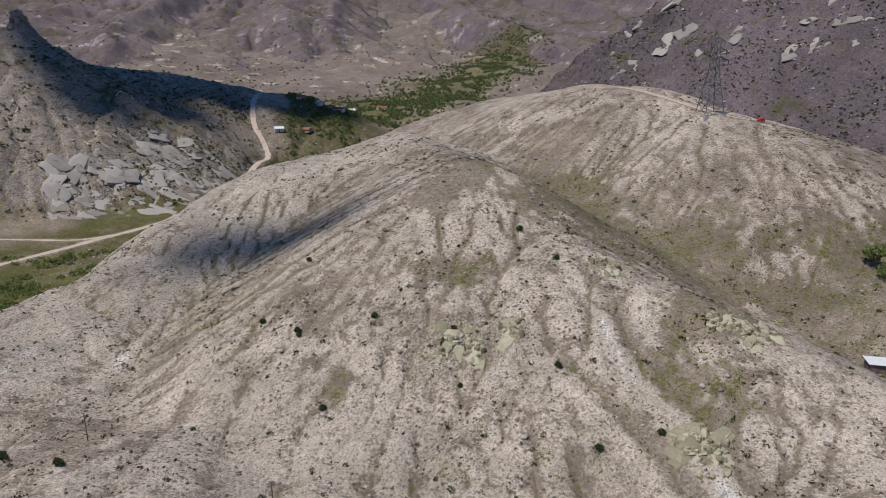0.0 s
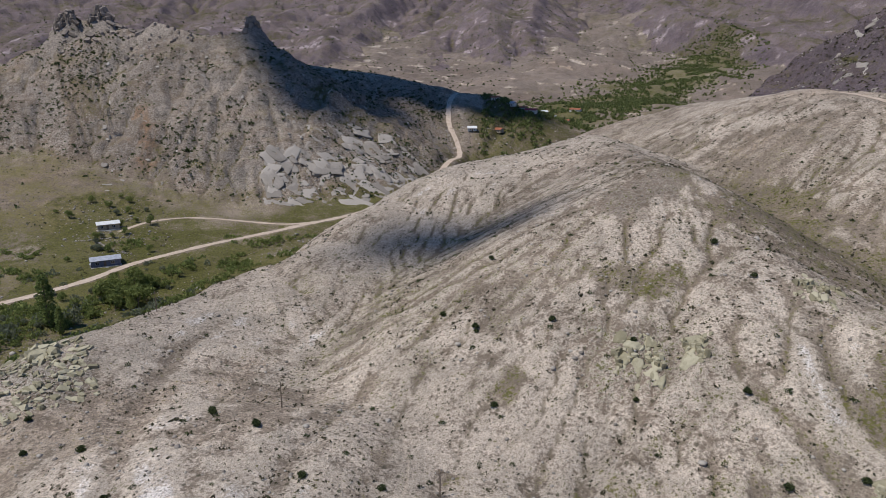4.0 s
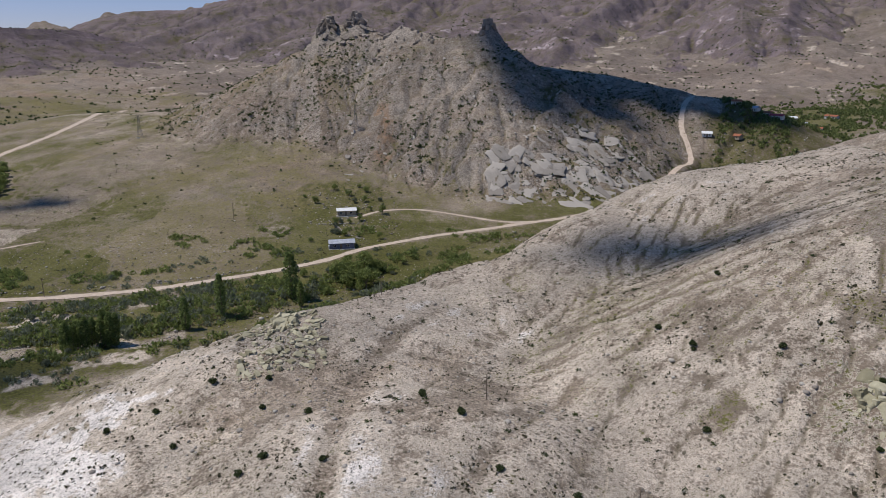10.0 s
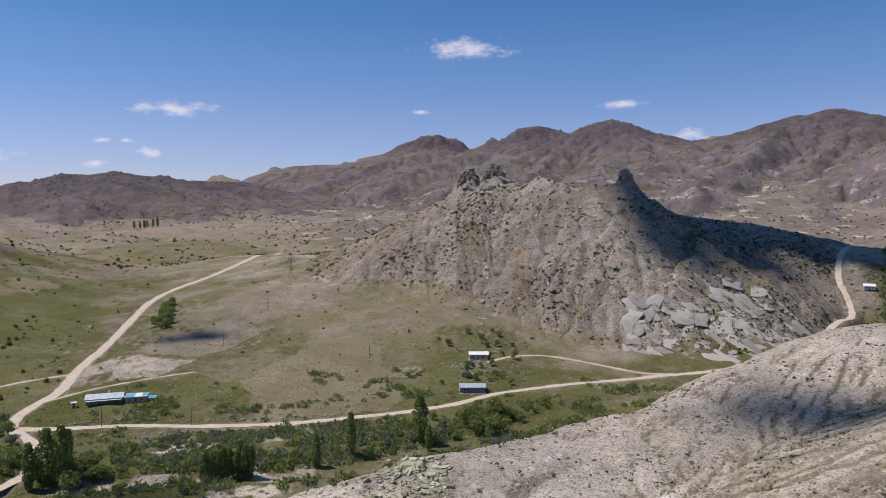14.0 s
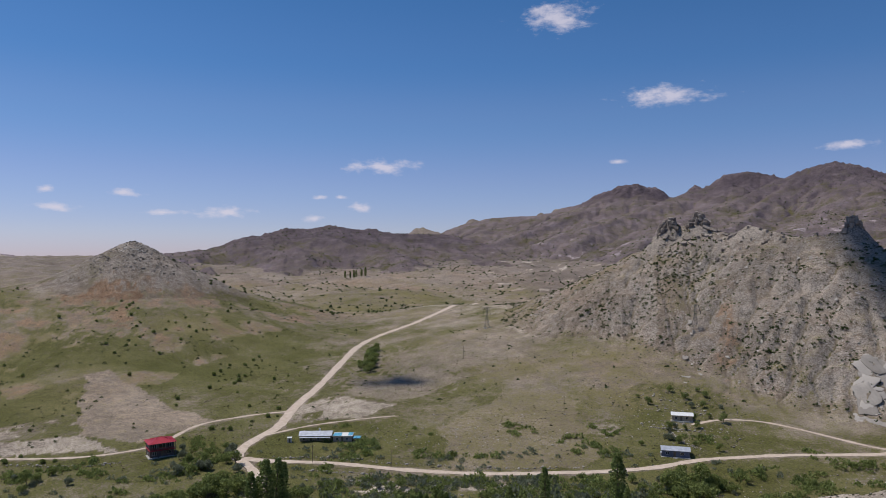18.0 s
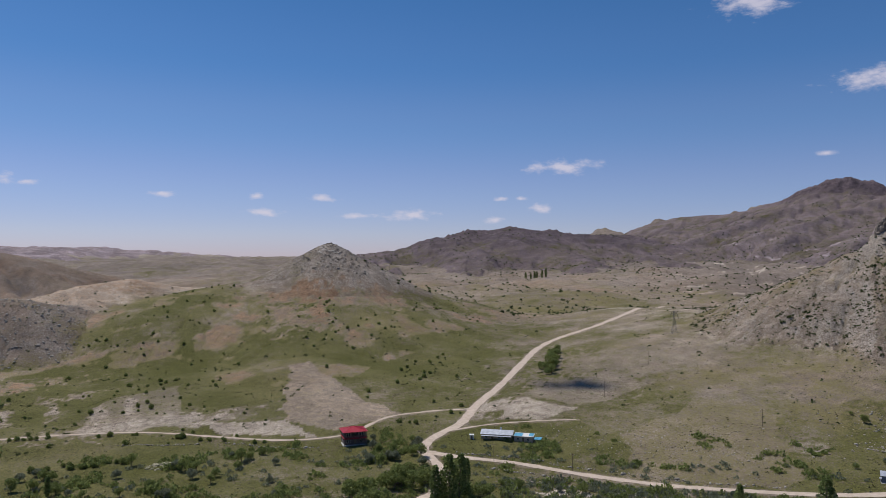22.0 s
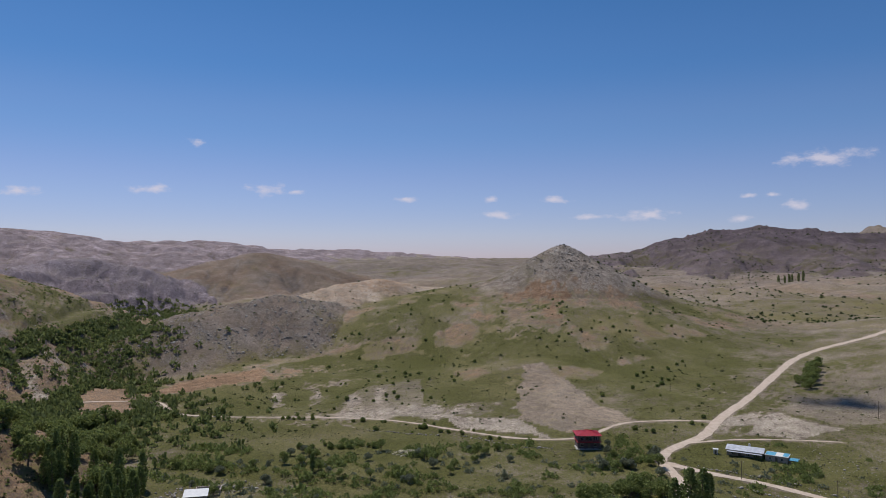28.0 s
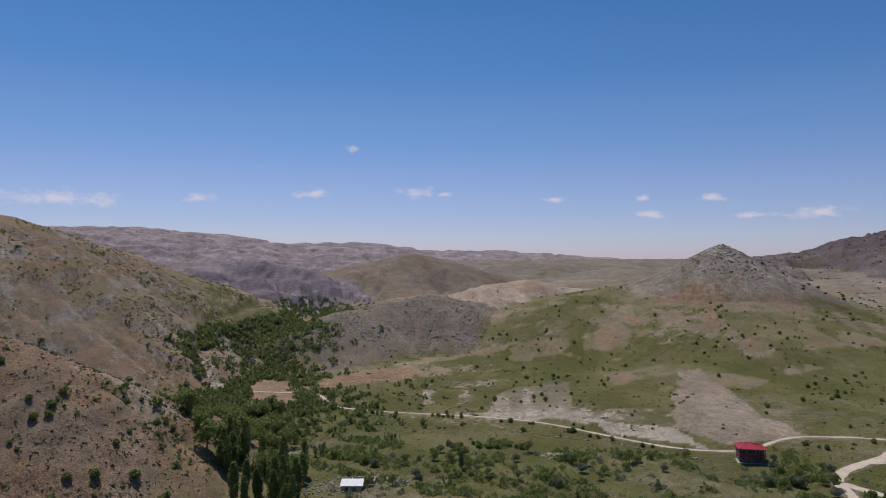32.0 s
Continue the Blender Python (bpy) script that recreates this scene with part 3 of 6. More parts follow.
def erode(west, east, south, north, cell, owners, deep, seed, gullies=(), rounds=8):
    """Lets rain run off a stretch of the land and carve it. Fills GCHANNEL (1 in the runnels) and GRIB (1 on the ribs between)."""
    rng = np.random.RandomState(seed)
    gx, gy = np.meshgrid(np.arange(west, east, cell), np.arange(south, north, cell), indexing="ij")
    z = heights(gx, gy)
    first = z.copy()
    share = box_mean(box_mean(np.isin(sheet_at(gx, gy, GOWNER), [NAMES.index(o) for o in owners]).astype(float), 3), 3)
    for knots, depth, wide in gullies:
        line = spline(knots, cell)
        reach = int(2.5 * wide / cell) + 1
        cut = np.zeros(z.shape)
        for n, (px, py) in enumerate(line):
            i, j = int((px - west) / cell), int((py - south) / cell)
            part_of = (slice(max(i - reach, 0), max(i + reach, 0)), slice(max(j - reach, 0), max(j + reach, 0)))
            d = np.hypot(gx[part_of] - px, gy[part_of] - py)
            cut[part_of] = np.maximum(cut[part_of], depth * min(1.0, 0.3 + 2 * n / len(line)) * np.exp(-((d / wide) ** 2)))
        z = z - cut
    nx, ny = z.shape
    index = np.arange(nx * ny).reshape(nx, ny)
    flow = np.zeros(z.shape)
    for _ in range(rounds):
        rough = z + rng.normal(size=z.shape) * 0.05 * cell
        pad, best, to = np.pad(rough, 1, constant_values=1e6), np.zeros(z.shape), index.copy()
        for dx, dy in ((-1, 0), (1, 0), (0, -1), (0, 1), (-1, -1), (-1, 1), (1, -1), (1, 1)):
            fall = (rough - pad[1 + dx:1 + dx + nx, 1 + dy:1 + dy + ny]) / (cell * math.hypot(dx, dy))
            more = fall > best
            best, to = np.where(more, fall, best), np.where(more, index + dx * ny + dy, to)
        area, down = [1.0] * (nx * ny), to.ravel().tolist()
        for i in np.argsort(-rough.ravel()).tolist():
            if down[i] != i:
                area[down[i]] += area[i]
        water = np.array(area).reshape(nx, ny)
        flow += np.log(water)
        z = z - np.minimum(0.05 * np.sqrt(np.minimum(water, 900.0)) * best * cell, 0.6 * best * cell)
        z = z + 0.16 * (box_mean(z, 1) - z)
    change = z - first
    change = (change - np.median(change)) * deep / np.percentile(np.abs(change - np.median(change)), 99)
    channel = step(flow / rounds, 2.4, 4.8)
    rib = np.clip((change - box_mean(change, 5)) * 2.5 / deep, -1, 1)
    inner = (GX > west + 2 * cell) & (GX < east - 3 * cell) & (GY > south + 2 * cell) & (GY < north - 3 * cell)
    fx, fy = (GX[inner] - west) / cell, (GY[inner] - south) / cell
    i, j = fx.astype(int), fy.astype(int)
    u, v = fx - i, fy - j

    def sample(f):
        return (f[i, j] * (1 - u) + f[i + 1, j] * u) * (1 - v) + (f[i, j + 1] * (1 - u) + f[i + 1, j + 1] * u) * v

    GZ[inner] += sample(np.clip(change, -1.6 * deep, 1.6 * deep) * share)
    GCHANNEL[inner] = np.maximum(GCHANNEL[inner], sample(channel * share))
    GRIB[inner] += sample(rib * share)


GCHANNEL, GRIB = np.zeros(GX.shape), np.zeros(GX.shape)
# the larger gullies of the near hill: knots (bearing, distance), depth, half width
GULLIES = []
GULLIES += [
    ([(-16, 156), (-18.5, 147), (-20.9, 136), (-23.8, 128), (-26.8, 122), (-29.2, 115), (-33, 108)], 1.8, 2.6),
    ([(-12.5, 140), (-14, 134), (-17.8, 125), (-21.9, 117), (-25, 110), (-28, 102)], 1.4, 2.0),
    ([(9, 150), (10.7, 145), (13.8, 138), (16.4, 120), (18.2, 100)], 1.2, 1.6),
    ([(-1.5, 136), (-0.6, 128), (0.5, 121), (2.2, 112), (4, 98)], 1.2, 1.5),
    ([(3, 142), (4.2, 136), (6.7, 129), (8.7, 124), (12, 104)], 1.1, 1.5),
]
GULLIES += [
    ([(29, 188), (33.1, 170), (36.7, 147), (38.3, 134), (40.2, 112), (42, 98)], 2.2, 2.2),
    ([(9.7, 158), (15.5, 150), (18.5, 143), (23.7, 117), (27.9, 98)], 1.6, 1.9),
    ([(20, 190), (25, 172), (29.5, 150), (32.5, 128), (34, 104)], 1.0, 1.8),
    ([(-10, 258), (-16, 240), (-23, 216), (-30, 196), (-37, 174)], 1.6, 3.0),
]
erode(-190, 240, 40, 340, 1.0, NEAR_HILL, 0.72, 1, GULLIES)
erode(-600, -70, 330, 720, 2.0, ("rocky_hill", "rocky_shoulder", "dark_ridge", "field_slope"), 3.0, 2)
erode(-900, -220, -420, 460, 3.0, ("cone_top", "cone_skirt", "cone_skirt_east", "cone_skirt_west", "stony_hill", "badlands", "east_hill", "red_slope"), 2.0, 3)
erode(100, 700, 480, 1000, 3.0, ("rock_mountain",), 5.0, 4, (), 6)
erode(-2300, 900, 600, 2900, 8.0, ("brown_mountain", "high_range"), 13.0, 5, (), 6)
erode(-3300, -900, -1200, 1100, 9.0, ("far_range", "round_hill", "gorge_crags"), 9.0, 6, (), 6)
near_hill = np.isin(GOWNER, [NAMES.index(n) for n in NEAR_HILL])
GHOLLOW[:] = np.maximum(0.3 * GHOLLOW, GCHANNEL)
# patchy grass along the runnels, paler earth on the ribs
runnel_grass = GCHANNEL * step(fbm(GX, GY, 40, 2, 310), -0.25, 0.25)
GCOVER[..., 0] += np.where(near_hill, 0.36, 0.25) * runnel_grass
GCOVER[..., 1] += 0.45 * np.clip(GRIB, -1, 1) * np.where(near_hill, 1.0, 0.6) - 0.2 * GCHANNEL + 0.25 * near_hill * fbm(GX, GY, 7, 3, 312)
# bare rock shows where the ground is steep
steep = np.hypot(np.gradient(GZ, axis=1) / np.gradient(DISTANCES)[None], np.gradient(GZ, axis=0) / (np.gradient(BEARINGS)[:, None] * DISTANCES[None]))
cliff = step(steep, 0.5, 1.0) * step(DISTANCES, 320, 420)[None]
GCOVER[..., 0] *= 1 - 0.85 * cliff
GCOVER[..., 1] *= 1 - 0.6 * cliff
GCOVER[..., 3] += 0.45 * cliff
GCOVER[..., 4] += 0.22 * cliff * step(DISTANCES, 500, 900)[None]
# worn, bare streaks on the green slopes
skirt = np.isin(GOWNER, [NAMES.index(n) for n in ("cone_skirt", "cone_skirt_east", "cone_skirt_west")])
worn = skirt * step(fbm(GX, GY, 48, 5, 190, 0.6), 0.12, 0.42)
GCOVER[..., 0] -= 0.5 * worn
GCOVER[..., 1] += 0.1 * worn
GCOVER[..., 2] += 0.5 * worn
# dark crags along the high crests, white scree here and there below
for name, low, high in (("high_range", 225, 320), ("brown_mountain", 95, 150)):
    crest = (GOWNER == NAMES.index(name)) * step(GZ, low, high)
    GCOVER[..., 4] += 0.5 * crest
    GCOVER[..., 0] -= 0.15 * crest
    GCOVER[..., 1] -= 0.2 * crest
scree = step(fbm(GX, GY, 42, 5, 180, 0.65) + 0.25 * GRIB, 0.42, 0.52) * (step(DISTANCES, 560, 800) * (1 - step(DISTANCES, 1600, 2000)))[None] * (BEARINGS < 0.92)[:, None] * (GZ < 240) * np.isin(GOWNER, [-1, NAMES.index("high_range"), NAMES.index("brown_mountain")])
GCOVER[..., 1] += 0.75 * scree
GCOVER[..., 0] -= 0.5 * scree
GCOVER[..., 4] -= 0.5 * scree
GCOVER[:] = np.clip(GCOVER, 0, 1.2)


# ---- roads, river and fields worked into the sheet ----


def near_line(line, values, reach):
    """Distance of the sheet's corners from a line, and the value of the nearest step."""
    away, value = np.full(GX.shape, 1e9), np.zeros(GX.shape)
    for (px, py), v in zip(line, values):
        r, a = math.hypot(px, py), math.atan2(-px, py)
        i0, i1 = np.searchsorted(BEARINGS, [a - reach / r, a + reach / r])
        j0, j1 = np.searchsorted(DISTANCES, [r - reach, r + reach])
        d = np.hypot(GX[i0:i1, j0:j1] - px, GY[i0:i1, j0:j1] - py)
        part = away[i0:i1, j0:j1]
        closer = d < part
        part[closer] = d[closer]
        value[i0:i1, j0:j1][closer] = v
    return away, value


def bed(line, width, smooth, sink=0.0, grade=5.0):
    """Levels the sheet along a line. Returns the heights of the line."""
    z = np.array([lie(x, y) for x, y in line])
    pad = np.concatenate([np.full(smooth, z[0]), z, np.full(smooth, z[-1])])
    z = np.convolve(pad, np.ones(2 * smooth + 1) / (2 * smooth + 1), "valid") - sink
    away, level = near_line(line, z, width + grade)
    f = 1 - step(away, width, width + grade)
    GZ[:] = GZ * (1 - f) + level * f
    return z, away


def lay(f, kind, strength=1.0):
    f = np.clip(f * strength, 0, 1)[..., None]
    GCOVER[:] = GCOVER * (1 - f) + np.array(kind) * f


ROADS = {
    "valley_road": ([(72.6, 306), (69.5, 297), (65.4, 291), (59.8, 280), (55.8, 276), (52.1, 275), (46.6, 279), (42.9, 284), (39.3, 293), (36.2, 307), (33.1, 317),
                     (29.8, 328), (26, 340), (21.8, 357), (17.7, 380), (13.9, 421), (12.1, 450), (10.9, 490), (10.0, 525), (10.2, 550), (10.9, 580), (10.6, 620), (9.2, 660), (7.5, 720)], 2.0),
    "hill_road": ([(72.6, 306), (71.9, 322), (69.5, 346), (68.3, 376), (66.7, 411), (64.6, 482), (63.3, 536), (61.6, 575), (58.5, 615), (55.8, 680), (53.5, 830)], 2.4),
    "bridge_road": ([(72.6, 306), (71.6, 292), (71.0, 276), (71.2, 262), (72.2, 251), (75, 240), (80, 225), (88, 212)], 2.1),
    "farm_track": ([(118, 470), (112.2, 452), (111, 420), (109, 404), (102.6, 388), (98.2, 380), (93.6, 369), (89, 349), (84.5, 334), (80.8, 331), (78.2, 337), (75.5, 361), (72.1, 369), (68.9, 372)], 1.1),
    "barn_track": ([(70.5, 333), (67.5, 343), (64.1, 349), (60.2, 354)], 0.9),
    "house_track": ([(36.8, 352), (34.6, 366), (31.4, 370), (27.8, 362), (24.3, 354), (21.8, 358)], 1.3),
    "pylon_track": ([(-40, 312), (-36.5, 306), (-31.8, 296), (-27.6, 284), (-24.8, 287), (-21, 305), (-17.5, 325)], 1.8),
}
ROAD_LINES = {}
for road_name, (knots, half) in ROADS.items():
    road_line = spline(knots)
    road_z, road_away = bed(road_line, half + 1.0, 8)
    ROAD_LINES[road_name] = (road_line, road_z, half)
    lay(1 - step(road_away + fbm(GX, GY, 6, 2, 90) * 2, half - 0.2, half + 2.0), (0.1, 0.3, 0.35, 0.0, 0.0), 0.8)

RIVER = spline([(112.9, 990), (114.5, 800), (117.6, 640), (119.8, 585), (120.5, 520), (119.5, 470), (118, 400), (114, 330), (106, 285), (96, 262), (86, 248), (76, 240), (69, 236),
                (61, 234), (54, 226), (46, 232), (38, 255), (31, 290), (25, 318), (19, 350), (14, 395), (10.5, 450), (8, 520), (5, 640), (2, 800), (-1, 1000)])
river_z, river_away = bed(RIVER, 4.0, 10, 1.6, 7.0)
lay((1 - step(river_away + fbm(GX, GY, 14, 3, 92) * 12, 2.0, 8.0)) * np.where((np.degrees(BEARINGS)[:, None] > 83) & ((DISTANCES[None] < 480) | (DISTANCES[None] > 520)) | (np.degrees(BEARINGS)[:, None] < 51), 0.2, 1.0), (0.0, 0.8, 0.0, 0.3, 0.0), 0.7)

WOODED_VALLEY = spline([(8, 540), (6.5, 600), (4.5, 680), (2, 790), (-2, 920), (-5.5, 1080), (-8, 1280), (-9.5, 1520)], 8)
wood_away, _ = near_line(WOODED_VALLEY, np.zeros(len(WOODED_VALLEY)), 120)
lay((1 - step(wood_away + fbm(GX, GY, 40, 3, 96) * 60, 30, 75)) * (1 - step(np.degrees(BEARINGS), 8.0, 9.5))[:, None], (0.75, 0.1, 0.0, 0.0, 0.1), 0.8)

# bearing, distance, half width across the view, half depth, cover (grass, pale, red, rock, dark)
PATCHES = []
PATCHES += [
    (97, 415, 4, 26, (0.05, 0.6, 0.3, 0.0, 0.0)), (95, 425, 3, 22, (0.05, 0.6, 0.3, 0.0, 0.0)), (100, 440, 4, 20, (0.05, 0.6, 0.3, 0.0, 0.0)), (103, 440, 4, 26, (0.1, 0.6, 0.3, 0.0, 0.0)), (99, 470, 16, 8, (0.1, 0.5, 0.4, 0.0, 0.0)), (82, 655, 34, 24, (0.0, 0.15, 1.1, 0.05, 0.0)), (81, 600, 8, 40, (0.05, 0.1, 1.1, 0.05, 0.0)),
    (91.5, 384, 40, 15, (0.12, 0.6, 0.12, 0.0, 0.0)), (98.5, 380, 26, 12, (0.1, 0.55, 0.3, 0.0, 0.0)), (106, 510, 52, 16, (0.0, 0.15, 0.85, 0.0, 0.0)),
]
PATCHES += [
    (116.8, 428, 17, 20, (0.0, 0.5, 0.6, 0.0, 0.0)), (113.5, 468, 12, 15, (0.0, 0.45, 0.6, 0.0, 0.0)), (121, 520, 16, 26, (0.25, 0.3, 0.4, 0.0, 0.0)),
    (75.8, 650, 20, 26, (0.05, 0.2, 0.75, 0.05, 0.0)), (83.5, 600, 16, 44, (0.12, 0.1, 0.6, 0.1, 0.0)), (64.8, 700, 40, 40, (0.25, 0.1, 0.5, 0.0, 0.0)),
]
PATCHES += [
    (53, 330, 45, 36, (0.58, 0.3, 0.34, 0.02, 0.0)), (48.5, 345, 26, 40, (0.50, 0.35, 0.25, 0.05, 0.0)), (61.5, 318, 34, 22, (1.15, 0.0, 0.0, 0.0, 0.0)),
    (43, 338, 10, 22, (0.12, 0.6, 0.0, 0.6, 0.0)), (60.5, 430, 46, 26, (0.22, 0.35, 0.02, 0.0, 0.15)), (58, 480, 60, 40, (0.3, 0.3, 0.05, 0.0, 0.2)),
]
PATCHES += [
    (66.5, 376, 14, 16, (0.1, 0.6, 0.15, 0.0, 0.0)), (38.5, 330, 30, 34, (0.85, 0.0, 0.0, 0.05, 0.0)), (37, 385, 24, 26, (0.8, 0.0, 0.05, 0.1, 0.0)),
    (34.3, 455, 6, 30, (0.0, 0.4, 0.75, 0.0, 0.0)), (12, 128, 32, 24, (0.03, 0.8, 0.0, 0.0, 0.0)), (1, 120, 26, 22, (0.03, 0.8, 0.0, 0.0, 0.0)), (42, 142, 22, 16, (0.1, 0.35, 0.3, 0.1, 0.0)), (30, 150, 14, 14, (0.1, 0.45, 0.3, 0.0, 0.0)), (70, 146, 34, 14, (0.0, 1.2, 0.0, 0.0, 0.0)), (64, 152, 18, 18, (0.0, 1.2, 0.0, 0.0, 0.0)),
]
PATCHES += [
    (70, 177, 26, 13, (0.0, 0.8, 0.0, 0.0, 0.0)), (65.3, 176, 18, 14, (0.0, 1.1, 0.0, 0.0, 0.0)), (59, 186, 16, 10, (0.5, 0.2, 0.05, 0.1, 0.0)), (70, 198, 30, 10, (0.25, 0.3, 0.1, 0.0, 0.3)),
    (61.8, 205, 10, 4, (0.0, 1.0, 0.0, 0.0, 0.0)), (56.4, 211, 14, 4, (0.0, 1.0, 0.0, 0.0, 0.0)), (61, 258, 10, 5, (0.0, 1.2, 0.0, 0.0, 0.0)), (52.5, 262, 18, 7, (0.1, 0.7, 0.0, 0.0, 0.0)), (20.4, 200, 12, 14, (0.05, 0.6, 0.0, 0.2, 0.0)),
]
PATCHES += [
    (43.9, 168, 11, 14, (0.12, 0.3, 0.0, 0.7, 0.0)), (-4.8, 137, 11, 12, (0.3, 0.35, 0.05, 0.5, 0.0)), (26.5, 138, 18, 16, (0.1, 0.35, 0.22, 0.0, 0.0)),
    (-19, 200, 40, 22, (0.46, 0.0, 0.0, 0.1, 0.0)), (-11, 215, 30, 22, (0.44, 0.0, 0.0, 0.1, 0.0)), (-26, 150, 10, 30, (0.46, 0.0, 0.0, 0.1, 0.0)),
]
PATCHES += [
    (-30, 216, 30, 7, (0.0, 0.95, 0.0, 0.1, 0.0)), (-36, 220, 16, 20, (0.55, 0.0, 0.0, 0.0, 0.0)), (-13, 305, 26, 8, (0.0, 0.9, 0.0, 0.0, 0.0)),
    (-9, 400, 50, 24, (0.03, 0.55, 0.1, 0.0, 0.0)), (-17, 330, 40, 16, (0.03, 0.55, 0.3, 0.0, 0.0)), (9.5, 640, 16, 30, (0.0, 0.9, 0.05, 0.0, 0.0)), (-4, 520, 16, 90, (0.0, 0.9, 0.0, 0.2, 0.0)),
]
PATCHES += [
    (117, 640, 60, 90, (0.9, 0.0, 0.0, 0.0, 0.0)), (126, 330, 16, 60, (0.1, 0.55, 0.3, 0.0, 0.0)), (131, 262, 26, 20, (0.15, 0.1, 0.6, 0.1, 0.2)),
]
PATCHES += [(69, 152, 26, 14, (0.0, 1.25, 0.0, 0.0, 0.0)), (62.5, 150, 16, 12, (0.0, 1.25, 0.0, 0.0, 0.0)), (71, 170, 26, 12, (0.0, 1.1, 0.0, 0.0, 0.0)), (58, 134, 9, 9, (0.0, 1.2, 0.0, 0.0, 0.0)),
            (-14, 242, 20, 12, (0.5, 0.2, 0.0, 0.0, 0.0)), (-24, 214, 26, 10, (0.5, 0.2, 0.0, 0.0, 0.0)), (-31, 198, 22, 8, (0.45, 0.2, 0.0, 0.0, 0.0)), (-4, 190, 12, 12, (0.2, 0.1, 0.0, 0.5, 0.35)),
            (-6, 155, 8, 7, (0.55, 0.2, 0.05, 0.0, 0.0)), (-1.9, 159, 8, 5, (0.5, 0.2, 0.05, 0.0, 0.0)), (5.7, 130, 5, 4, (0.5, 0.2, 0.0, 0.0, 0.0)), (-24, 127, 6, 5, (0.62, 0.0, 0.0, 0.0, 0.0))]
for b, d, half_wide, half_deep, kind in PATCHES:
    ux, uy = polar(b, 1)
    rx, ry = GX - ux * d, GY - uy * d
    u, v = (rx * uy - ry * ux) / half_wide, (rx * ux + ry * uy) / half_deep
    window = (np.abs(u) < 2) & (np.abs(v) < 2)
    f = np.zeros(GX.shape)
    f[window] = 1 - step(np.hypot(u[window], v[window]) + fbm(GX[window], GY[window], 14, 4, 94) * 1.1 + fbm(GX[window], GY[window], 3.5, 2, 95) * 0.9, 0.45, 1.3)
    lay(f, kind, 0.85)

# worked fields with clear edges: corners (bearing, distance), cover, strength
FIELDS = []
FIELDS += [
    ([(113.3, 474), (109.9, 509), (103.9, 526), (104.4, 493), (111.3, 472)], (0.0, 0.2, 1.1, 0.0, 0.0), 0.95),
    ([(117.4, 470), (116.4, 513), (114.2, 508), (113.6, 459), (114.4, 412), (117.0, 431)], (0.0, 0.45, 0.8, 0.0, 0.0), 0.9),
    ([(83.3, 477), (81.8, 486), (77.6, 402), (74.1, 367), (75.5, 365), (79.7, 342), (83.7, 365)], (0.10, 0.36, 0.36, 0.0, 0.0), 0.85),
    ([(97.1, 447), (91.6, 469), (91.1, 380), (98.5, 375)], (0.22, 0.5, 0.12, 0.0, 0.0), 0.6),
]
FIELDS += [
    ([(90.6, 376), (83.6, 364), (80.9, 333), (88.1, 351)], (0.05, 0.7, 0.2, 0.0, 0.0), 0.8),
    ([(66.5, 352), (64.7, 397), (60.2, 377), (62.9, 350)], (0.12, 0.65, 0.08, 0.0, 0.0), 0.8),
    ([(55.3, 279), (57.0, 332), (51.0, 396), (46.4, 393), (43.8, 307), (44.7, 284)], (0.55, 0.34, 0.36, 0.02, 0.0), 0.8),
    ([(64.9, 402), (57.5, 469), (55.0, 420), (60.1, 382)], (0.26, 0.3, 0.02, 0.05, 0.15), 0.8),
]
for corners, kind, strength in FIELDS:
    pts = np.array([polar(b, d) for b, d in corners])
    lo, hi = pts.min(0) - 6, pts.max(0) + 6
    wx, wy = GX + fbm(GX, GY, 18, 2, 97) * 5, GY + fbm(GX, GY, 18, 2, 98) * 5
    inside = np.zeros(GX.shape, bool)
    for (ax, ay), (bx, by) in zip(pts, np.roll(pts, -1, 0)):
        crosses = (ay > wy) != (by > wy)
        inside ^= crosses & (wx < (bx - ax) * (wy - ay) / (by - ay + 1e-9) + ax)
    lay(inside.astype(float), kind, strength)


# ---- the ground sheet, cut where the hills and mountains rise from it ----
PIECES = {
    "ground": ("sunlit pale dry earth, grass and gravel of the valley", "ground", None),
    "rocky_hill": ("grey rocky hill with crags and pale bare slabs", "hill", ("rocky_hill", "rocky_shoulder", "dark_ridge", "pinnacle", "west_crag", "dome_crag")),
    "conical_hill": ("stony cone-shaped hilltop above green slopes", "hill", ("cone_top",)),
    "stony_hill": ("low stony brown hill beside the river", "hill", ("stony_hill",)),
    "rock_mountain": ("steep grey mountainside of bare rock", "mountain", ("rock_mountain",)),
    "mountain_range": ("high brown and grey mountain range with dark crags", "mountain", ("high_range", "range_crags", "range_knobs", "peak_crags")),
    "brown_mountain": ("brown mountain with dark crags along its crest", "mountain", ("brown_mountain", "brown_crags")),
    "far_range": ("distant bare mountains on the horizon", "mountain", ("far_range",)),
    "gorge_crags": ("grey crags above the river gorge", "mountain", ("gorge_crags",)),
    "round_hill": ("rounded bare brown hill behind the gorge", "hill", ("round_hill",)),
}


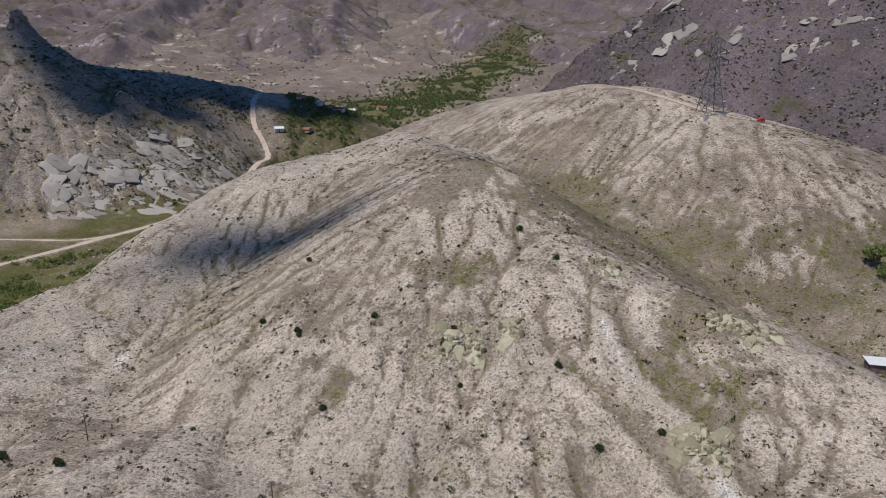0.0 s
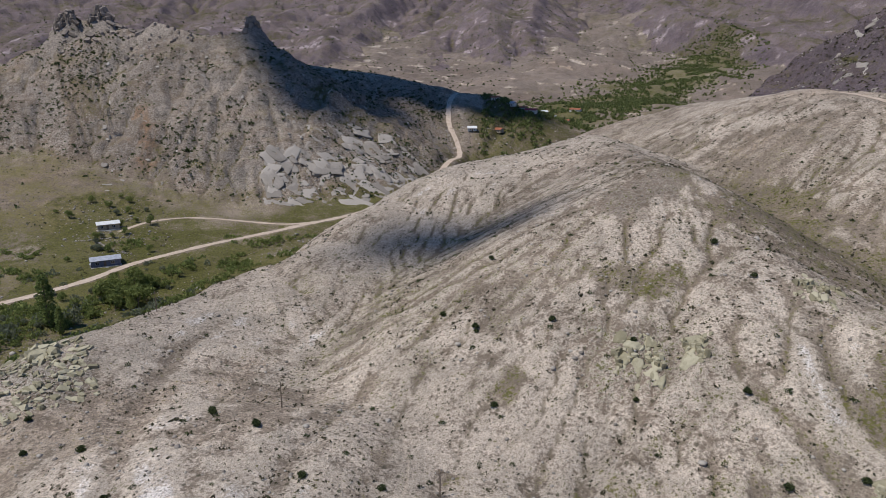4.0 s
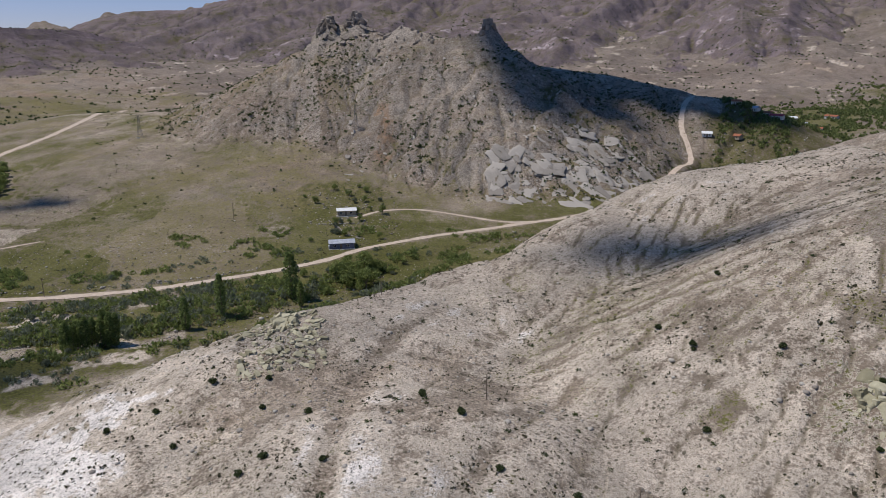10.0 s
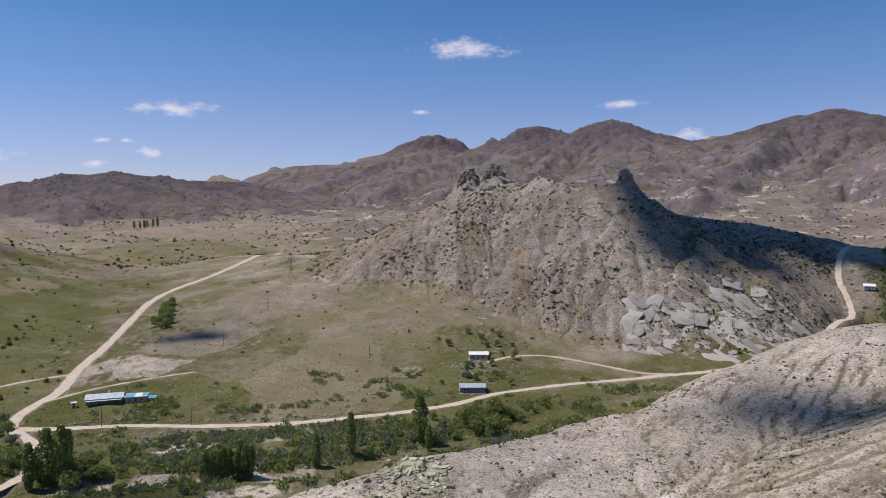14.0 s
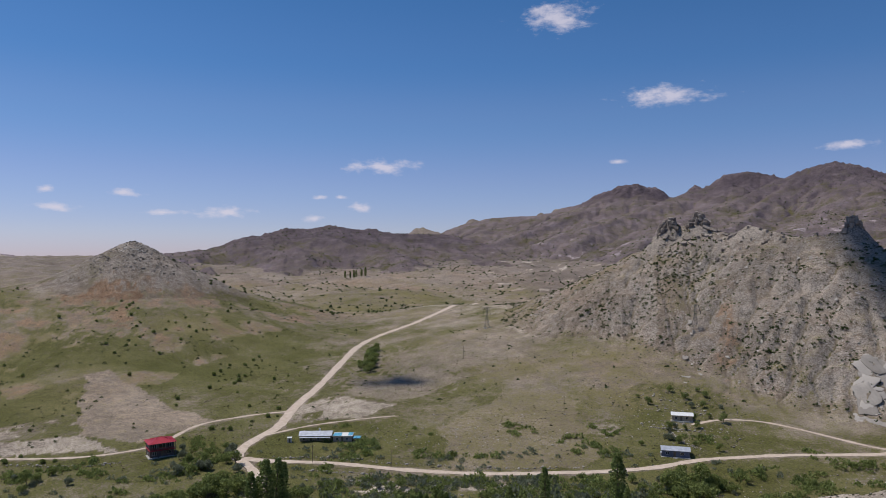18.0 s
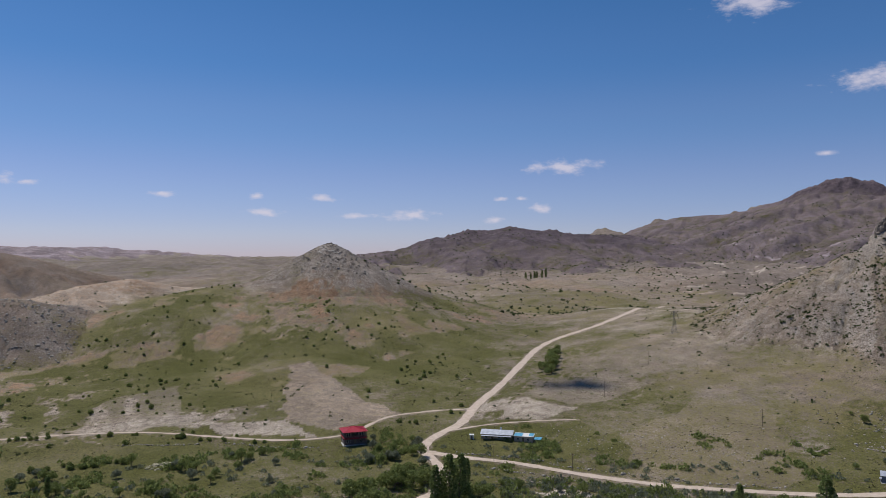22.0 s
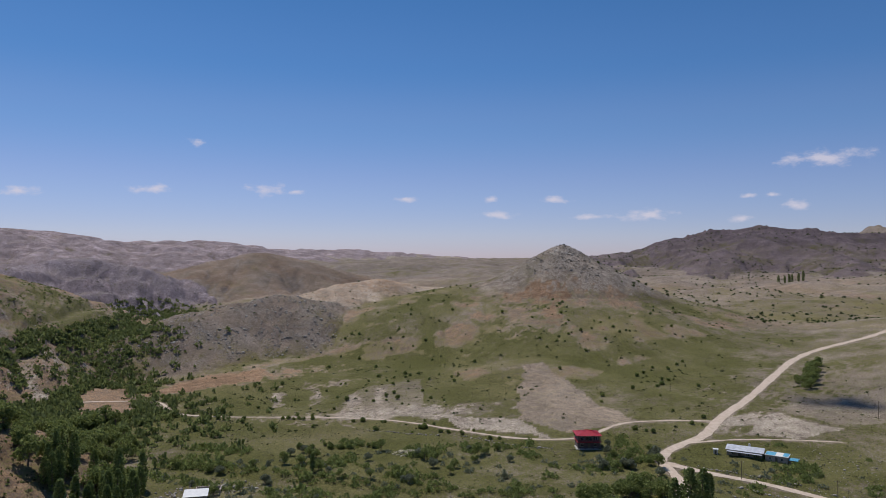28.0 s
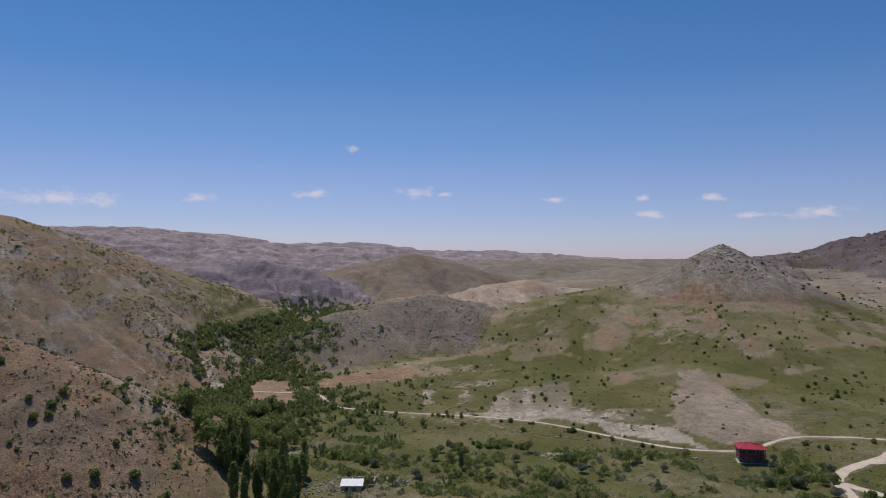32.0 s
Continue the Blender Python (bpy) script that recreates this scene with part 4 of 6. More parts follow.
def build_ground():
    na, nd = GX.shape
    idx = np.arange(na * nd).reshape(na, nd)
    nxt = np.roll(idx, -1, 0)
    quads = np.stack([idx[:, :-1], nxt[:, :-1], nxt[:, 1:], idx[:, 1:]], -1)[:, :, ::-1].reshape(-1, 4)
    piece = np.zeros(len(NAMES) + 1, int)
    for i, (_, _, owners) in enumerate(PIECES.values()):
        for o in owners or ():
            piece[NAMES.index(o)] = i
    belongs = piece[GOWNER[:, :-1].reshape(-1)]
    points = np.stack([GX, GY, GZ], -1).reshape(-1, 3)
    cover = GCOVER.reshape(-1, 5)
    for i, (name, (label, category, _)) in enumerate(PIECES.items()):
        mine = quads[belongs == i]
        used, local = np.unique(mine, return_inverse=True)
        me = bpy.data.meshes.new(name)
        me.vertices.add(len(used))
        me.vertices.foreach_set("co", points[used].astype(np.float32).ravel())
        me.loops.add(len(mine) * 4)
        me.loops.foreach_set("vertex_index", local.astype(np.int32).ravel())
        me.polygons.add(len(mine))
        me.polygons.foreach_set("loop_start", np.arange(0, len(mine) * 4, 4, dtype=np.int32))
        me.update(calc_edges=True)
        me.polygons.foreach_set("use_smooth", np.ones(len(mine), bool))
        tint = me.attributes.new("cover", "FLOAT_COLOR", "POINT")
        rgba = np.ones((len(used), 4), np.float32)
        rgba[:, :3], rgba[:, 3] = cover[used, :3], cover[used, 4]
        tint.data.foreach_set("color", rgba.ravel())
        stone = me.attributes.new("stone", "FLOAT", "POINT")
        stone.data.foreach_set("value", cover[used, 3].astype(np.float32))
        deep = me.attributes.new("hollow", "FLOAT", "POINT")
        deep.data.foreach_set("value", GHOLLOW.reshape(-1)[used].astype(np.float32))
        me.materials.append(HAZED_FAR_ROCK if name in ("far_range", "gorge_crags") else HAZED_MOUNTAIN if "mountain" in name else HILL_ROCK if "hill" in name else GROUND)
        tagged(new(name, me), label, category, kind="structure")


build_ground()


# ---- building kit ----
RNG = np.random.RandomState(11)


def mesh_of(name, verts, faces, material, smooth=False):
    me = bpy.data.meshes.new(name)
    me.from_pydata([tuple(v) for v in verts], [], [tuple(f) for f in faces])
    me.materials.append(material)
    if smooth:
        me.polygons.foreach_set("use_smooth", np.ones(len(me.polygons), bool))
    return me


def tri_mesh(name, verts, tris, material, smooth=False):
    """A large mesh of triangles from arrays."""
    me = bpy.data.meshes.new(name)
    me.vertices.add(len(verts))
    me.vertices.foreach_set("co", np.asarray(verts, np.float32).ravel())
    me.loops.add(len(tris) * 3)
    me.loops.foreach_set("vertex_index", np.asarray(tris, np.int32).ravel())
    me.polygons.add(len(tris))
    me.polygons.foreach_set("loop_start", np.arange(0, len(tris) * 3, 3, dtype=np.int32))
    me.update(calc_edges=True)
    if smooth:
        me.polygons.foreach_set("use_smooth", np.ones(len(tris), bool))
    me.materials.append(material)
    return me


def child(name, me, parent, m=None, label=""):
    ob = new(name, me)
    ob.parent = parent
    if m is not None:
        ob.matrix_local = m
    return tagged(ob, label)


def part(name, bm, material, parent, label=""):
    me = bpy.data.meshes.new(name)
    bm.to_mesh(me)
    bm.free()
    me.materials.append(material)
    return child(name, me, parent, None, label)


def thing(name, x, y, turn, label, category, group="", sink=0.0, tilt=(0, 0)):
    ob = new(name)
    ob.matrix_world = pose(x, y, lie(x, y) - sink, tilt[0], tilt[1], turn)
    return tagged(ob, label, category, group)


def block(bm, x0, x1, y0, y1, z0, z1, bevel=0.0):
    vs = [bm.verts.new((x, y, z)) for z in (z0, z1) for y in (y0, y1) for x in (x0, x1)]
    fs = [bm.faces.new([vs[i] for i in q]) for q in ((0, 2, 3, 1), (4, 5, 7, 6), (0, 1, 5, 4), (2, 6, 7, 3), (0, 4, 6, 2), (1, 3, 7, 5))]
    if bevel:
        bmesh.ops.bevel(bm, geom=list({e for f in fs for e in f.edges}), offset=bevel, segments=1, affect="EDGES")


def boxed(*args, bevel=0.0):
    bm = bmesh.new()
    block(bm, *args, bevel=bevel)
    return bm


def bar(bm, a, b, r0, r1=None, sides=5):
    """A tapered stick from a to b."""
    a, b = Vector(a), Vector(b)
    r1 = r0 if r1 is None else r1
    side = (b - a).orthogonal().normalized()
    turn = (b - a).normalized().cross(side)
    rings = []
    for p, r in ((a, r0), (b, r1)):
        rings.append([bm.verts.new(p + (side * math.cos(k * math.tau / sides) + turn * math.sin(k * math.tau / sides)) * r) for k in range(sides)])
    for k in range(sides):
        bm.faces.new((rings[0][k], rings[0][(k + 1) % sides], rings[1][(k + 1) % sides], rings[1][k]))
    bm.faces.new(rings[1])
    bm.faces.new(rings[0][::-1])


def stick(a, b, r0, r1=None, sides=5):
    bm = bmesh.new()
    bar(bm, a, b, r0, r1, sides)
    return bm


# ---- roads ----
def build_road(name, label):
    line, z, half = ROAD_LINES[name]
    ahead = np.gradient(line, axis=0)
    ahead /= np.hypot(ahead[:, 0], ahead[:, 1])[:, None]
    across = np.stack([-ahead[:, 1], ahead[:, 0]], 1)
    verts, faces, cols = [], [], (-1.0, -0.62, -0.3, 0.0, 0.3, 0.62, 1.0)
    rut = (-0.10, 0.03, -0.03, 0.05, -0.03, 0.03, -0.10)
    edge = fbm(line[:, 0], line[:, 1], 7, 2, 101) * 0.9
    lows = []
    for k, c in enumerate(cols):
        p = line + across * (half + (edge if abs(c) == 1 else 0))[..., None] * c if abs(c) == 1 else line + across * half * c
        lows.append(np.column_stack([p, np.maximum(heights(p[:, 0], p[:, 1]) + 0.14, z + 0.1 + rut[k])]))
    lows = np.stack(lows, 1)
    n, m = lows.shape[:2]
    idx = np.arange(n * m).reshape(n, m)
    quads = np.stack([idx[:-1, :-1], idx[:-1, 1:], idx[1:, 1:], idx[1:, :-1]], -1).reshape(-1, 4)
    me = mesh_of(name, lows.reshape(-1, 3), quads, ROAD, True)
    tagged(new(name, me), label, "road", kind="structure")


for road_name in ROADS:
    build_road(road_name, "pale rutted dirt track" if "track" in road_name else "pale packed dirt road winding along the valley")


# ---- plants ----
LEAF = leaf_material("leaves", (0.13, 0.165, 0.05), (0.30, 0.34, 0.115))
POPLAR_LEAF = leaf_material("poplar_leaves", (0.115, 0.155, 0.05), (0.265, 0.32, 0.11))
WILLOW_LEAF = leaf_material("willow_leaves", (0.14, 0.16, 0.10), (0.27, 0.29, 0.20))
SHRUB_LEAF = leaf_material("dry_shrub_leaves", (0.05, 0.048, 0.026), (0.12, 0.11, 0.065))
SCRUB_LEAF = leaf_material("scrub_leaves", (0.045, 0.044, 0.025), (0.11, 0.105, 0.06))
DARK_LEAF = leaf_material("dark_shrub_leaves", (0.045, 0.062, 0.026), (0.11, 0.135, 0.055))
WOOD_LEAF = leaf_material("wood_leaves", (0.105, 0.13, 0.045), (0.24, 0.275, 0.10))
BARK = plain_material("bark", (0.10, 0.08, 0.06), (0.22, 0.18, 0.14), 6, 0.9)


def leaf_cloud(centres, size, rng):
    """Small bent leaf sprays, two triangles each, about the given centres."""
    n = len(centres)
    a, b = rng.normal(size=(n, 3)), rng.normal(size=(n, 3))
    a /= np.linalg.norm(a, axis=1)[:, None]
    b -= a * (a * b).sum(1)[:, None]
    b /= np.linalg.norm(b, axis=1)[:, None]
    s = size * rng.uniform(0.6, 1.3, (n, 1))
    verts = np.stack([centres - a * s, centres + b * s * 0.6, centres - b * s * 0.6, centres + a * s], 1).reshape(-1, 3)
    k = np.arange(n)[:, None] * 4
    return verts, np.concatenate([k + [0, 1, 2], k + [1, 3, 2]], 0)


def spindle(n, height, radius, foot, rng):
    t = rng.uniform(0, 1, n) ** 0.85
    r = radius * np.sin(np.pi * (0.08 + 0.88 * t)) ** 0.55 * np.sqrt(rng.uniform(0.25, 1, n)) * (1 + 0.25 * rng.normal(size=n) * 0.5)
    a = rng.uniform(0, math.tau, n)
    return np.stack([np.cos(a) * r, np.sin(a) * r, foot + t * (height - foot)], 1)


def lobes(n, spots, rng):
    """Points in the outer shells of several round lobes (x, y, z, radius)."""
    spots = np.array(spots)
    which = rng.choice(len(spots), n, p=spots[:, 3] ** 2 / (spots[:, 3] ** 2).sum())
    d = rng.normal(size=(n, 3))
    d /= np.linalg.norm(d, axis=1)[:, None]
    return spots[which, :3] + d * (spots[which, 3] * rng.uniform(0.55, 1.05, n) ** 0.6)[:, None] * (1, 1, 0.85)


def make_tree(name, crown, trunk_height, trunk_radius, limbs, leaf, label, category, rng, group):
    ob = new(name)
    bm = bmesh.new()
    bar(bm, (0, 0, -0.4), (rng.normal() * 0.08, rng.normal() * 0.08, trunk_height), trunk_radius, trunk_radius * 0.45, 7)
    for a, b in limbs:
        bar(bm, a, b, trunk_radius * 0.4, trunk_radius * 0.12, 5)
    part("trunk", bm, BARK, ob)
    verts, tris = crown
    child("crown", tri_mesh("crown", verts, tris, leaf), ob)
    return tagged(ob, label, category, group)


def poplar_kind(height, radius, seed):
    rng = np.random.RandomState(seed)
    crown = leaf_cloud(spindle(1100, height, radius, height * 0.05, rng), 0.37, rng)
    limbs = [((0, 0, z), (math.cos(z * 2.4) * radius * 0.5, math.sin(z * 2.4) * radius * 0.5, z + 1.8)) for z in np.linspace(1.5, height * 0.7, 6)]
    return make_tree("poplar_tree", crown, height * 0.8, height * 0.018, limbs, POPLAR_LEAF, "tall slender dark green poplar tree beside the river", "poplar tree", rng, "poplars along the valley")


def broad_kind(height, radius, seed, leaf, label):
    rng = np.random.RandomState(seed)
    spots = [(0, 0, height * 0.72, radius * 0.62)]
    for k in range(7):
        a = k * math.tau / 7 + rng.uniform(-0.3, 0.3)
        q = rng.uniform(0.4, 0.68) * radius
        spots.append((math.cos(a) * q, math.sin(a) * q, height * rng.uniform(0.38, 0.72), radius * rng.uniform(0.36, 0.52)))
    crown = leaf_cloud(lobes(720, spots, rng), 0.38, rng)
    limbs = [((0, 0, height * 0.22), (s[0], s[1], s[2])) for s in spots[1:]]
    return make_tree("broadleaf_tree", crown, height * 0.5, radius * 0.07, limbs, leaf, label, "tree", rng, "trees in the valley")


POPLARS = [poplar_kind(15, 1.75, 1), poplar_kind(12, 1.5, 2), poplar_kind(13, 1.9, 3)]
BROAD = [broad_kind(7.5, 3.2, 4, LEAF, "rounded dark green broadleaf tree in the valley"), broad_kind(6.2, 3.4, 5, LEAF, "rounded dark green broadleaf tree in the valley"),
         broad_kind(5.0, 2.7, 6, WILLOW_LEAF, "grey-green willow tree near the stream")]
KEPT_BACK = set(POPLARS + BROAD)


def plant(kinds, b, d, scale=1.0, spread=0.0):
    x, y = polar(b, d)
    x, y = float(x) + RNG.normal() * spread, float(y) + RNG.normal() * spread
    kind = kinds[RNG.randint(len(kinds))]
    m = pose(x, y, lie(x, y) - 0.1, RNG.normal() * 1.5, RNG.normal() * 1.5, RNG.uniform(0, 360))
    s = scale * RNG.uniform(0.85, 1.12)
    if kind in KEPT_BACK:
        KEPT_BACK.discard(kind)
        kind.matrix_world = m @ Matrix.Diagonal((s, s, s, 1))
        return
    keep = kind.scale.copy()
    kind.scale = (s, s, s)
    copy_thing(kind, m)
    kind.scale = keep


for b, d, s in ((71.6, 243, 1.15), (71.0, 246, 1.1), (70.4, 244, 1.25), (69.7, 243, 1.2), (69.2, 246, 1.05), (50.9, 231, 0.95), (48.0, 238, 0.95), (42.3, 250, 1.45), (41.6, 243, 0.8), (100.3, 286, 0.75)):
    plant(POPLARS, b, d, s)
for k in range(12):
    plant(POPLARS[1:], 59.8 - k * 0.33, 228 + RNG.uniform(-2.5, 2.5), RNG.uniform(0.72, 1.0))
for k in range(12):
    plant(BROAD[:2], RNG.uniform(72.2, 76), RNG.uniform(258, 272), RNG.uniform(0.9, 1.25))
for k in range(9):
    plant(BROAD[:2], RNG.uniform(75, 79), RNG.uniform(243, 256), RNG.uniform(0.9, 1.35))
for k in range(9):
    plant(BROAD[:2], RNG.uniform(66, 69.5), RNG.uniform(236, 254), RNG.uniform(0.7, 1.05))
for k in range(22):
    plant(BROAD, RNG.uniform(33, 46), RNG.uniform(248, 284), RNG.uniform(0.35, 0.65))
for k in range(14):
    plant(BROAD[:2], RNG.uniform(34.5, 39.5), RNG.uniform(258, 280), RNG.uniform(0.7, 1.2))
for k in range(26):
    plant(BROAD[:2], 62.4 - k * 0.02 + RNG.normal() * 0.25, 455 + k * 2.6, RNG.uniform(0.7, 1.0))
for k in range(34):
    plant(POPLARS, RNG.uniform(112.6, 119.6), RNG.uniform(238, 285), RNG.uniform(0.72, 1.05))
for k in range(60):
    plant(BROAD[:2], RNG.uniform(113.5, 122.5), RNG.uniform(272, 372), RNG.uniform(0.9, 1.5))
for k in range(14):
    plant(BROAD[:2], RNG.uniform(114.6, 118.6), RNG.uniform(385, 408), RNG.uniform(0.9, 1.4))
for k in range(40):
    plant(BROAD, RNG.uniform(84, 112), RNG.uniform(262, 320), RNG.uniform(0.45, 0.8))
for k in range(26):
    plant(BROAD, RNG.uniform(56, 69.8), RNG.uniform(216, 262), RNG.uniform(0.35, 0.65))
for k in range(16):
    plant(BROAD, RNG.uniform(72.5, 78), RNG.uniform(288, 325), RNG.uniform(0.5, 0.9))
for k in range(30):
    plant(BROAD, RNG.uniform(34.5, 41), RNG.uniform(318, 400), RNG.uniform(0.35, 0.7))
plant(BROAD[:2], -36.9, 217, 1.15)
plant(BROAD[:2], -37.6, 214, 0.9)
for b, d in ((63.8, 1165), (63.5, 1160), (63.3, 1168), (62.9, 1162), (62.6, 1170), (64.2, 1158)):
    plant(POPLARS[1:], b, d, 1.1)


def bush_shape(n, size, seed, flat=0.8):
    rng = np.random.RandomState(seed)
    d = rng.normal(size=(n, 3))
    d /= np.linalg.norm(d, axis=1)[:, None]
    d[:, 2] = np.abs(d[:, 2]) * flat
    return leaf_cloud(d * rng.uniform(0.45, 1.0, (n, 1)) + (0, 0, 0.05), size, rng)


def stone_shape(seed):
    rng = np.random.RandomState(seed)
    bm = bmesh.new()
    bmesh.ops.create_icosphere(bm, subdivisions=1, radius=1)
    for v in bm.verts:
        v.co *= rng.uniform(0.65, 1.1)
        v.co.z *= 0.62
    verts = np.array([v.co for v in bm.verts])
    bm.verts.index_update()
    tris = np.array([[v.index for v in f.verts] for f in bm.faces])
    bm.free()
    return verts, tris


def strew(name, shapes, x, y, radius, material, label, category, squat=1.0, sink=0.1, smooth=False):
    """One mesh of many small pieces lying on the ground."""
    z = heights(x, y)
    verts, tris, count = [], [], 0
    which = RNG.randint(len(shapes), size=len(x))
    for k, (sv, st) in enumerate(shapes):
        m = which == k
        n = int(m.sum())
        if not n:
            continue
        a = RNG.uniform(0, math.tau, n)
        c, s = np.cos(a)[:, None], np.sin(a)[:, None]
        r = radius[m][:, None]
        px = x[m][:, None] + (sv[None, :, 0] * c - sv[None, :, 1] * s) * r
        py = y[m][:, None] + (sv[None, :, 0] * s + sv[None, :, 1] * c) * r
        pz = z[m][:, None] + (sv[None, :, 2] * squat - sink) * r
        verts.append(np.stack([px, py, pz], -1).reshape(-1, 3))
        tris.append((st[None] + (np.arange(n) * len(sv))[:, None, None] + count).reshape(-1, 3))
        count += n * len(sv)
    ob = new(name, tri_mesh(name, np.concatenate(verts), np.concatenate(tris), material, smooth))
    return tagged(ob, label, category, kind="stuff")


def places(n, b0, b1, d0, d1, rng=RNG):
    b = rng.uniform(b0, b1, n)
    d = np.sqrt(rng.uniform(d0**2, d1**2, n))
    return polar(b, d)


ROAD_AWAY = np.full(GX.shape, 1e9)
for road_line, road_z, half in ROAD_LINES.values():
    ROAD_AWAY = np.minimum(ROAD_AWAY, near_line(road_line, road_z, 12)[0] - half)
OWNER_ID = {n: i for i, n in enumerate(NAMES)}


def on(x, y, *owners):
    o = sheet_at(x, y, GOWNER)
    return np.isin(o, [OWNER_ID[n] if n else -1 for n in owners])


def keep(x, y, mask):
    mask = mask & (sheet_at(x, y, ROAD_AWAY) > 1.2)
    return x[mask], y[mask]


FAR_CROWNS = [bush_shape(19, 0.40, s) for s in (54, 55, 56)]
BUSHES = [bush_shape(44, 0.24, s) for s in (21, 22, 23)]
TUFTS = [bush_shape(9, 0.55, s, 0.7) for s in (31, 32, 33)]
STONES = [stone_shape(s) for s in (41, 42, 43, 44)]

# scrub on the pale hill under the drone
x, y = places(56000, -41, 66, 96, 330)
clump = fbm(x, y, 18, 3, 120) + 0.25 * fbm(x, y, 4, 2, 124)
x, y = keep(x, y, on(x, y, "near_summit", "near_spur", "near_foot", "saddle", "pylon_ridge") & (clump + 0.3 * sheet_at(x, y, GHOLLOW) + RNG.uniform(-0.45, 0.45, len(x)) > 0.22))
strew("low_scrub", [bush_shape(9, 0.52, s, 0.8) for s in (31, 32, 33)], x, y, RNG.gamma(2.0, 0.075, len(x)) + 0.14, SCRUB_LEAF, "small dark dry shrubs dotting the pale hillside", "scrub", 0.9)
x, y = places(600, -41, 66, 96, 320)
x, y = keep(x, y, on(x, y, "near_summit", "near_spur", "near_foot", "saddle", "pylon_ridge"))
strew("hillside_bushes", BUSHES, x, y, RNG.uniform(0.4, 0.95, len(x)), DARK_LEAF, "round dark green bushes on the dry hillside", "bushes")

# bushes on the rocky hills
x, y = places(13000, 11, 56, 380, 720)
x, y = keep(x, y, on(x, y, "rocky_hill", "rocky_shoulder", "dark_ridge", "west_crag", "dome_crag") & (fbm(x, y, 60, 4, 126) + RNG.uniform(-0.3, 0.3, len(x)) > 0.2))
strew("hill_bushes", FAR_CROWNS, x, y, RNG.gamma(5, 0.13, len(x)) + 0.3, DARK_LEAF, "round dark green bushes in clusters on the rocky hill", "bushes", 1.1, 0.0)
x, y = places(30000, 6, 56, 330, 760)
x, y = keep(x, y, on(x, y, "rocky_hill", "rocky_shoulder", "dark_ridge", "field_slope") & (fbm(x, y, 40, 3, 128) + RNG.uniform(-0.4, 0.4, len(x)) > 0.06) & ~(on(x, y, "field_slope") & (RNG.uniform(0, 1, len(x)) > 0.12)))
strew("hill_shrubs", TUFTS, x, y, RNG.gamma(3, 0.16, len(x)) + 0.2, DARK_LEAF, "dark green shrubs growing among the rocks", "shrubs")
x, y = places(14000, -41, -8, 480, 800)
x, y = keep(x, y, on(x, y, "rock_mountain") & (fbm(x, y, 50, 3, 130) + RNG.uniform(-0.4, 0.4, len(x)) > 0.0))
strew("mountain_shrubs", TUFTS, x, y, RNG.uniform(0.5, 1.4, len(x)), SHRUB_LEAF, "dark shrubs between the grey rocks", "shrubs")

# orchard-like bushes on the green slopes
x, y = places(3200, 56, 118, 330, 900)
x, y = keep(x, y, on(x, y, "cone_skirt", "cone_skirt_east", "cone_skirt_west", "stony_hill", "badlands", None) & (fbm(x, y, 40, 3, 132) + RNG.uniform(-0.5, 0.5, len(x)) > 0.05) & (np.hypot(x, y) > 345))
strew("slope_bushes", BUSHES, x, y, RNG.gamma(6, 0.10, len(x)) + 0.3, DARK_LEAF, "dark green bushes and small trees on the grassy slopes", "bushes", 1.15, 0.0)

# scrub along the river and in the valley floor
x, y = places(12500, 20, 122, 195, 340)
river_d = sheet_at(x, y, river_away)
x, y = keep(x, y, on(x, y, None) & ((river_d > 6) & (river_d < 40) | (fbm(x, y, 30, 2, 136) > 0.2)) & (fbm(x, y, 16, 3, 138) > -0.2))
strew("riverside_scrub", BUSHES, x, y, RNG.gamma(5, 0.22, len(x)) + 0.3, LEAF, "dense green bushes along the stream", "bushes", 1.2, 0.0)
x, y = places(1500, 26, 118, 200, 310)
x, y = keep(x, y, on(x, y, None) & (sheet_at(x, y, river_away) > 8) & (fbm(x, y, 24, 2, 140) > 0.02))
strew("willow_scrub", BUSHES, x, y, RNG.uniform(0.7, 1.8, len(x)), WILLOW_LEAF, "grey-green willow bushes along the stream", "bushes", 1.2, 0.0)

x, y = places(2600, 32, 66, 222, 272)
x, y = keep(x, y, on(x, y, None) & (sheet_at(x, y, river_away) > 5) & (fbm(x, y, 14, 3, 164) > -0.1))
half = len(x) // 2
strew("stream_thicket", BUSHES, x[:half], y[:half], RNG.gamma(5, 0.2, half) + 0.3, LEAF, "dense mid-green thicket between road and stream", "bushes", 1.3, 0.0)
strew("willow_thicket", BUSHES, x[half:], y[half:], RNG.gamma(5, 0.2, len(x) - half) + 0.3, WILLOW_LEAF, "grey-green willow thicket between road and stream", "bushes", 1.3, 0.0)

# woods of the far valleys
far_river = RIVER[(np.hypot(RIVER[:, 0], RIVER[:, 1]) > 380) & (RIVER[:, 0] < -300)]
p = far_river[RNG.randint(len(far_river), size=9000)] + RNG.normal(size=(9000, 2)) * 38
x, y = keep(p[:, 0], p[:, 1], (sheet_at(p[:, 0], p[:, 1], GZ) < 34) & ((sheet_at(p[:, 0], p[:, 1], river_away) > 5) | (np.abs(np.hypot(p[:, 0], p[:, 1]) - 500) > 30)) & (sheet_at(p[:, 0], p[:, 1], GCOVER[..., 2]) < 0.62))
strew("gorge_trees", FAR_CROWNS, x, y, RNG.uniform(1.4, 3.4, len(x)), WOOD_LEAF, "dense dark green trees filling the river gorge", "woods", 1.3, 0.0)
n = 8000
p = WOODED_VALLEY[RNG.randint(len(WOODED_VALLEY), size=n)] + RNG.normal(size=(n, 2)) * 42
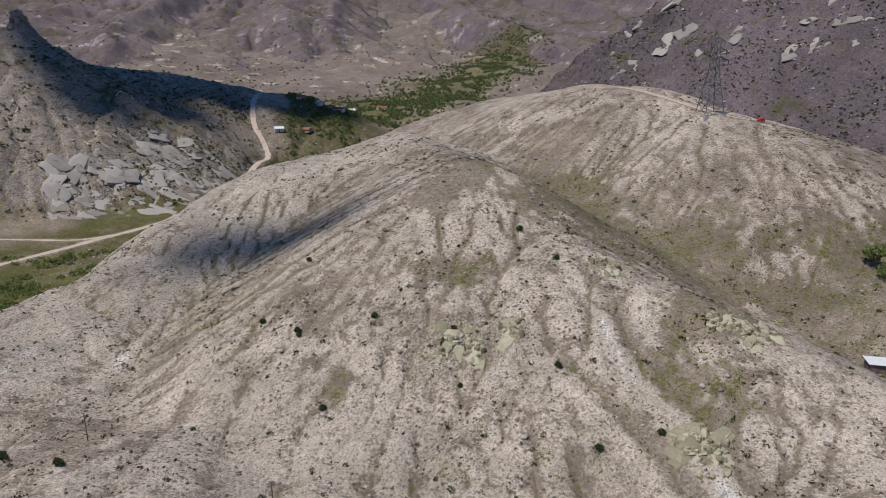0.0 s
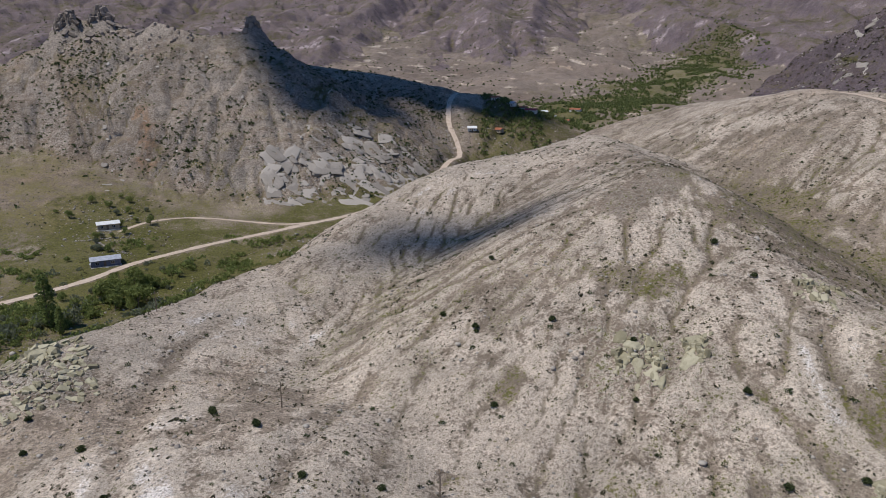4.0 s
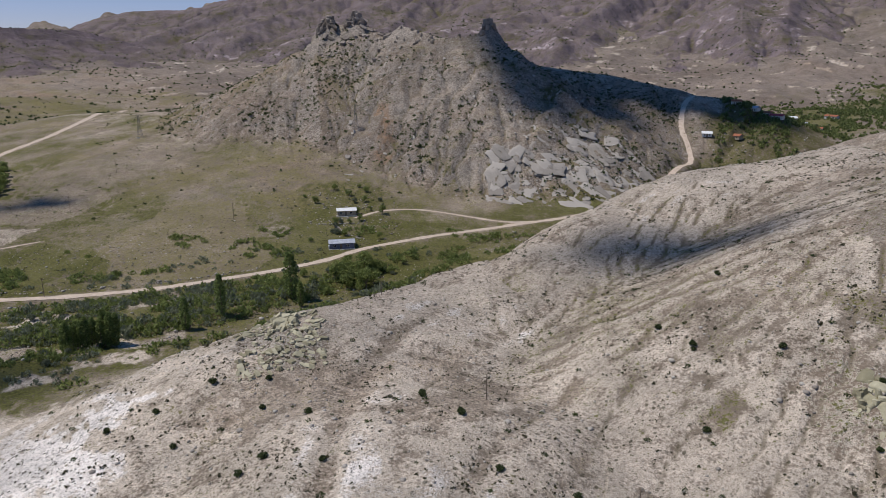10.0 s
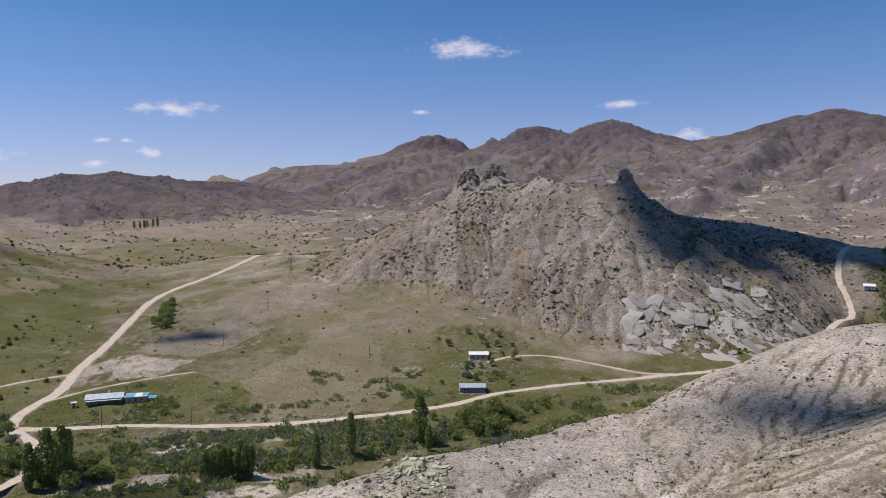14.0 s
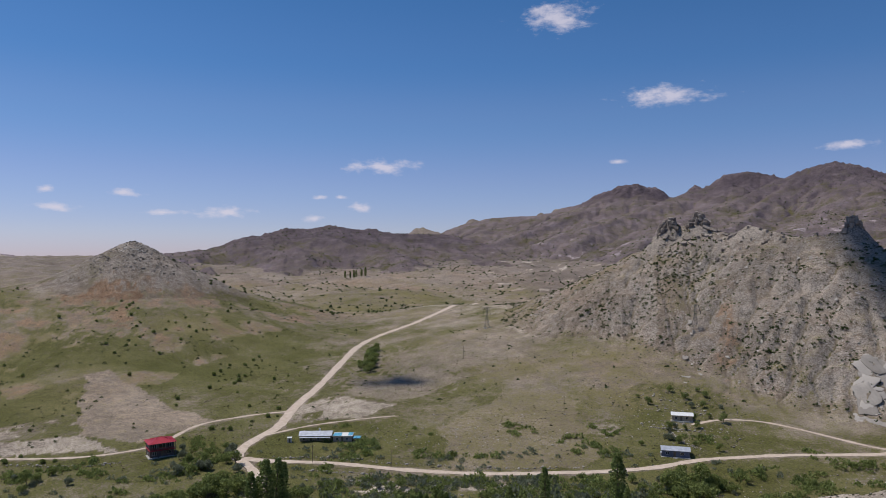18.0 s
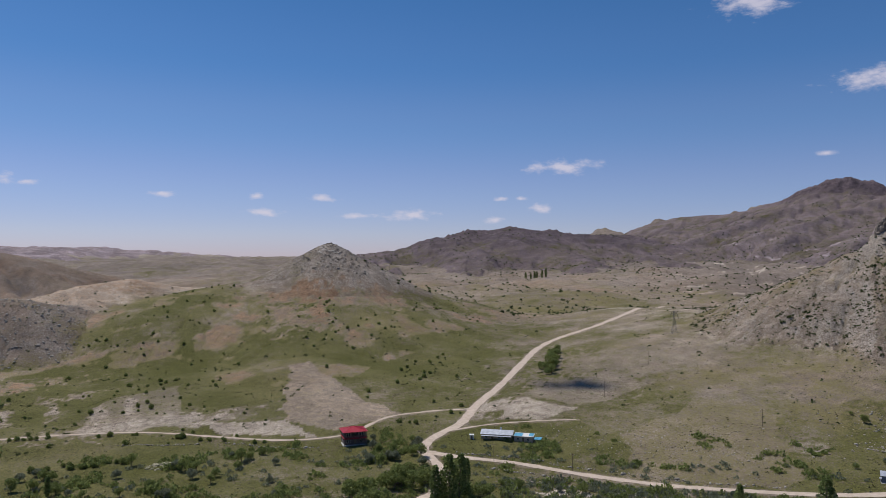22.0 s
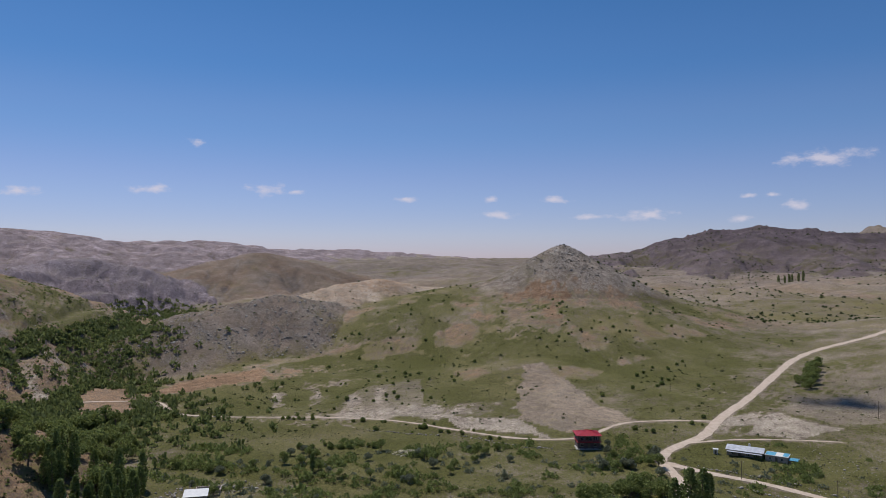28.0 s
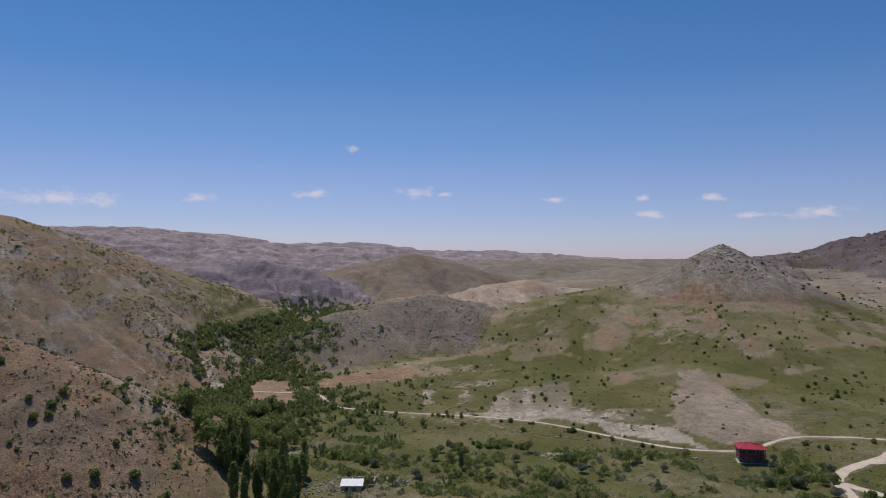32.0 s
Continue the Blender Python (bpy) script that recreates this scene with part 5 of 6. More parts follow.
x, y = keep(p[:, 0], p[:, 1], (fbm(p[:, 0], p[:, 1], 40, 2, 142) > -0.2) & (np.degrees(np.arctan2(-p[:, 0], p[:, 1])) < 8.2))
strew("valley_trees", FAR_CROWNS, x, y, RNG.uniform(1.2, 2.8, len(x)), WOOD_LEAF, "dense dark green trees along the far valley floor", "woods", 1.3, 0.0)
x, y = places(26000, 110, 137, 230, 1000)
x, y = keep(x, y, on(x, y, "east_hill", "red_slope") & (fbm(x, y, 60, 3, 144) + RNG.uniform(-0.3, 0.3, len(x)) > 0.1))
strew("east_shrubs", TUFTS, x, y, RNG.gamma(4, 0.16, len(x)) + 0.2, WOOD_LEAF, "green and brown shrubs on the shaded slope", "shrubs")
x, y = places(24000, -12, 78, 700, 2300)
x, y = keep(x, y, fbm(x, y, 120, 3, 146) + RNG.uniform(-0.4, 0.4, len(x)) > 0.12)
strew("far_shrubs", [bush_shape(6, 0.7, s, 0.8) for s in (51, 52, 53)], x, y, RNG.uniform(0.8, 2.6, len(x)), DARK_LEAF, "scattered dark shrubs on the distant hills", "shrubs")

# tussocks of the meadows and fields
x, y = places(36000, 33, 122, 215, 480)
x, y = keep(x, y, on(x, y, None, "cone_skirt", "cone_skirt_east", "cone_skirt_west", "field_slope", "rocky_shoulder") & (fbm(x, y, 9, 2, 147) + 0.8 * fbm(x, y, 40, 2, 148) + RNG.uniform(-0.4, 0.4, len(x)) > 0.1) & (sheet_at(x, y, GCOVER[..., 0]) > 0.25))
TUSSOCKS = [bush_shape(5, 0.6, s, 0.6) for s in (35, 36, 37)]
strew("meadow_tussocks", TUSSOCKS, x, y, RNG.gamma(3, 0.06, len(x)) + 0.1, SHRUB_LEAF, "dark tussocks of grass and herbs in the meadows", "grass")

# large single bushes of the green slope, and those beside the farm track
def bush_kind(height, radius, seed, leaf=None, label="rounded dark green bush on the open grassy slope", group="bushes on the slope"):
    rng = np.random.RandomState(seed)
    spots = [(0, 0, height * 0.55, radius * 0.7)] + [(math.cos(k * 1.26) * radius * 0.45, math.sin(k * 1.26) * radius * 0.45, height * rng.uniform(0.3, 0.6), radius * rng.uniform(0.4, 0.6)) for k in range(5)]
    crown = leaf_cloud(lobes(320, spots, rng), 0.2 * radius, rng)
    return make_tree("bush", crown, height * 0.4, 0.09, [((0, 0, 0.2), s[:3]) for s in spots[1:]], leaf or LEAF, label, "bush", rng, group)


LONE = [bush_kind(3.0, 1.9, 7), bush_kind(2.5, 2.0, 8), bush_kind(3.8, 2.0, 9)]
KEPT_BACK.update(LONE)
for k in range(400):
    b, d = RNG.uniform(68, 107), math.sqrt(RNG.uniform(345**2, 720**2))
    x, y = (v[None] for v in polar(np.array(b), np.array(d)))
    if on(x, y, "cone_skirt", "cone_skirt_east", "cone_skirt_west", None)[0] and sheet_at(x, y, GCOVER[..., 0])[0] > 0.3 and fbm(x, y, 90, 2, 160)[0] + RNG.uniform(-0.3, 0.3) > -0.12:
        plant(LONE, b, d, RNG.uniform(0.4, 0.85))
for k in range(40):
    plant(LONE, RNG.uniform(120.5, 134), math.sqrt(RNG.uniform(225**2, 315**2)), RNG.uniform(0.4, 0.95))
HILL_BUSH = [bush_kind(1.6, 1.0, 17, DARK_LEAF, "dark green bush on the bare pale hillside", "bushes on the near hill"), bush_kind(1.3, 1.1, 18, DARK_LEAF, "dark green bush on the bare pale hillside", "bushes on the near hill")]
KEPT_BACK.update(HILL_BUSH)
for b, d in ((7.2, 176), (-5, 139), (-14.2, 129), (-18.2, 113), (-10.5, 172), (-5.6, 126), (11.3, 158), (8.5, 150), (1.9, 146), (6.7, 126), (31.4, 137), (27.9, 127), (-23.3, 118), (-13.6, 159), (5.9, 200),
             (44.7, 149), (49.3, 153), (24.2, 107), (17, 105), (40.5, 113), (45.7, 118), (41.5, 132), (27.8, 126), (31.3, 136), (45.4, 139), (53.9, 149), (57.7, 149), (52.9, 134), (47.9, 115), (8.4, 149)):
    plant(HILL_BUSH, b, d, RNG.uniform(0.65, 1.0))
track = ROAD_LINES["farm_track"][0]
for k in range(26):
    p = track[int(RNG.uniform(0.2, 0.72) * len(track))]
    r = math.hypot(*p)
    plant(LONE, math.degrees(math.atan2(-p[0], p[1])), r - RNG.uniform(4, 7), RNG.uniform(0.45, 0.9))
for k in range(16):
    plant(LONE, RNG.uniform(95, 102), 322 + RNG.uniform(-4, 4), RNG.uniform(0.6, 0.95))

# stones
STONE = plain_material("pale_stone", (0.24, 0.21, 0.18), (0.46, 0.42, 0.37), 1.5, 0.9, by="island")
DARK_STONE = plain_material("dark_stone", (0.12, 0.105, 0.09), (0.26, 0.23, 0.20), 1.5, 0.9, by="island")
x, y = places(16000, -41, 66, 96, 320)
x, y = keep(x, y, on(x, y, "near_summit", "near_spur", "near_foot", "saddle") & (fbm(x, y, 22, 3, 150) + RNG.uniform(-0.4, 0.4, len(x)) > 0.15))
strew("hillside_stones", STONES, x, y, RNG.gamma(2.0, 0.10, len(x)) + 0.08, STONE, "loose pale stones on the dry hillside", "stones", sink=-0.1)
x, y = places(26000, -41, 56, 330, 760)
x, y = keep(x, y, on(x, y, "rocky_hill", "rocky_shoulder", "rock_mountain", "dark_ridge") & (fbm(x, y, 30, 3, 152) + RNG.uniform(-0.3, 0.3, len(x)) > 0.08))
strew("hill_boulders", STONES, x, y, RNG.gamma(2.5, 0.17, len(x)) + 0.12, STONE, "grey boulders strewn over the rocky hill", "boulders", sink=0.0)
x, y = places(1100, 77, 83, 690, 790)
x, y = keep(x, y, on(x, y, "cone_top"))
strew("summit_boulders", STONES, x, y, RNG.gamma(2.5, 0.22, len(x)) + 0.15, DARK_STONE, "dark boulders on the cone-shaped summit", "boulders", sink=0.0)
x, y = places(30000, 20, 122, 195, 620)
river_d = sheet_at(x, y, river_away)
x, y = keep(x, y, ((x * x + y * y > 470**2) | (x * 0.9945 > -y * 9.5)) & (river_d < 9 + 8 * fbm(x, y, 20, 2, 154)) & (RNG.uniform(0, 1, len(x)) < 0.75))
strew("river_stones", STONES, x, y, RNG.gamma(2.0, 0.13, len(x)) + 0.1, STONE, "pale rounded stones of the river bed", "stones", sink=-0.2)
x, y = places(9000, 97, 120, 560, 720)
x, y = keep(x, y, on(x, y, "stony_hill") & (fbm(x, y, 25, 3, 156) + RNG.uniform(-0.3, 0.3, len(x)) > 0.0))
strew("stony_hill_boulders", STONES, x, y, RNG.gamma(2.5, 0.2, len(x)) + 0.15, STONE, "grey-brown boulders in bands on the stony hill", "boulders", sink=0.0)
x, y = places(9000, 119, 137, 225, 420)
x, y = keep(x, y, on(x, y, "red_slope", "east_hill") & (fbm(x, y, 12, 3, 158) + RNG.uniform(-0.3, 0.3, len(x)) > 0.0))
strew("slope_scrub", TUSSOCKS, x, y, RNG.gamma(3, 0.1, len(x)) + 0.12, SHRUB_LEAF, "low dry scrub on the reddish slope", "scrub")
x, y = places(3000, 119, 137, 225, 420)
x, y = keep(x, y, on(x, y, "red_slope", "east_hill") & (fbm(x, y, 18, 3, 162) + RNG.uniform(-0.3, 0.3, len(x)) > 0.1))
strew("slope_rubble", STONES, x, y, RNG.gamma(2, 0.08, len(x)) + 0.06, STONE, "loose stones on the reddish slope", "stones", sink=-0.1)


# ---- rock slabs of the hill ----
SLAB_ROCK = plain_material("slab_rock", (0.27, 0.24, 0.21), (0.44, 0.40, 0.355), 0.35, 0.9, by="object")
LICHEN_ROCK = plain_material("lichen_rock", (0.25, 0.225, 0.145), (0.48, 0.44, 0.315), 1.2, 0.9, by="object")


def slab_mesh(seed, flat, worn=False):
    """A flattened block with broken or, when worn, rounded edges."""
    rng = np.random.RandomState(seed)
    bm = bmesh.new()
    if worn:
        bmesh.ops.create_cube(bm, size=2.0)
        bmesh.ops.subdivide_edges(bm, edges=bm.edges[:], cuts=4, use_grid_fill=True)
        shift = Vector(rng.uniform(-50, 50, 3))
        for v in bm.verts:
            v.co *= (0.45 + 0.55 / max(1.0, v.co.length)) * (1.05 + 0.5 * noise.noise(v.co * 0.9 + shift) + 0.16 * noise.noise(v.co * 3 + shift))
            v.co.z *= flat
        for f in bm.faces:
            f.smooth = True
    else:
        bmesh.ops.create_cube(bm, size=2.0)
        bmesh.ops.subdivide_edges(bm, edges=bm.edges[:], cuts=1, use_grid_fill=True)
        for v in bm.verts:
            v.co = v.co * (0.72 + 0.28 / max(1.0, v.co.length)) + Vector(rng.uniform(-0.22, 0.22, 3))
            v.co.z *= flat
    me = bpy.data.meshes.new("rock_slab")
    bm.to_mesh(me)
    bm.free()
    return me


SLABS = [slab_mesh(60 + k, 0.5, True) for k in range(6)]
CHIPS = [slab_mesh(80 + k, 0.5) for k in range(6)]
PALE_ROCK = plain_material("pale_slab_rock", (0.25, 0.223, 0.195), (0.39, 0.353, 0.314), 0.9, 0.9, by="object", bump=0.5)
PALE_SLABS = [slab_mesh(100 + k, 0.45, True) for k in range(6)]
for me in PALE_SLABS:
    me.materials.append(PALE_ROCK)
for me in SLABS:
    me.materials.append(SLAB_ROCK)
CHIPS_GREY = [slab_mesh(120 + k, 0.6) for k in range(5)]
CRAG_ROCK = plain_material("brown_crag_rock", (0.15, 0.125, 0.105), (0.33, 0.28, 0.24), 0.6, 0.9, by="object")
for me in CHIPS_GREY:
    me.materials.append(CRAG_ROCK)
for me in CHIPS:
    me.materials.append(LICHEN_ROCK)


def slope_tilt(x, y, r=4.0):
    n = Vector((lie(x - r, y) - lie(x + r, y), lie(x, y - r) - lie(x, y + r), 2 * r)).normalized()
    return n.to_track_quat("Z", "Y").to_matrix().to_4x4()


def lay_slabs(parent, count, b0, b1, d0, d1, size, shapes, name, deep=0.25, thin=1.0, lean=3.5):
    for _ in range(count):
        b, d = RNG.uniform(b0, b1), math.sqrt(RNG.uniform(d0**2, d1**2))
        x, y = (float(v) for v in polar(b, d))
        s = size * min(RNG.gamma(6, 1 / 6), 1.5)
        m = Matrix.Translation((x, y, lie(x, y) - s * deep * 0.3)) @ slope_tilt(x, y, max(4.0, 1.2 * s)) @ pose(0, 0, 0, RNG.normal() * lean, RNG.normal() * lean, b + RNG.normal() * 24)
        ob = new(name, shapes[RNG.randint(len(shapes))])
        ob.parent = parent
        ob.matrix_world = m @ Matrix.Diagonal((s * RNG.uniform(0.5, 0.9), s * RNG.uniform(0.9, 1.6), s * RNG.uniform(0.5, 0.9) * thin, 1))


def stand_blocks(parent, count, b0, b1, d0, d1, width, tall, name="crag_block", shapes=()):
    """Upright broken columns of a crag."""
    for _ in range(count):
        b, d = RNG.uniform(b0, b1), RNG.uniform(d0, d1)
        x, y = (float(v) for v in polar(b, d))
        w, h = width * RNG.uniform(0.6, 1.2), tall * RNG.uniform(0.5, 1.2)
        kinds = shapes or CHIPS_GREY
        ob = new(name, kinds[RNG.randint(len(kinds))])
        ob.parent = parent
        ob.matrix_world = pose(x, y, lie(x, y) + h * 0.15, RNG.normal() * 7, RNG.normal() * 7, RNG.uniform(0, 360)) @ Matrix.Diagonal((w, w * RNG.uniform(0.6, 1.0), h, 1))


HILL = bpy.data.objects["rocky_hill"]
lay_slabs(HILL, 70, 18.0, 25.5, 390, 436, 4.6, PALE_SLABS, "rock_slab", 0.42, 0.44, 2.0)
lay_slabs(HILL, 90, 12.8, 19, 405, 478, 4.4, PALE_SLABS, "rock_slab", 0.42, 0.44, 2.0)
MOUNTAINSIDE = bpy.data.objects["rock_mountain"]
lay_slabs(MOUNTAINSIDE, 110, -40, -17, 560, 740, 5.5, PALE_SLABS, "rock_slab", 0.62, 0.5, 1.5)
lay_slabs(HILL, 90, 12.8, 25, 388, 475, 1.6, SLABS, "rock_slab", 0.95)
lay_slabs(HILL, 110, 14, 38, 410, 560, 1.3, SLABS, "rock_slab", 0.95)
lay_slabs(HILL, 60, 33, 39.2, 575, 602, 1.7, CHIPS_GREY, "crag_block", 0.4, 1.6)

stand_blocks(HILL, 46, 38.0, 39.2, 595, 603, 1.7, 4.5)
stand_blocks(HILL, 40, 35.6, 37.0, 594, 603, 1.6, 4.0)
stand_blocks(HILL, 26, 25.4, 26.5, 541, 549, 1.4, 4.0)
stand_blocks(HILL, 40, 27.5, 35, 545, 590, 1.1, 2.0)
CONE = bpy.data.objects["conical_hill"]
lay_slabs(CONE, 60, 79.2, 81.2, 728, 753, 0.9, SLABS, "rock_slab", 0.6)

LICHEN_SLABS = [slab_mesh(140 + k, 0.6, True) for k in range(4)]
for me in LICHEN_SLABS:
    me.materials.append(LICHEN_ROCK)
ox, oy = polar(43.9, 168)
outcrop = tagged(new("rock_outcrop"), "broken outcrop of angular yellowish boulders on the hillside", "rock outcrop")
outcrop.matrix_world = pose(float(ox), float(oy), lie(ox, oy))
lay_slabs(outcrop, 250, 39.8, 47.2, 151, 181, 0.62, CHIPS, "boulder", -0.2, 1.6, 18)
lay_slabs(outcrop, 45, 42.2, 43.8, 172, 180, 1.05, CHIPS, "boulder", -0.7, 1.9, 20)
for b0, b1, d0, d1, n in ((-19.5, -16.5, 156, 165, 40), (-29, -24, 112, 120, 60), (-31, -26, 140, 150, 45), (-7.5, -3.5, 128, 142, 45), (-11, -9, 134, 142, 24)):
    cx, cy = polar((b0 + b1) / 2, (d0 + d1) / 2)
    crag = tagged(new("rock_crag"), "weathered crag with yellow lichen on the dry hillside", "rock outcrop", "crags on the near hill")
    crag.matrix_world = pose(float(cx), float(cy), lie(cx, cy))
    lay_slabs(crag, n, b0, b1, d0, d1, 0.42, CHIPS, "boulder", 0.6, 1.3, 14)
    stand_blocks(crag, n // 2, b0, b1, (d0 + d1) / 2 - 2, (d0 + d1) / 2 + 2, 0.6, 1.5, "rock_column", CHIPS)
    lay_slabs(crag, n // 3, b0, b1, d0, d1, 1.3, LICHEN_SLABS, "rock_face", 0.9, 0.8, 12)

# ---- houses ----
RED_ROOF = plain_material("red_metal_roof", (0.33, 0.018, 0.035), (0.46, 0.03, 0.05), 0.8, 0.45, spec=0.4, bump=0.01)
TILE_ROOF = plain_material("clay_tile_roof", (0.26, 0.09, 0.05), (0.40, 0.16, 0.09), 1.5, 0.85)
ZINC = plain_material("weathered_zinc_sheet", (0.36, 0.38, 0.43), (0.58, 0.60, 0.65), 0.6, 0.5, 0.3, bump=0.01)
WHITE_SHEET = plain_material("white_sheet_roof", (0.66, 0.66, 0.66), (0.80, 0.80, 0.79), 0.7, 0.6, bump=0.01)
BLUE_TARP = plain_material("blue_tarpaulin", (0.06, 0.26, 0.42), (0.16, 0.45, 0.60), 0.7, 0.55, bump=0.05)
# dark tone puts the shade on the red-roofed house's walls into the plaster
DARK_WALL = plain_material("shade_dark_plaster", (0.10, 0.075, 0.075), (0.19, 0.15, 0.145), 0.9, 0.9)
# the cottage wall's bluish shade is painted into its plaster
SHADED_WALL = plain_material("blue_shaded_plaster", (0.10, 0.115, 0.17), (0.17, 0.19, 0.25), 0.9, 0.9)
ADOBE = plain_material("adobe_plaster", (0.30, 0.25, 0.19), (0.45, 0.385, 0.30), 0.9, 0.95)
BRICKWORK = plain_material("pale_brick_wall", (0.38, 0.30, 0.25), (0.54, 0.46, 0.40), 1.6, 0.9)
WHITEWASH = plain_material("whitewash", (0.62, 0.60, 0.56), (0.78, 0.76, 0.72), 1.2, 0.9)
CONCRETE = plain_material("grey_concrete", (0.32, 0.31, 0.29), (0.48, 0.47, 0.45), 1.0, 0.9)
TIMBER = plain_material("weathered_timber", (0.13, 0.10, 0.075), (0.24, 0.19, 0.145), 3, 0.9)
PANE = plain_material("window_glass", (0.02, 0.025, 0.03), (0.04, 0.045, 0.055), 1.0, 0.12, spec=0.6, bump=0)
FRAME_WHITE = plain_material("white_frame_paint", (0.62, 0.62, 0.60), (0.75, 0.75, 0.73), 3, 0.6, bump=0)


def pierced(x0, x1, y0, y1, z0, z1, holes):
    """One upright slab with openings cut right through it."""
    xs = sorted({x0, x1, *(v for q in holes for v in q[:2])})
    zs = sorted({z0, z1, *(v for q in holes for v in q[2:])})
    solid = {(i, k) for i in range(len(xs) - 1) for k in range(len(zs) - 1)
             if not any(q[0] < (xs[i] + xs[i + 1]) / 2 < q[1] and q[2] < (zs[k] + zs[k + 1]) / 2 < q[3] for q in holes)}
    bm, made = bmesh.new(), {}

    def corner(i, y, k):
        if (i, y, k) not in made:
            made[i, y, k] = bm.verts.new((xs[i], y, zs[k]))
        return made[i, y, k]

    for i, k in solid:
        for y in (y0, y1):
            bm.faces.new([corner(i + a, y, k + c) for a, c in ((0, 0), (1, 0), (1, 1), (0, 1))])
        for di, dk, (a, c), (e, g) in ((-1, 0, (0, 0), (0, 1)), (1, 0, (1, 0), (1, 1)), (0, -1, (0, 0), (1, 0)), (0, 1, (0, 1), (1, 1))):
            if (i + di, k + dk) not in solid:
                bm.faces.new([corner(i + a, y0, k + c), corner(i + e, y0, k + g), corner(i + e, y1, k + g), corner(i + a, y1, k + c)])
    bmesh.ops.recalc_face_normals(bm, faces=bm.faces[:])
    return bm


def walls(parent, w, d, h, openings, material, base=0.0, name="wall"):
    """Four walls 0.3 thick; openings: {side: [(x0, x1, z0, z1), ...]} cut right through."""
    for side, turn, length, off in (("front", 0, w, d / 2), ("right", 90, d, w / 2), ("back", 180, w, d / 2), ("left", 270, d, w / 2)):
        cuts = sorted(openings.get(side, []))
        half = length / 2 - (0.0 if side in ("front", "back") else 0.3)
        bm = pierced(-half, half, -off, -off + 0.3, base, base + h, [(x0, x1, base + z0, base + z1) for x0, x1, z0, z1 in cuts])
        wall = part(name, bm, material, parent)
        wall.matrix_local = pose(0, 0, 0, 0, 0, turn)
        for x0, x1, z0, z1 in cuts:
            if z0 > 0.01:
                win = part("window", boxed(x0, x1, -off + 0.10, -off + 0.13, base + z0, base + z1), PANE, wall)
                bm = bmesh.new()
                for q in ((x0, x0 + 0.07, z0, z1), (x1 - 0.07, x1, z0, z1), ((x0 + x1) / 2 - 0.035, (x0 + x1) / 2 + 0.035, z0, z1)):
                    block(bm, q[0], q[1], -off + 0.05, -off + 0.098, base + q[2], base + q[3])
                block(bm, x0 + 0.07, x1 - 0.07, -off + 0.06, -off + 0.095, base + z1 - 0.07, base + z1)
                part("window_frame", bm, FRAME_WHITE, wall)
                part("window_sill", boxed(x0 - 0.05, x1 + 0.05, -off - 0.08, -off - 0.004, base + z0 - 0.07, base + z0), CONCRETE, wall)
            else:
                part("door", boxed(x0, x1, -off + 0.10, -off + 0.15, base + z0 + 0.02, base + z1), TIMBER, wall)


def ribbed_slope(parent, corners, material, name="roof", ribs=12, thick=0.08):
    """One roof slope from eave (two corners) to ridge (two corners), with standing ribs."""
    a, b, c, d = (Vector(p) for p in corners)
    n = (b - a).cross(d - a).normalized()
    bm = bmesh.new()
    lo = [bm.verts.new(p) for p in (a, b, c, d)]
    hi = [bm.verts.new(p + n * thick) for p in (a, b, c, d)]
    bm.faces.new(hi)
    bm.faces.new(lo[::-1])
    for k in range(4):
        bm.faces.new((lo[k], lo[(k + 1) % 4], hi[(k + 1) % 4], hi[k]))
    roof = part(name, bm, material, parent)
    for k in range(ribs):
        t = (k + 0.5) / ribs
        part("rib", stick(a.lerp(b, t) + n * thick, d.lerp(c, t) + n * thick, 0.045, 0.045, 4), material, roof)
    return roof


def gable(parent, w, d, z, rise, material, over=0.45):
    x, y = w / 2 + over, d / 2 + over
    drop = rise * over / (d / 2)
    ribbed_slope(parent, ((-x, -y, z - drop), (x, -y, z - drop), (x, 0, z + rise), (-x, 0, z + rise)), material, ribs=int(w / 0.9))
    ribbed_slope(parent, ((x, y, z - drop), (-x, y, z - drop), (-x, 0, z + rise), (x, 0, z + rise)), material, ribs=int(w / 0.9))


def gable_ends(parent, w, d, z, rise, material):
    for s in (-1, 1):
        bm = bmesh.new()
        x0, x1 = (s * w / 2 - s * 0.3, s * w / 2)
        a = [bm.verts.new((x, y, zz)) for x in (x0, x1) for y, zz in ((-d / 2, z), (d / 2, z), (0, z + rise - 0.02))]
        bm.faces.new(a[:3]), bm.faces.new(a[3:][::-1])
        for i, j in ((0, 1), (1, 2), (2, 0)):
            bm.faces.new((a[i], a[j], a[j + 3], a[i + 3]))
        bmesh.ops.recalc_face_normals(bm, faces=bm.faces[:])
        part("gable_wall", bm, material, parent)


def hip(parent, w, d, z, rise, material, over=0.6):
    x, y, r = w / 2 + over, d / 2 + over, max(w - d, 0.6) / 2
    zl = z - 0.15
    ribbed_slope(parent, ((-x, -y, zl), (x, -y, zl), (r, 0, z + rise), (-r, 0, z + rise)), material, ribs=14)
    ribbed_slope(parent, ((x, y, zl), (-x, y, zl), (-r, 0, z + rise), (r, 0, z + rise)), material, ribs=14)
    for s in (-1, 1):
        ribbed_slope(parent, ((s * x, -s * y, zl), (s * x, s * y, zl), (s * r, 0.01 * s, z + rise), (s * r, -0.01 * s, z + rise)), material, ribs=9)


def house_at(name, b, d, turn, label, category="house", group="", sink=0.25):
    x, y = (float(v) for v in polar(b, d))
    return thing(name, x, y, b + turn, label, category, group, sink)


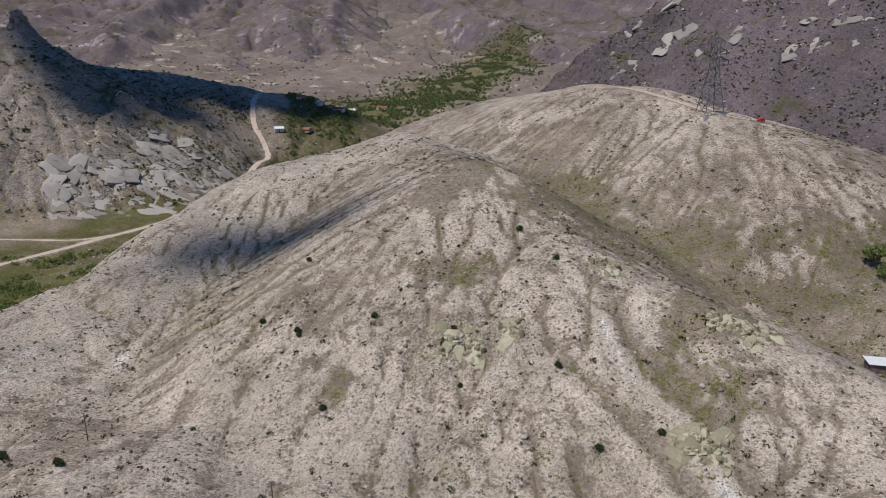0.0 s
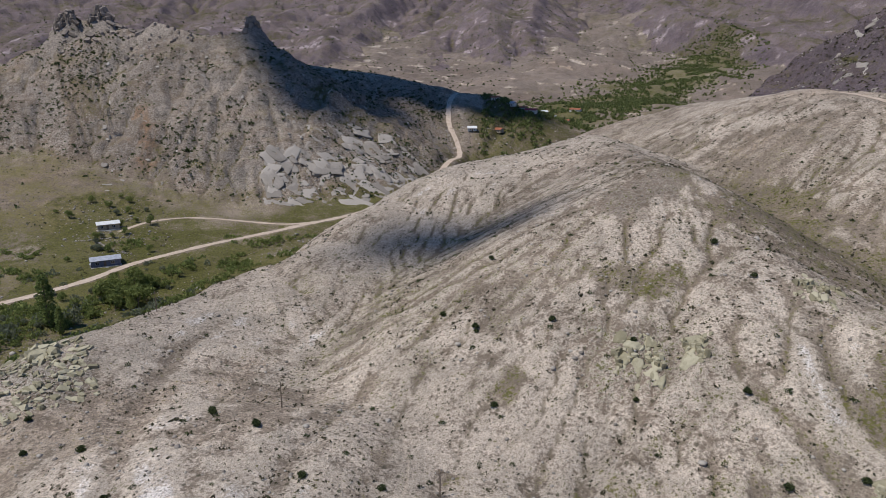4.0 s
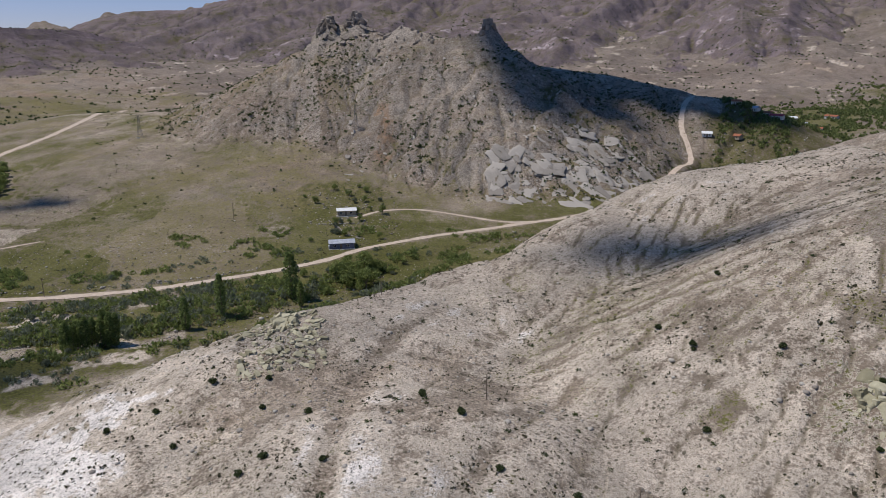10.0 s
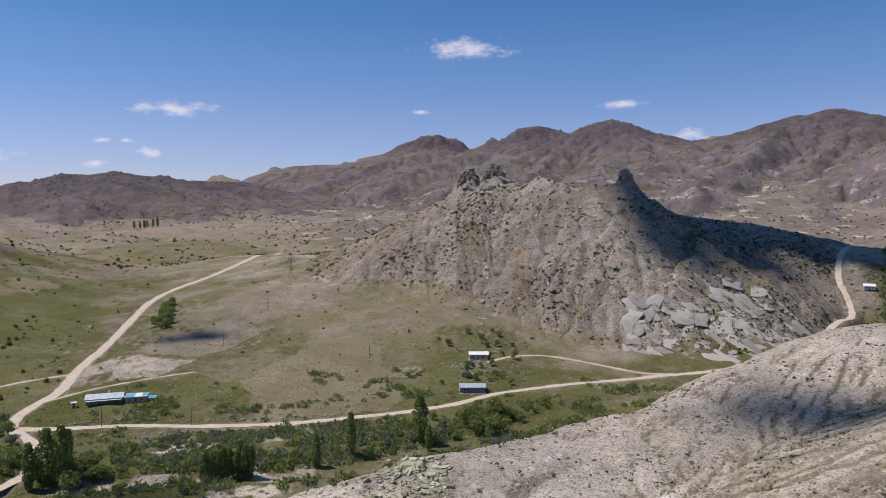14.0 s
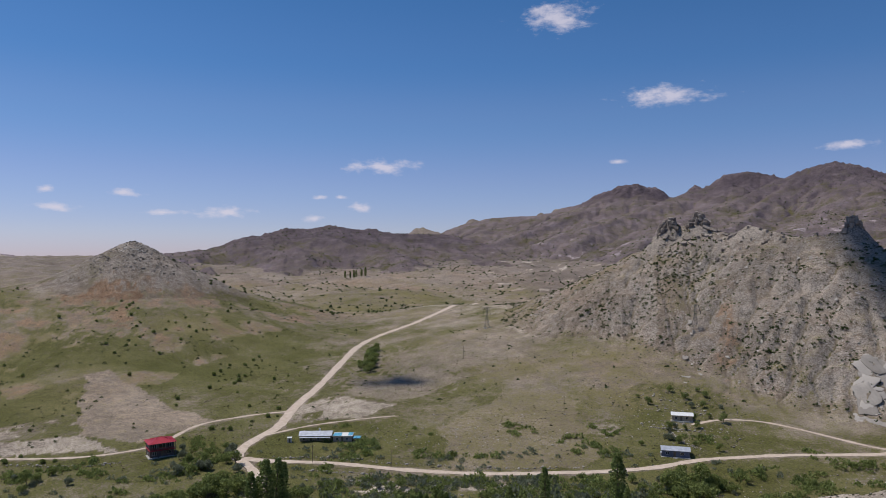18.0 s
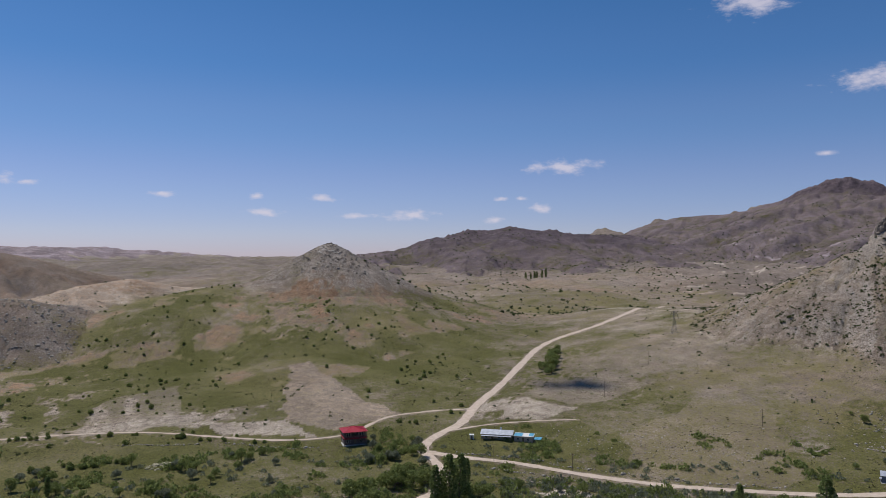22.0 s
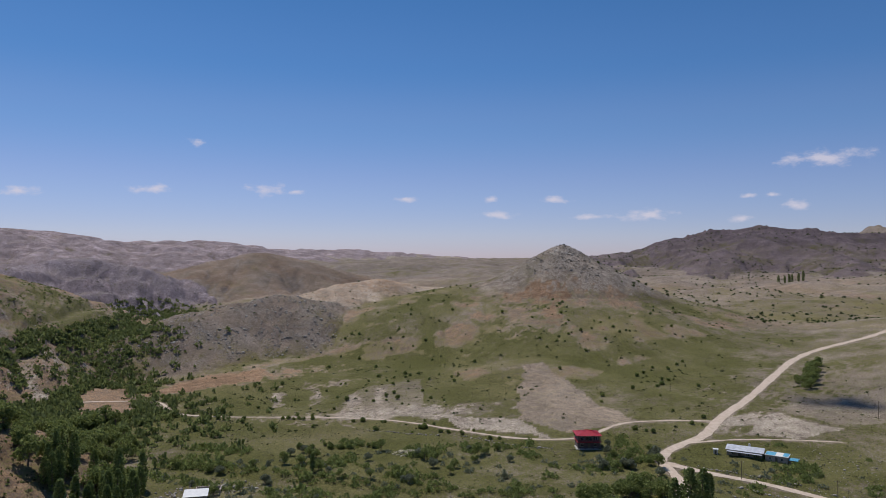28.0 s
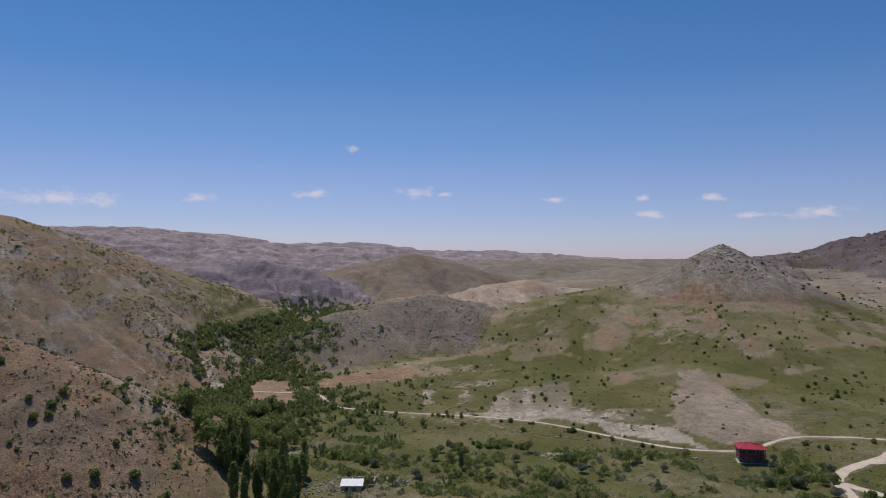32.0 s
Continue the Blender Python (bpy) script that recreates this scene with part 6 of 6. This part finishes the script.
# two-storey house with the red roof
red = house_at("red_roofed_house", 78.2, 322, 12, "two-storey house with walls dark in shade and a bright red hipped roof", sink=0.3)
part("foundation", boxed(-5.6, 5.6, -5.2, 4.6, -1.2, 0.35), CONCRETE, red)
walls(red, 9.6, 7.6, 2.8, {"front": [(-3.8, -2.2, 0.9, 2.2), (-0.5, 0.5, 0.0, 2.1), (1.8, 3.6, 0.9, 2.2)], "left": [(-1.5, 0.3, 0.9, 2.2)], "right": [(-1, 0.8, 0.9, 2.2)]}, DARK_WALL, 0.35)
part("floor_slab", boxed(-5.2, 5.2, -5.2, 4.0, 3.15, 3.38), RED_ROOF, red, "red-edged balcony slab")
walls(red, 9.6, 7.6, 2.8, {"front": [(-3.8, -2.2, 0.5, 2.2), (-1.4, 1.4, 0.4, 2.3), (2.0, 3.8, 0.5, 2.2)], "left": [(-2.5, -0.5, 0.7, 2.2), (0.6, 2.4, 0.7, 2.2)], "right": [(-1, 0.8, 0.7, 2.2)]}, DARK_WALL, 3.38)
for px in (-5.0, -1.7, 1.7, 5.0):
    part("balcony_post", boxed(px - 0.12, px + 0.12, -5.1, -4.86, 0.35, 6.2), DARK_WALL, red)
for pz in (3.75, 4.1, 4.35):
    part("balcony_rail", boxed(-5.0, 5.0, -5.06, -4.98, pz, pz + 0.06), RED_ROOF, red)
hip(red, 10.2, 9.0, 6.2, 1.5, RED_ROOF)

# long farmhouse with sheet-metal roof, and the tarpaulin-roofed annexe beside it
barn = house_at("long_farmhouse", 66.5, 324, -8, "long low farmhouse with a grey sheet-metal roof")
walls(barn, 14, 7, 2.7, {"front": [(-5.5, -4.3, 0.9, 1.9), (-2.5, -1.5, 0.0, 2.0), (0.6, 1.8, 0.9, 1.9), (3.6, 4.8, 0.9, 1.9)]}, ADOBE)
gable_ends(barn, 14, 7, 2.7, 1.2, ADOBE)
gable(barn, 14, 7, 2.7, 1.2, ZINC)
part("porch_roof", boxed(-6.8, 6.8, -5.6, -3.95, 2.1, 2.2), ZINC, barn)
for px in (-6.5, -3, 0.4, 3.6, 6.5):
    part("porch_post", stick((px, -5.4, -0.8), (px, -5.4, 2.1), 0.08), TIMBER, barn)
part("chimney", boxed(1.0, 1.7, 0.6, 1.3, 3.4, 4.9), WHITEWASH, barn, "white water tank and chimney")
annexe = house_at("brick_annexe", 64.35, 321.5, -8, "low brick annexe with a roof patched in blue tarpaulin")
walls(annexe, 8.5, 6, 2.5, {"front": [(-3, -2, 0.9, 1.8), (-0.6, 0.4, 0.0, 2.0), (1.6, 2.6, 0.9, 1.8)]}, BRICKWORK)
part("roof", boxed(-4.5, 4.5, -3.3, 3.3, 2.5, 2.68, bevel=0.04), WHITEWASH, annexe)
part("tarpaulin", boxed(-4.3, -0.6, -3.0, 2.6, 2.685, 2.73), BLUE_TARP, annexe, "bright blue tarpaulin")
part("tarpaulin", boxed(2.2, 4.3, -2.4, 3.1, 2.685, 2.74), BLUE_TARP, annexe, "bright blue tarpaulin")
lean = house_at("lean_to_shed", 63.25, 319, -8, "small lean-to shed under blue tarpaulin")
walls(lean, 3.0, 4, 1.8, {"front": [(-0.5, 0.4, 0.0, 1.6)]}, TIMBER)
part("roof", boxed(-1.7, 1.7, -2.2, 2.2, 1.8, 1.9), BLUE_TARP, lean)
hut = house_at("outhouse", 68.6, 322, 0, "tiny whitewashed outhouse with a flat roof", "outhouse")
walls(hut, 1.8, 1.8, 2.1, {"front": [(-0.4, 0.4, 0.0, 1.8)]}, WHITEWASH)
part("roof", boxed(-1.1, 1.1, -1.1, 1.1, 2.1, 2.22), WHITE_SHEET, hut)

# two cottages by the road under the rocky hill
for b, d, w, dep, roof, wall, lab in ((38.0, 311, 11, 6.5, ZINC, SHADED_WALL, "cottage with blue-shaded walls and a pale metal roof beside the road"),
                                      (37.5, 359, 9.5, 5.5, WHITE_SHEET, ADOBE, "small cottage with a whitish sheet roof on the green slope")):
    cot = house_at("cottage", b, d, 3, lab, group="cottages by the road")
    walls(cot, w, dep, 2.7, {"front": [(-w * 0.36, -w * 0.24, 0.9, 2.0), (-0.9, 0.1, 0.0, 2.1), (w * 0.16, w * 0.3, 0.9, 2.0)], "left": [(-0.8, 0.6, 0.9, 2.0)]}, wall, 0.1)
    part("foundation", boxed(-w / 2 - 0.3, w / 2 + 0.3, -dep / 2 - 0.9, dep / 2 + 0.3, -1.2, 0.098), CONCRETE, cot)
    gable_ends(cot, w, dep, 2.8, 0.9, wall)
    gable(cot, w, dep, 2.8, 0.9, roof)
    part("step", boxed(-1.4, 0.6, -dep / 2 - 1.6, -dep / 2 - 0.9, -0.6, -0.05), CONCRETE, cot)
porch = house_at("tool_shed", 38.95, 309, 0, "small white tool shed beside the cottage", "shed")
walls(porch, 1.6, 1.8, 1.5, {"front": [(-0.4, 0.4, 0.0, 1.3)]}, WHITEWASH)
part("roof", boxed(-1.0, 1.0, -1.1, 1.1, 1.5, 1.6), ZINC, porch)

# hut with the white roof among ruined walls
white = house_at("white_roofed_hut", 109.1, 264, -6, "stone hut with a white sheet roof in the meadow", "hut")
walls(white, 7.5, 5.5, 2.2, {"front": [(-2.2, -1.2, 0.0, 1.9), (0.6, 1.6, 0.8, 1.6)]}, BRICKWORK)
ribbed_slope(white, ((-4.2, -3.2, 2.1), (4.2, -3.2, 2.1), (4.2, 3.1, 2.9), (-4.2, 3.1, 2.9)), WHITE_SHEET, ribs=9)
ruin = house_at("ruined_wall", 108.2, 272, -6, "roofless ruined stone walls behind the hut", "ruin")
walls(ruin, 9, 5, 1.7, {"front": [(-1.0, 0.4, 0.0, 1.69)]}, BRICKWORK)

# far village
VILLAGE = ((6.9, 585, 8, 6, TILE_ROOF, 2.8), (9.0, 568, 7, 6, WHITE_SHEET, 2.6), (4.3, 640, 10, 7, RED_ROOF, 3.2), (3.4, 668, 9, 6, WHITE_SHEET, 2.8), (5.2, 655, 12, 7, TILE_ROOF, 2.8), (5.9, 640, 8, 6, ZINC, 3),
           (2.6, 700, 9, 7, ZINC, 3), (1.7, 745, 12, 7, TILE_ROOF, 3), (6.4, 690, 9, 6, BLUE_TARP, 2.6), (4.6, 720, 11, 7, TILE_ROOF, 3), (0.8, 830, 12, 8, TILE_ROOF, 3), (7.2, 640, 8, 6, TILE_ROOF, 2.6))
for k, (b, d, w, dep, roof, h) in enumerate(VILLAGE):
    tone = "red tiled" if roof is TILE_ROOF else "bright red" if roof is RED_ROOF else "white" if roof is WHITE_SHEET else "blue" if roof is BLUE_TARP else "grey metal"
    vil = house_at("village_house", b, d, (k * 37) % 60 - 30, f"plain village house with a {tone} roof among trees", group="village houses", sink=0.6)
    walls(vil, w, dep, h, {"front": [(-w * 0.3, -w * 0.16, 0.9, 2.0), (-0.5, 0.5, 0.0, 2.1), (w * 0.18, w * 0.32, 0.9, 2.0)]}, WHITEWASH if k % 3 else ADOBE)
    gable_ends(vil, w, dep, h, 1.3, ADOBE)
    gable(vil, w, dep, h, 1.3, roof)

shed = house_at("stone_shed", -38.2, 172, 20, "small shed with a white roof on the dry slope", "shed")
walls(shed, 5, 4, 2.2, {"front": [(-0.6, 0.5, 0.0, 1.9)]}, DARK_WALL)
part("roof", boxed(-2.9, 2.9, -2.4, 2.4, 2.2, 2.32), WHITE_SHEET, shed)

# ---- pylons, poles and the car ----
STEEL = plain_material("galvanised_steel", (0.09, 0.09, 0.094), (0.17, 0.17, 0.175), 2, 0.6, 0.4, bump=0)
WIRE = plain_material("dark_cable", (0.03, 0.03, 0.032), (0.06, 0.06, 0.062), 2, 0.6, 0.3, bump=0)
RUBBER = plain_material("black_rubber", (0.015, 0.015, 0.015), (0.035, 0.035, 0.035), 9, 0.8, bump=0)
CAR_RED = plain_material("red_car_paint", (0.38, 0.02, 0.02), (0.50, 0.035, 0.03), 2, 0.3, spec=0.5, bump=0)


def lattice_tower(b, d, height, base, thick, label, turn=0.0):
    tower = house_at("power_pylon", b, d, turn, label, "pylon", "power line pylons", 0.3)
    waist, top = height * 0.62, base * 0.16

    def half(z):
        return base / 2 + (top - base / 2) * min(z / waist, 1.0)

    levels = [0, height * 0.14, height * 0.27, height * 0.39, height * 0.5, waist, height * 0.72, height * 0.82, height * 0.92, height]
    for sx, sy in ((-1, -1), (1, -1), (1, 1), (-1, 1)):
        bm = bmesh.new()
        rings = [[bm.verts.new((sx * half(z) + u * thick, sy * half(z) + v * thick, z)) for u, v in ((1, 0), (0, 1), (-1, 0), (0, -1))] for z in levels]
        for low, high in zip(rings[:-1], rings[1:]):
            for k in range(4):
                bm.faces.new((low[k], low[(k + 1) % 4], high[(k + 1) % 4], high[k]))
        bm.faces.new(rings[-1])
        part("leg", bm, STEEL, tower)
        part("footing", boxed(sx * base / 2 - 0.5, sx * base / 2 + 0.5, sy * base / 2 - 0.5, sy * base / 2 + 0.5, -1.5, 0.4), CONCRETE, tower)
    for z0, z1 in zip(levels[:-1], levels[1:]):
        bm = bmesh.new()
        a, c = half(z0), half(z1)
        for k in range(4):
            u, v = ((-1, -1), (1, -1), (1, 1), (-1, 1))[k], ((1, -1), (1, 1), (-1, 1), (-1, -1))[k]
            bar(bm, (u[0] * a, u[1] * a, z0), (v[0] * c, v[1] * c, z1), thick * 0.55, None, 3)
            bar(bm, (v[0] * a, v[1] * a, z0), (u[0] * c, u[1] * c, z1), thick * 0.55, None, 3)
            bar(bm, (u[0] * c, u[1] * c, z1), (v[0] * c, v[1] * c, z1), thick * 0.55, None, 3)
        part("bracing", bm, STEEL, tower)
    for z, reach in ((height * 0.70, height * 0.2), (height * 0.82, height * 0.16), (height * 0.94, height * 0.12)):
        for s in (-1, 1):
            bm = bmesh.new()
            for q in (-top, top):
                bar(bm, (s * top, q, z), (s * reach, 0, z + 0.5), thick * 0.7, None, 3)
                bar(bm, (s * top, q, z + 1.6), (s * reach, 0, z + 0.5), thick * 0.6, None, 3)
            arm = part("cross_arm", bm, STEEL, tower)
            part("insulator", stick((s * reach, 0, z + 0.5), (s * reach, 0, z - 1.1), 0.12, 0.12, 6), WIRE, arm)
    return tower


lattice_tower(-24.6, 284, 27.5, 7.5, 0.17, "tall dark steel lattice pylon on the dry ridge", 30)
lattice_tower(52.7, 552, 16, 3.5, 0.07, "steel lattice pylon on the grassy slope", 20)
lattice_tower(36.5, 476, 17, 3.5, 0.07, "steel lattice pylon at the foot of the rocky hill", 20)


def utility_pole(b, d, height, label="thin wooden power pole on the hillside", turn=20):
    pole = house_at("utility_pole", b, d, turn, label, "pole", "wooden power poles", 0.2)
    part("post", stick((0, 0, -0.8), (0, 0, height), 0.13, 0.09, 7), TIMBER, pole)
    arm = part("cross_arm", boxed(-0.9, 0.9, -0.05, 0.05, height - 0.7, height - 0.58), TIMBER, pole)
    for px in (-0.8, 0, 0.8):
        part("insulator", stick((px, 0, height - 0.58), (px, 0, height - 0.33), 0.05, 0.04, 6), WHITEWASH, arm)


for b, d, h in ((25.6, 135, 5.8), (11.6, 104, 5.5), (34.8, 195, 6.0), (58.0, 402, 9.0), (54.6, 470, 9.0), (46.5, 360, 8.5), (60.5, 283, 7.5), (66.8, 293, 7.5)):
    utility_pole(b, d, h)

car = house_at("parked_car", -28.2, 283, 70, "small red car parked on the ridge track", "car", sink=-0.05)
bm = bmesh.new()
block(bm, -2.0, 2.0, -0.82, 0.82, 0.35, 0.95, bevel=0.12)
part("body", bm, CAR_RED, car)
bm = bmesh.new()
block(bm, -1.2, 1.1, -0.72, 0.72, 0.951, 1.45, bevel=0.2)
part("cabin", bm, CAR_RED, car)
part("windscreen", boxed(1.105, 1.13, -0.6, 0.6, 1.0, 1.35), PANE, car)
for sx in (-1.25, 1.25):
    for sy in (-0.8, 0.8):
        wheel = part("wheel", stick((sx, sy - 0.1, 0.32), (sx, sy + 0.1, 0.32), 0.32, 0.32, 14), RUBBER, car)
        part("rim", stick((sx, sy - 0.12, 0.32), (sx, sy + 0.12, 0.32), 0.18, 0.18, 10), ZINC, wheel)

# ---- dry-stone walls and stone heaps ----
def stone_row(name, knots, spread, per_metre, size, label):
    line = spline(knots, 1.0)
    n = int(len(line) * per_metre)
    p = line[RNG.randint(len(line), size=n)] + RNG.normal(size=(n, 2)) * spread
    x, y = keep(p[:, 0], p[:, 1], np.ones(n, bool))
    ob = strew(name, STONES, x, y, RNG.gamma(3, size / 3, len(x)), STONE, label, "stones", sink=-0.25)
    return ob


for knots in ([(70, 303), (65, 297), (60, 287), (55, 283), (50, 282), (45, 287)], [(67, 284), (63, 277), (59, 271)], [(68, 275), (63, 268), (58, 262), (55, 258)], [(62, 262), (58, 254), (55, 251)],
              [(88, 338), (84, 322), (81, 318)], [(96, 352), (90, 340)], [(36, 318), (38, 335), (39, 350)], [(35, 340), (37, 345), (40, 344)]):
    stone_row("dry_stone_wall", knots, 0.5, 2.2, 0.34, "tumbled dry-stone wall of pale stones between meadows")
stone_row("field_stones", [(62, 330), (58, 322), (54, 318), (50, 322), (46, 330)], 14, 9, 0.22, "loose stones scattered over the stubble field")
stone_row("slope_stones", [(35, 335), (37, 350), (39, 372), (36, 388)], 12, 8, 0.3, "pale stones scattered over the green slope")
stone_row("meadow_stones", [(108, 280), (106, 275), (111, 268), (112, 262)], 5, 14, 0.32, "tumbled stones around the ruined walls")
heap = house_at("stone_heap", 92.7, 309, 0, "flat heap of pale field stones in the meadow", "stone heap")
for k in range(110):
    r, a = 5.2 * math.sqrt(RNG.uniform(0, 1)), RNG.uniform(0, math.tau)
    s = RNG.uniform(0.25, 0.6)
    ob = child("stone", CHIPS[k % 6], heap, pose(math.cos(a) * r * 1.3, math.sin(a) * r, 0.1 + (1 - r / 5.2) * RNG.uniform(0.1, 1.0), RNG.uniform(-20, 20), RNG.uniform(-20, 20), RNG.uniform(0, 360)) @ Matrix.Diagonal((s, s, s, 1)))

# ---- clouds overhead, out of view, whose shadows lie on the hills ----
CLOUD = plain_material("cloud_white", (0.80, 0.80, 0.82), (0.86, 0.86, 0.87), 0.01, 1.0, bump=0)


def cloud(b, d, z, spots, height=700.0):
    """Round lobes (across, along, radius) above the place on which the cloud's shadow falls."""
    x, y = (float(v) for v in polar(b, d))
    way = SUN_WAY * (height / SUN_WAY.z)
    bm = bmesh.new()
    for u, v, r in spots:
        m = pose(u, v, RNG.uniform(-0.1, 0.2) * r) @ Matrix.Diagonal((r, r, r * 0.5, 1))
        bmesh.ops.create_icosphere(bm, subdivisions=3, radius=1, matrix=m)
    for v in bm.verts:
        v.co += Vector(noise.noise_vector(v.co / 9)) * 2
    me = bpy.data.meshes.new("cloud")
    bm.to_mesh(me)
    bm.free()
    me.materials.append(CLOUD)
    me.polygons.foreach_set("use_smooth", np.ones(len(me.polygons), bool))
    ob = new("cloud", me)
    ob.matrix_world = Matrix.Translation(Vector((x, y, z)) + way) @ pose(0, 0, 0, 0, 0, b)
    tagged(ob, "small white cumulus cloud drifting overhead", "cloud", kind="structure")


cloud(23.2, 530, 80, [(0, -44, 24), (4, -14, 30), (6, 14, 36), (34, 0, 30), (44, 24, 28)], 2600.0)
cloud(13.4, 622, 50, [(-70, 0, 36), (-30, 0, 38), (10, 2, 38), (50, 4, 36), (86, 8, 26)], 2200.0)
cloud(12.0, 214, 30, [(-26, 2, 9), (-10, 2, 12), (8, -1, 13), (24, -5, 11), (38, -10, 8)], 2600.0)
cloud(70, 210, 0, [(-16, 0, 9), (0, 3, 12), (15, 1, 10), (28, 4, 8)], 2600.0)
cloud(60.2, 425, 9, [(-15, 0, 7), (0, 3, 10), (14, 1, 8), (3, 14, 8)], 1700.0)
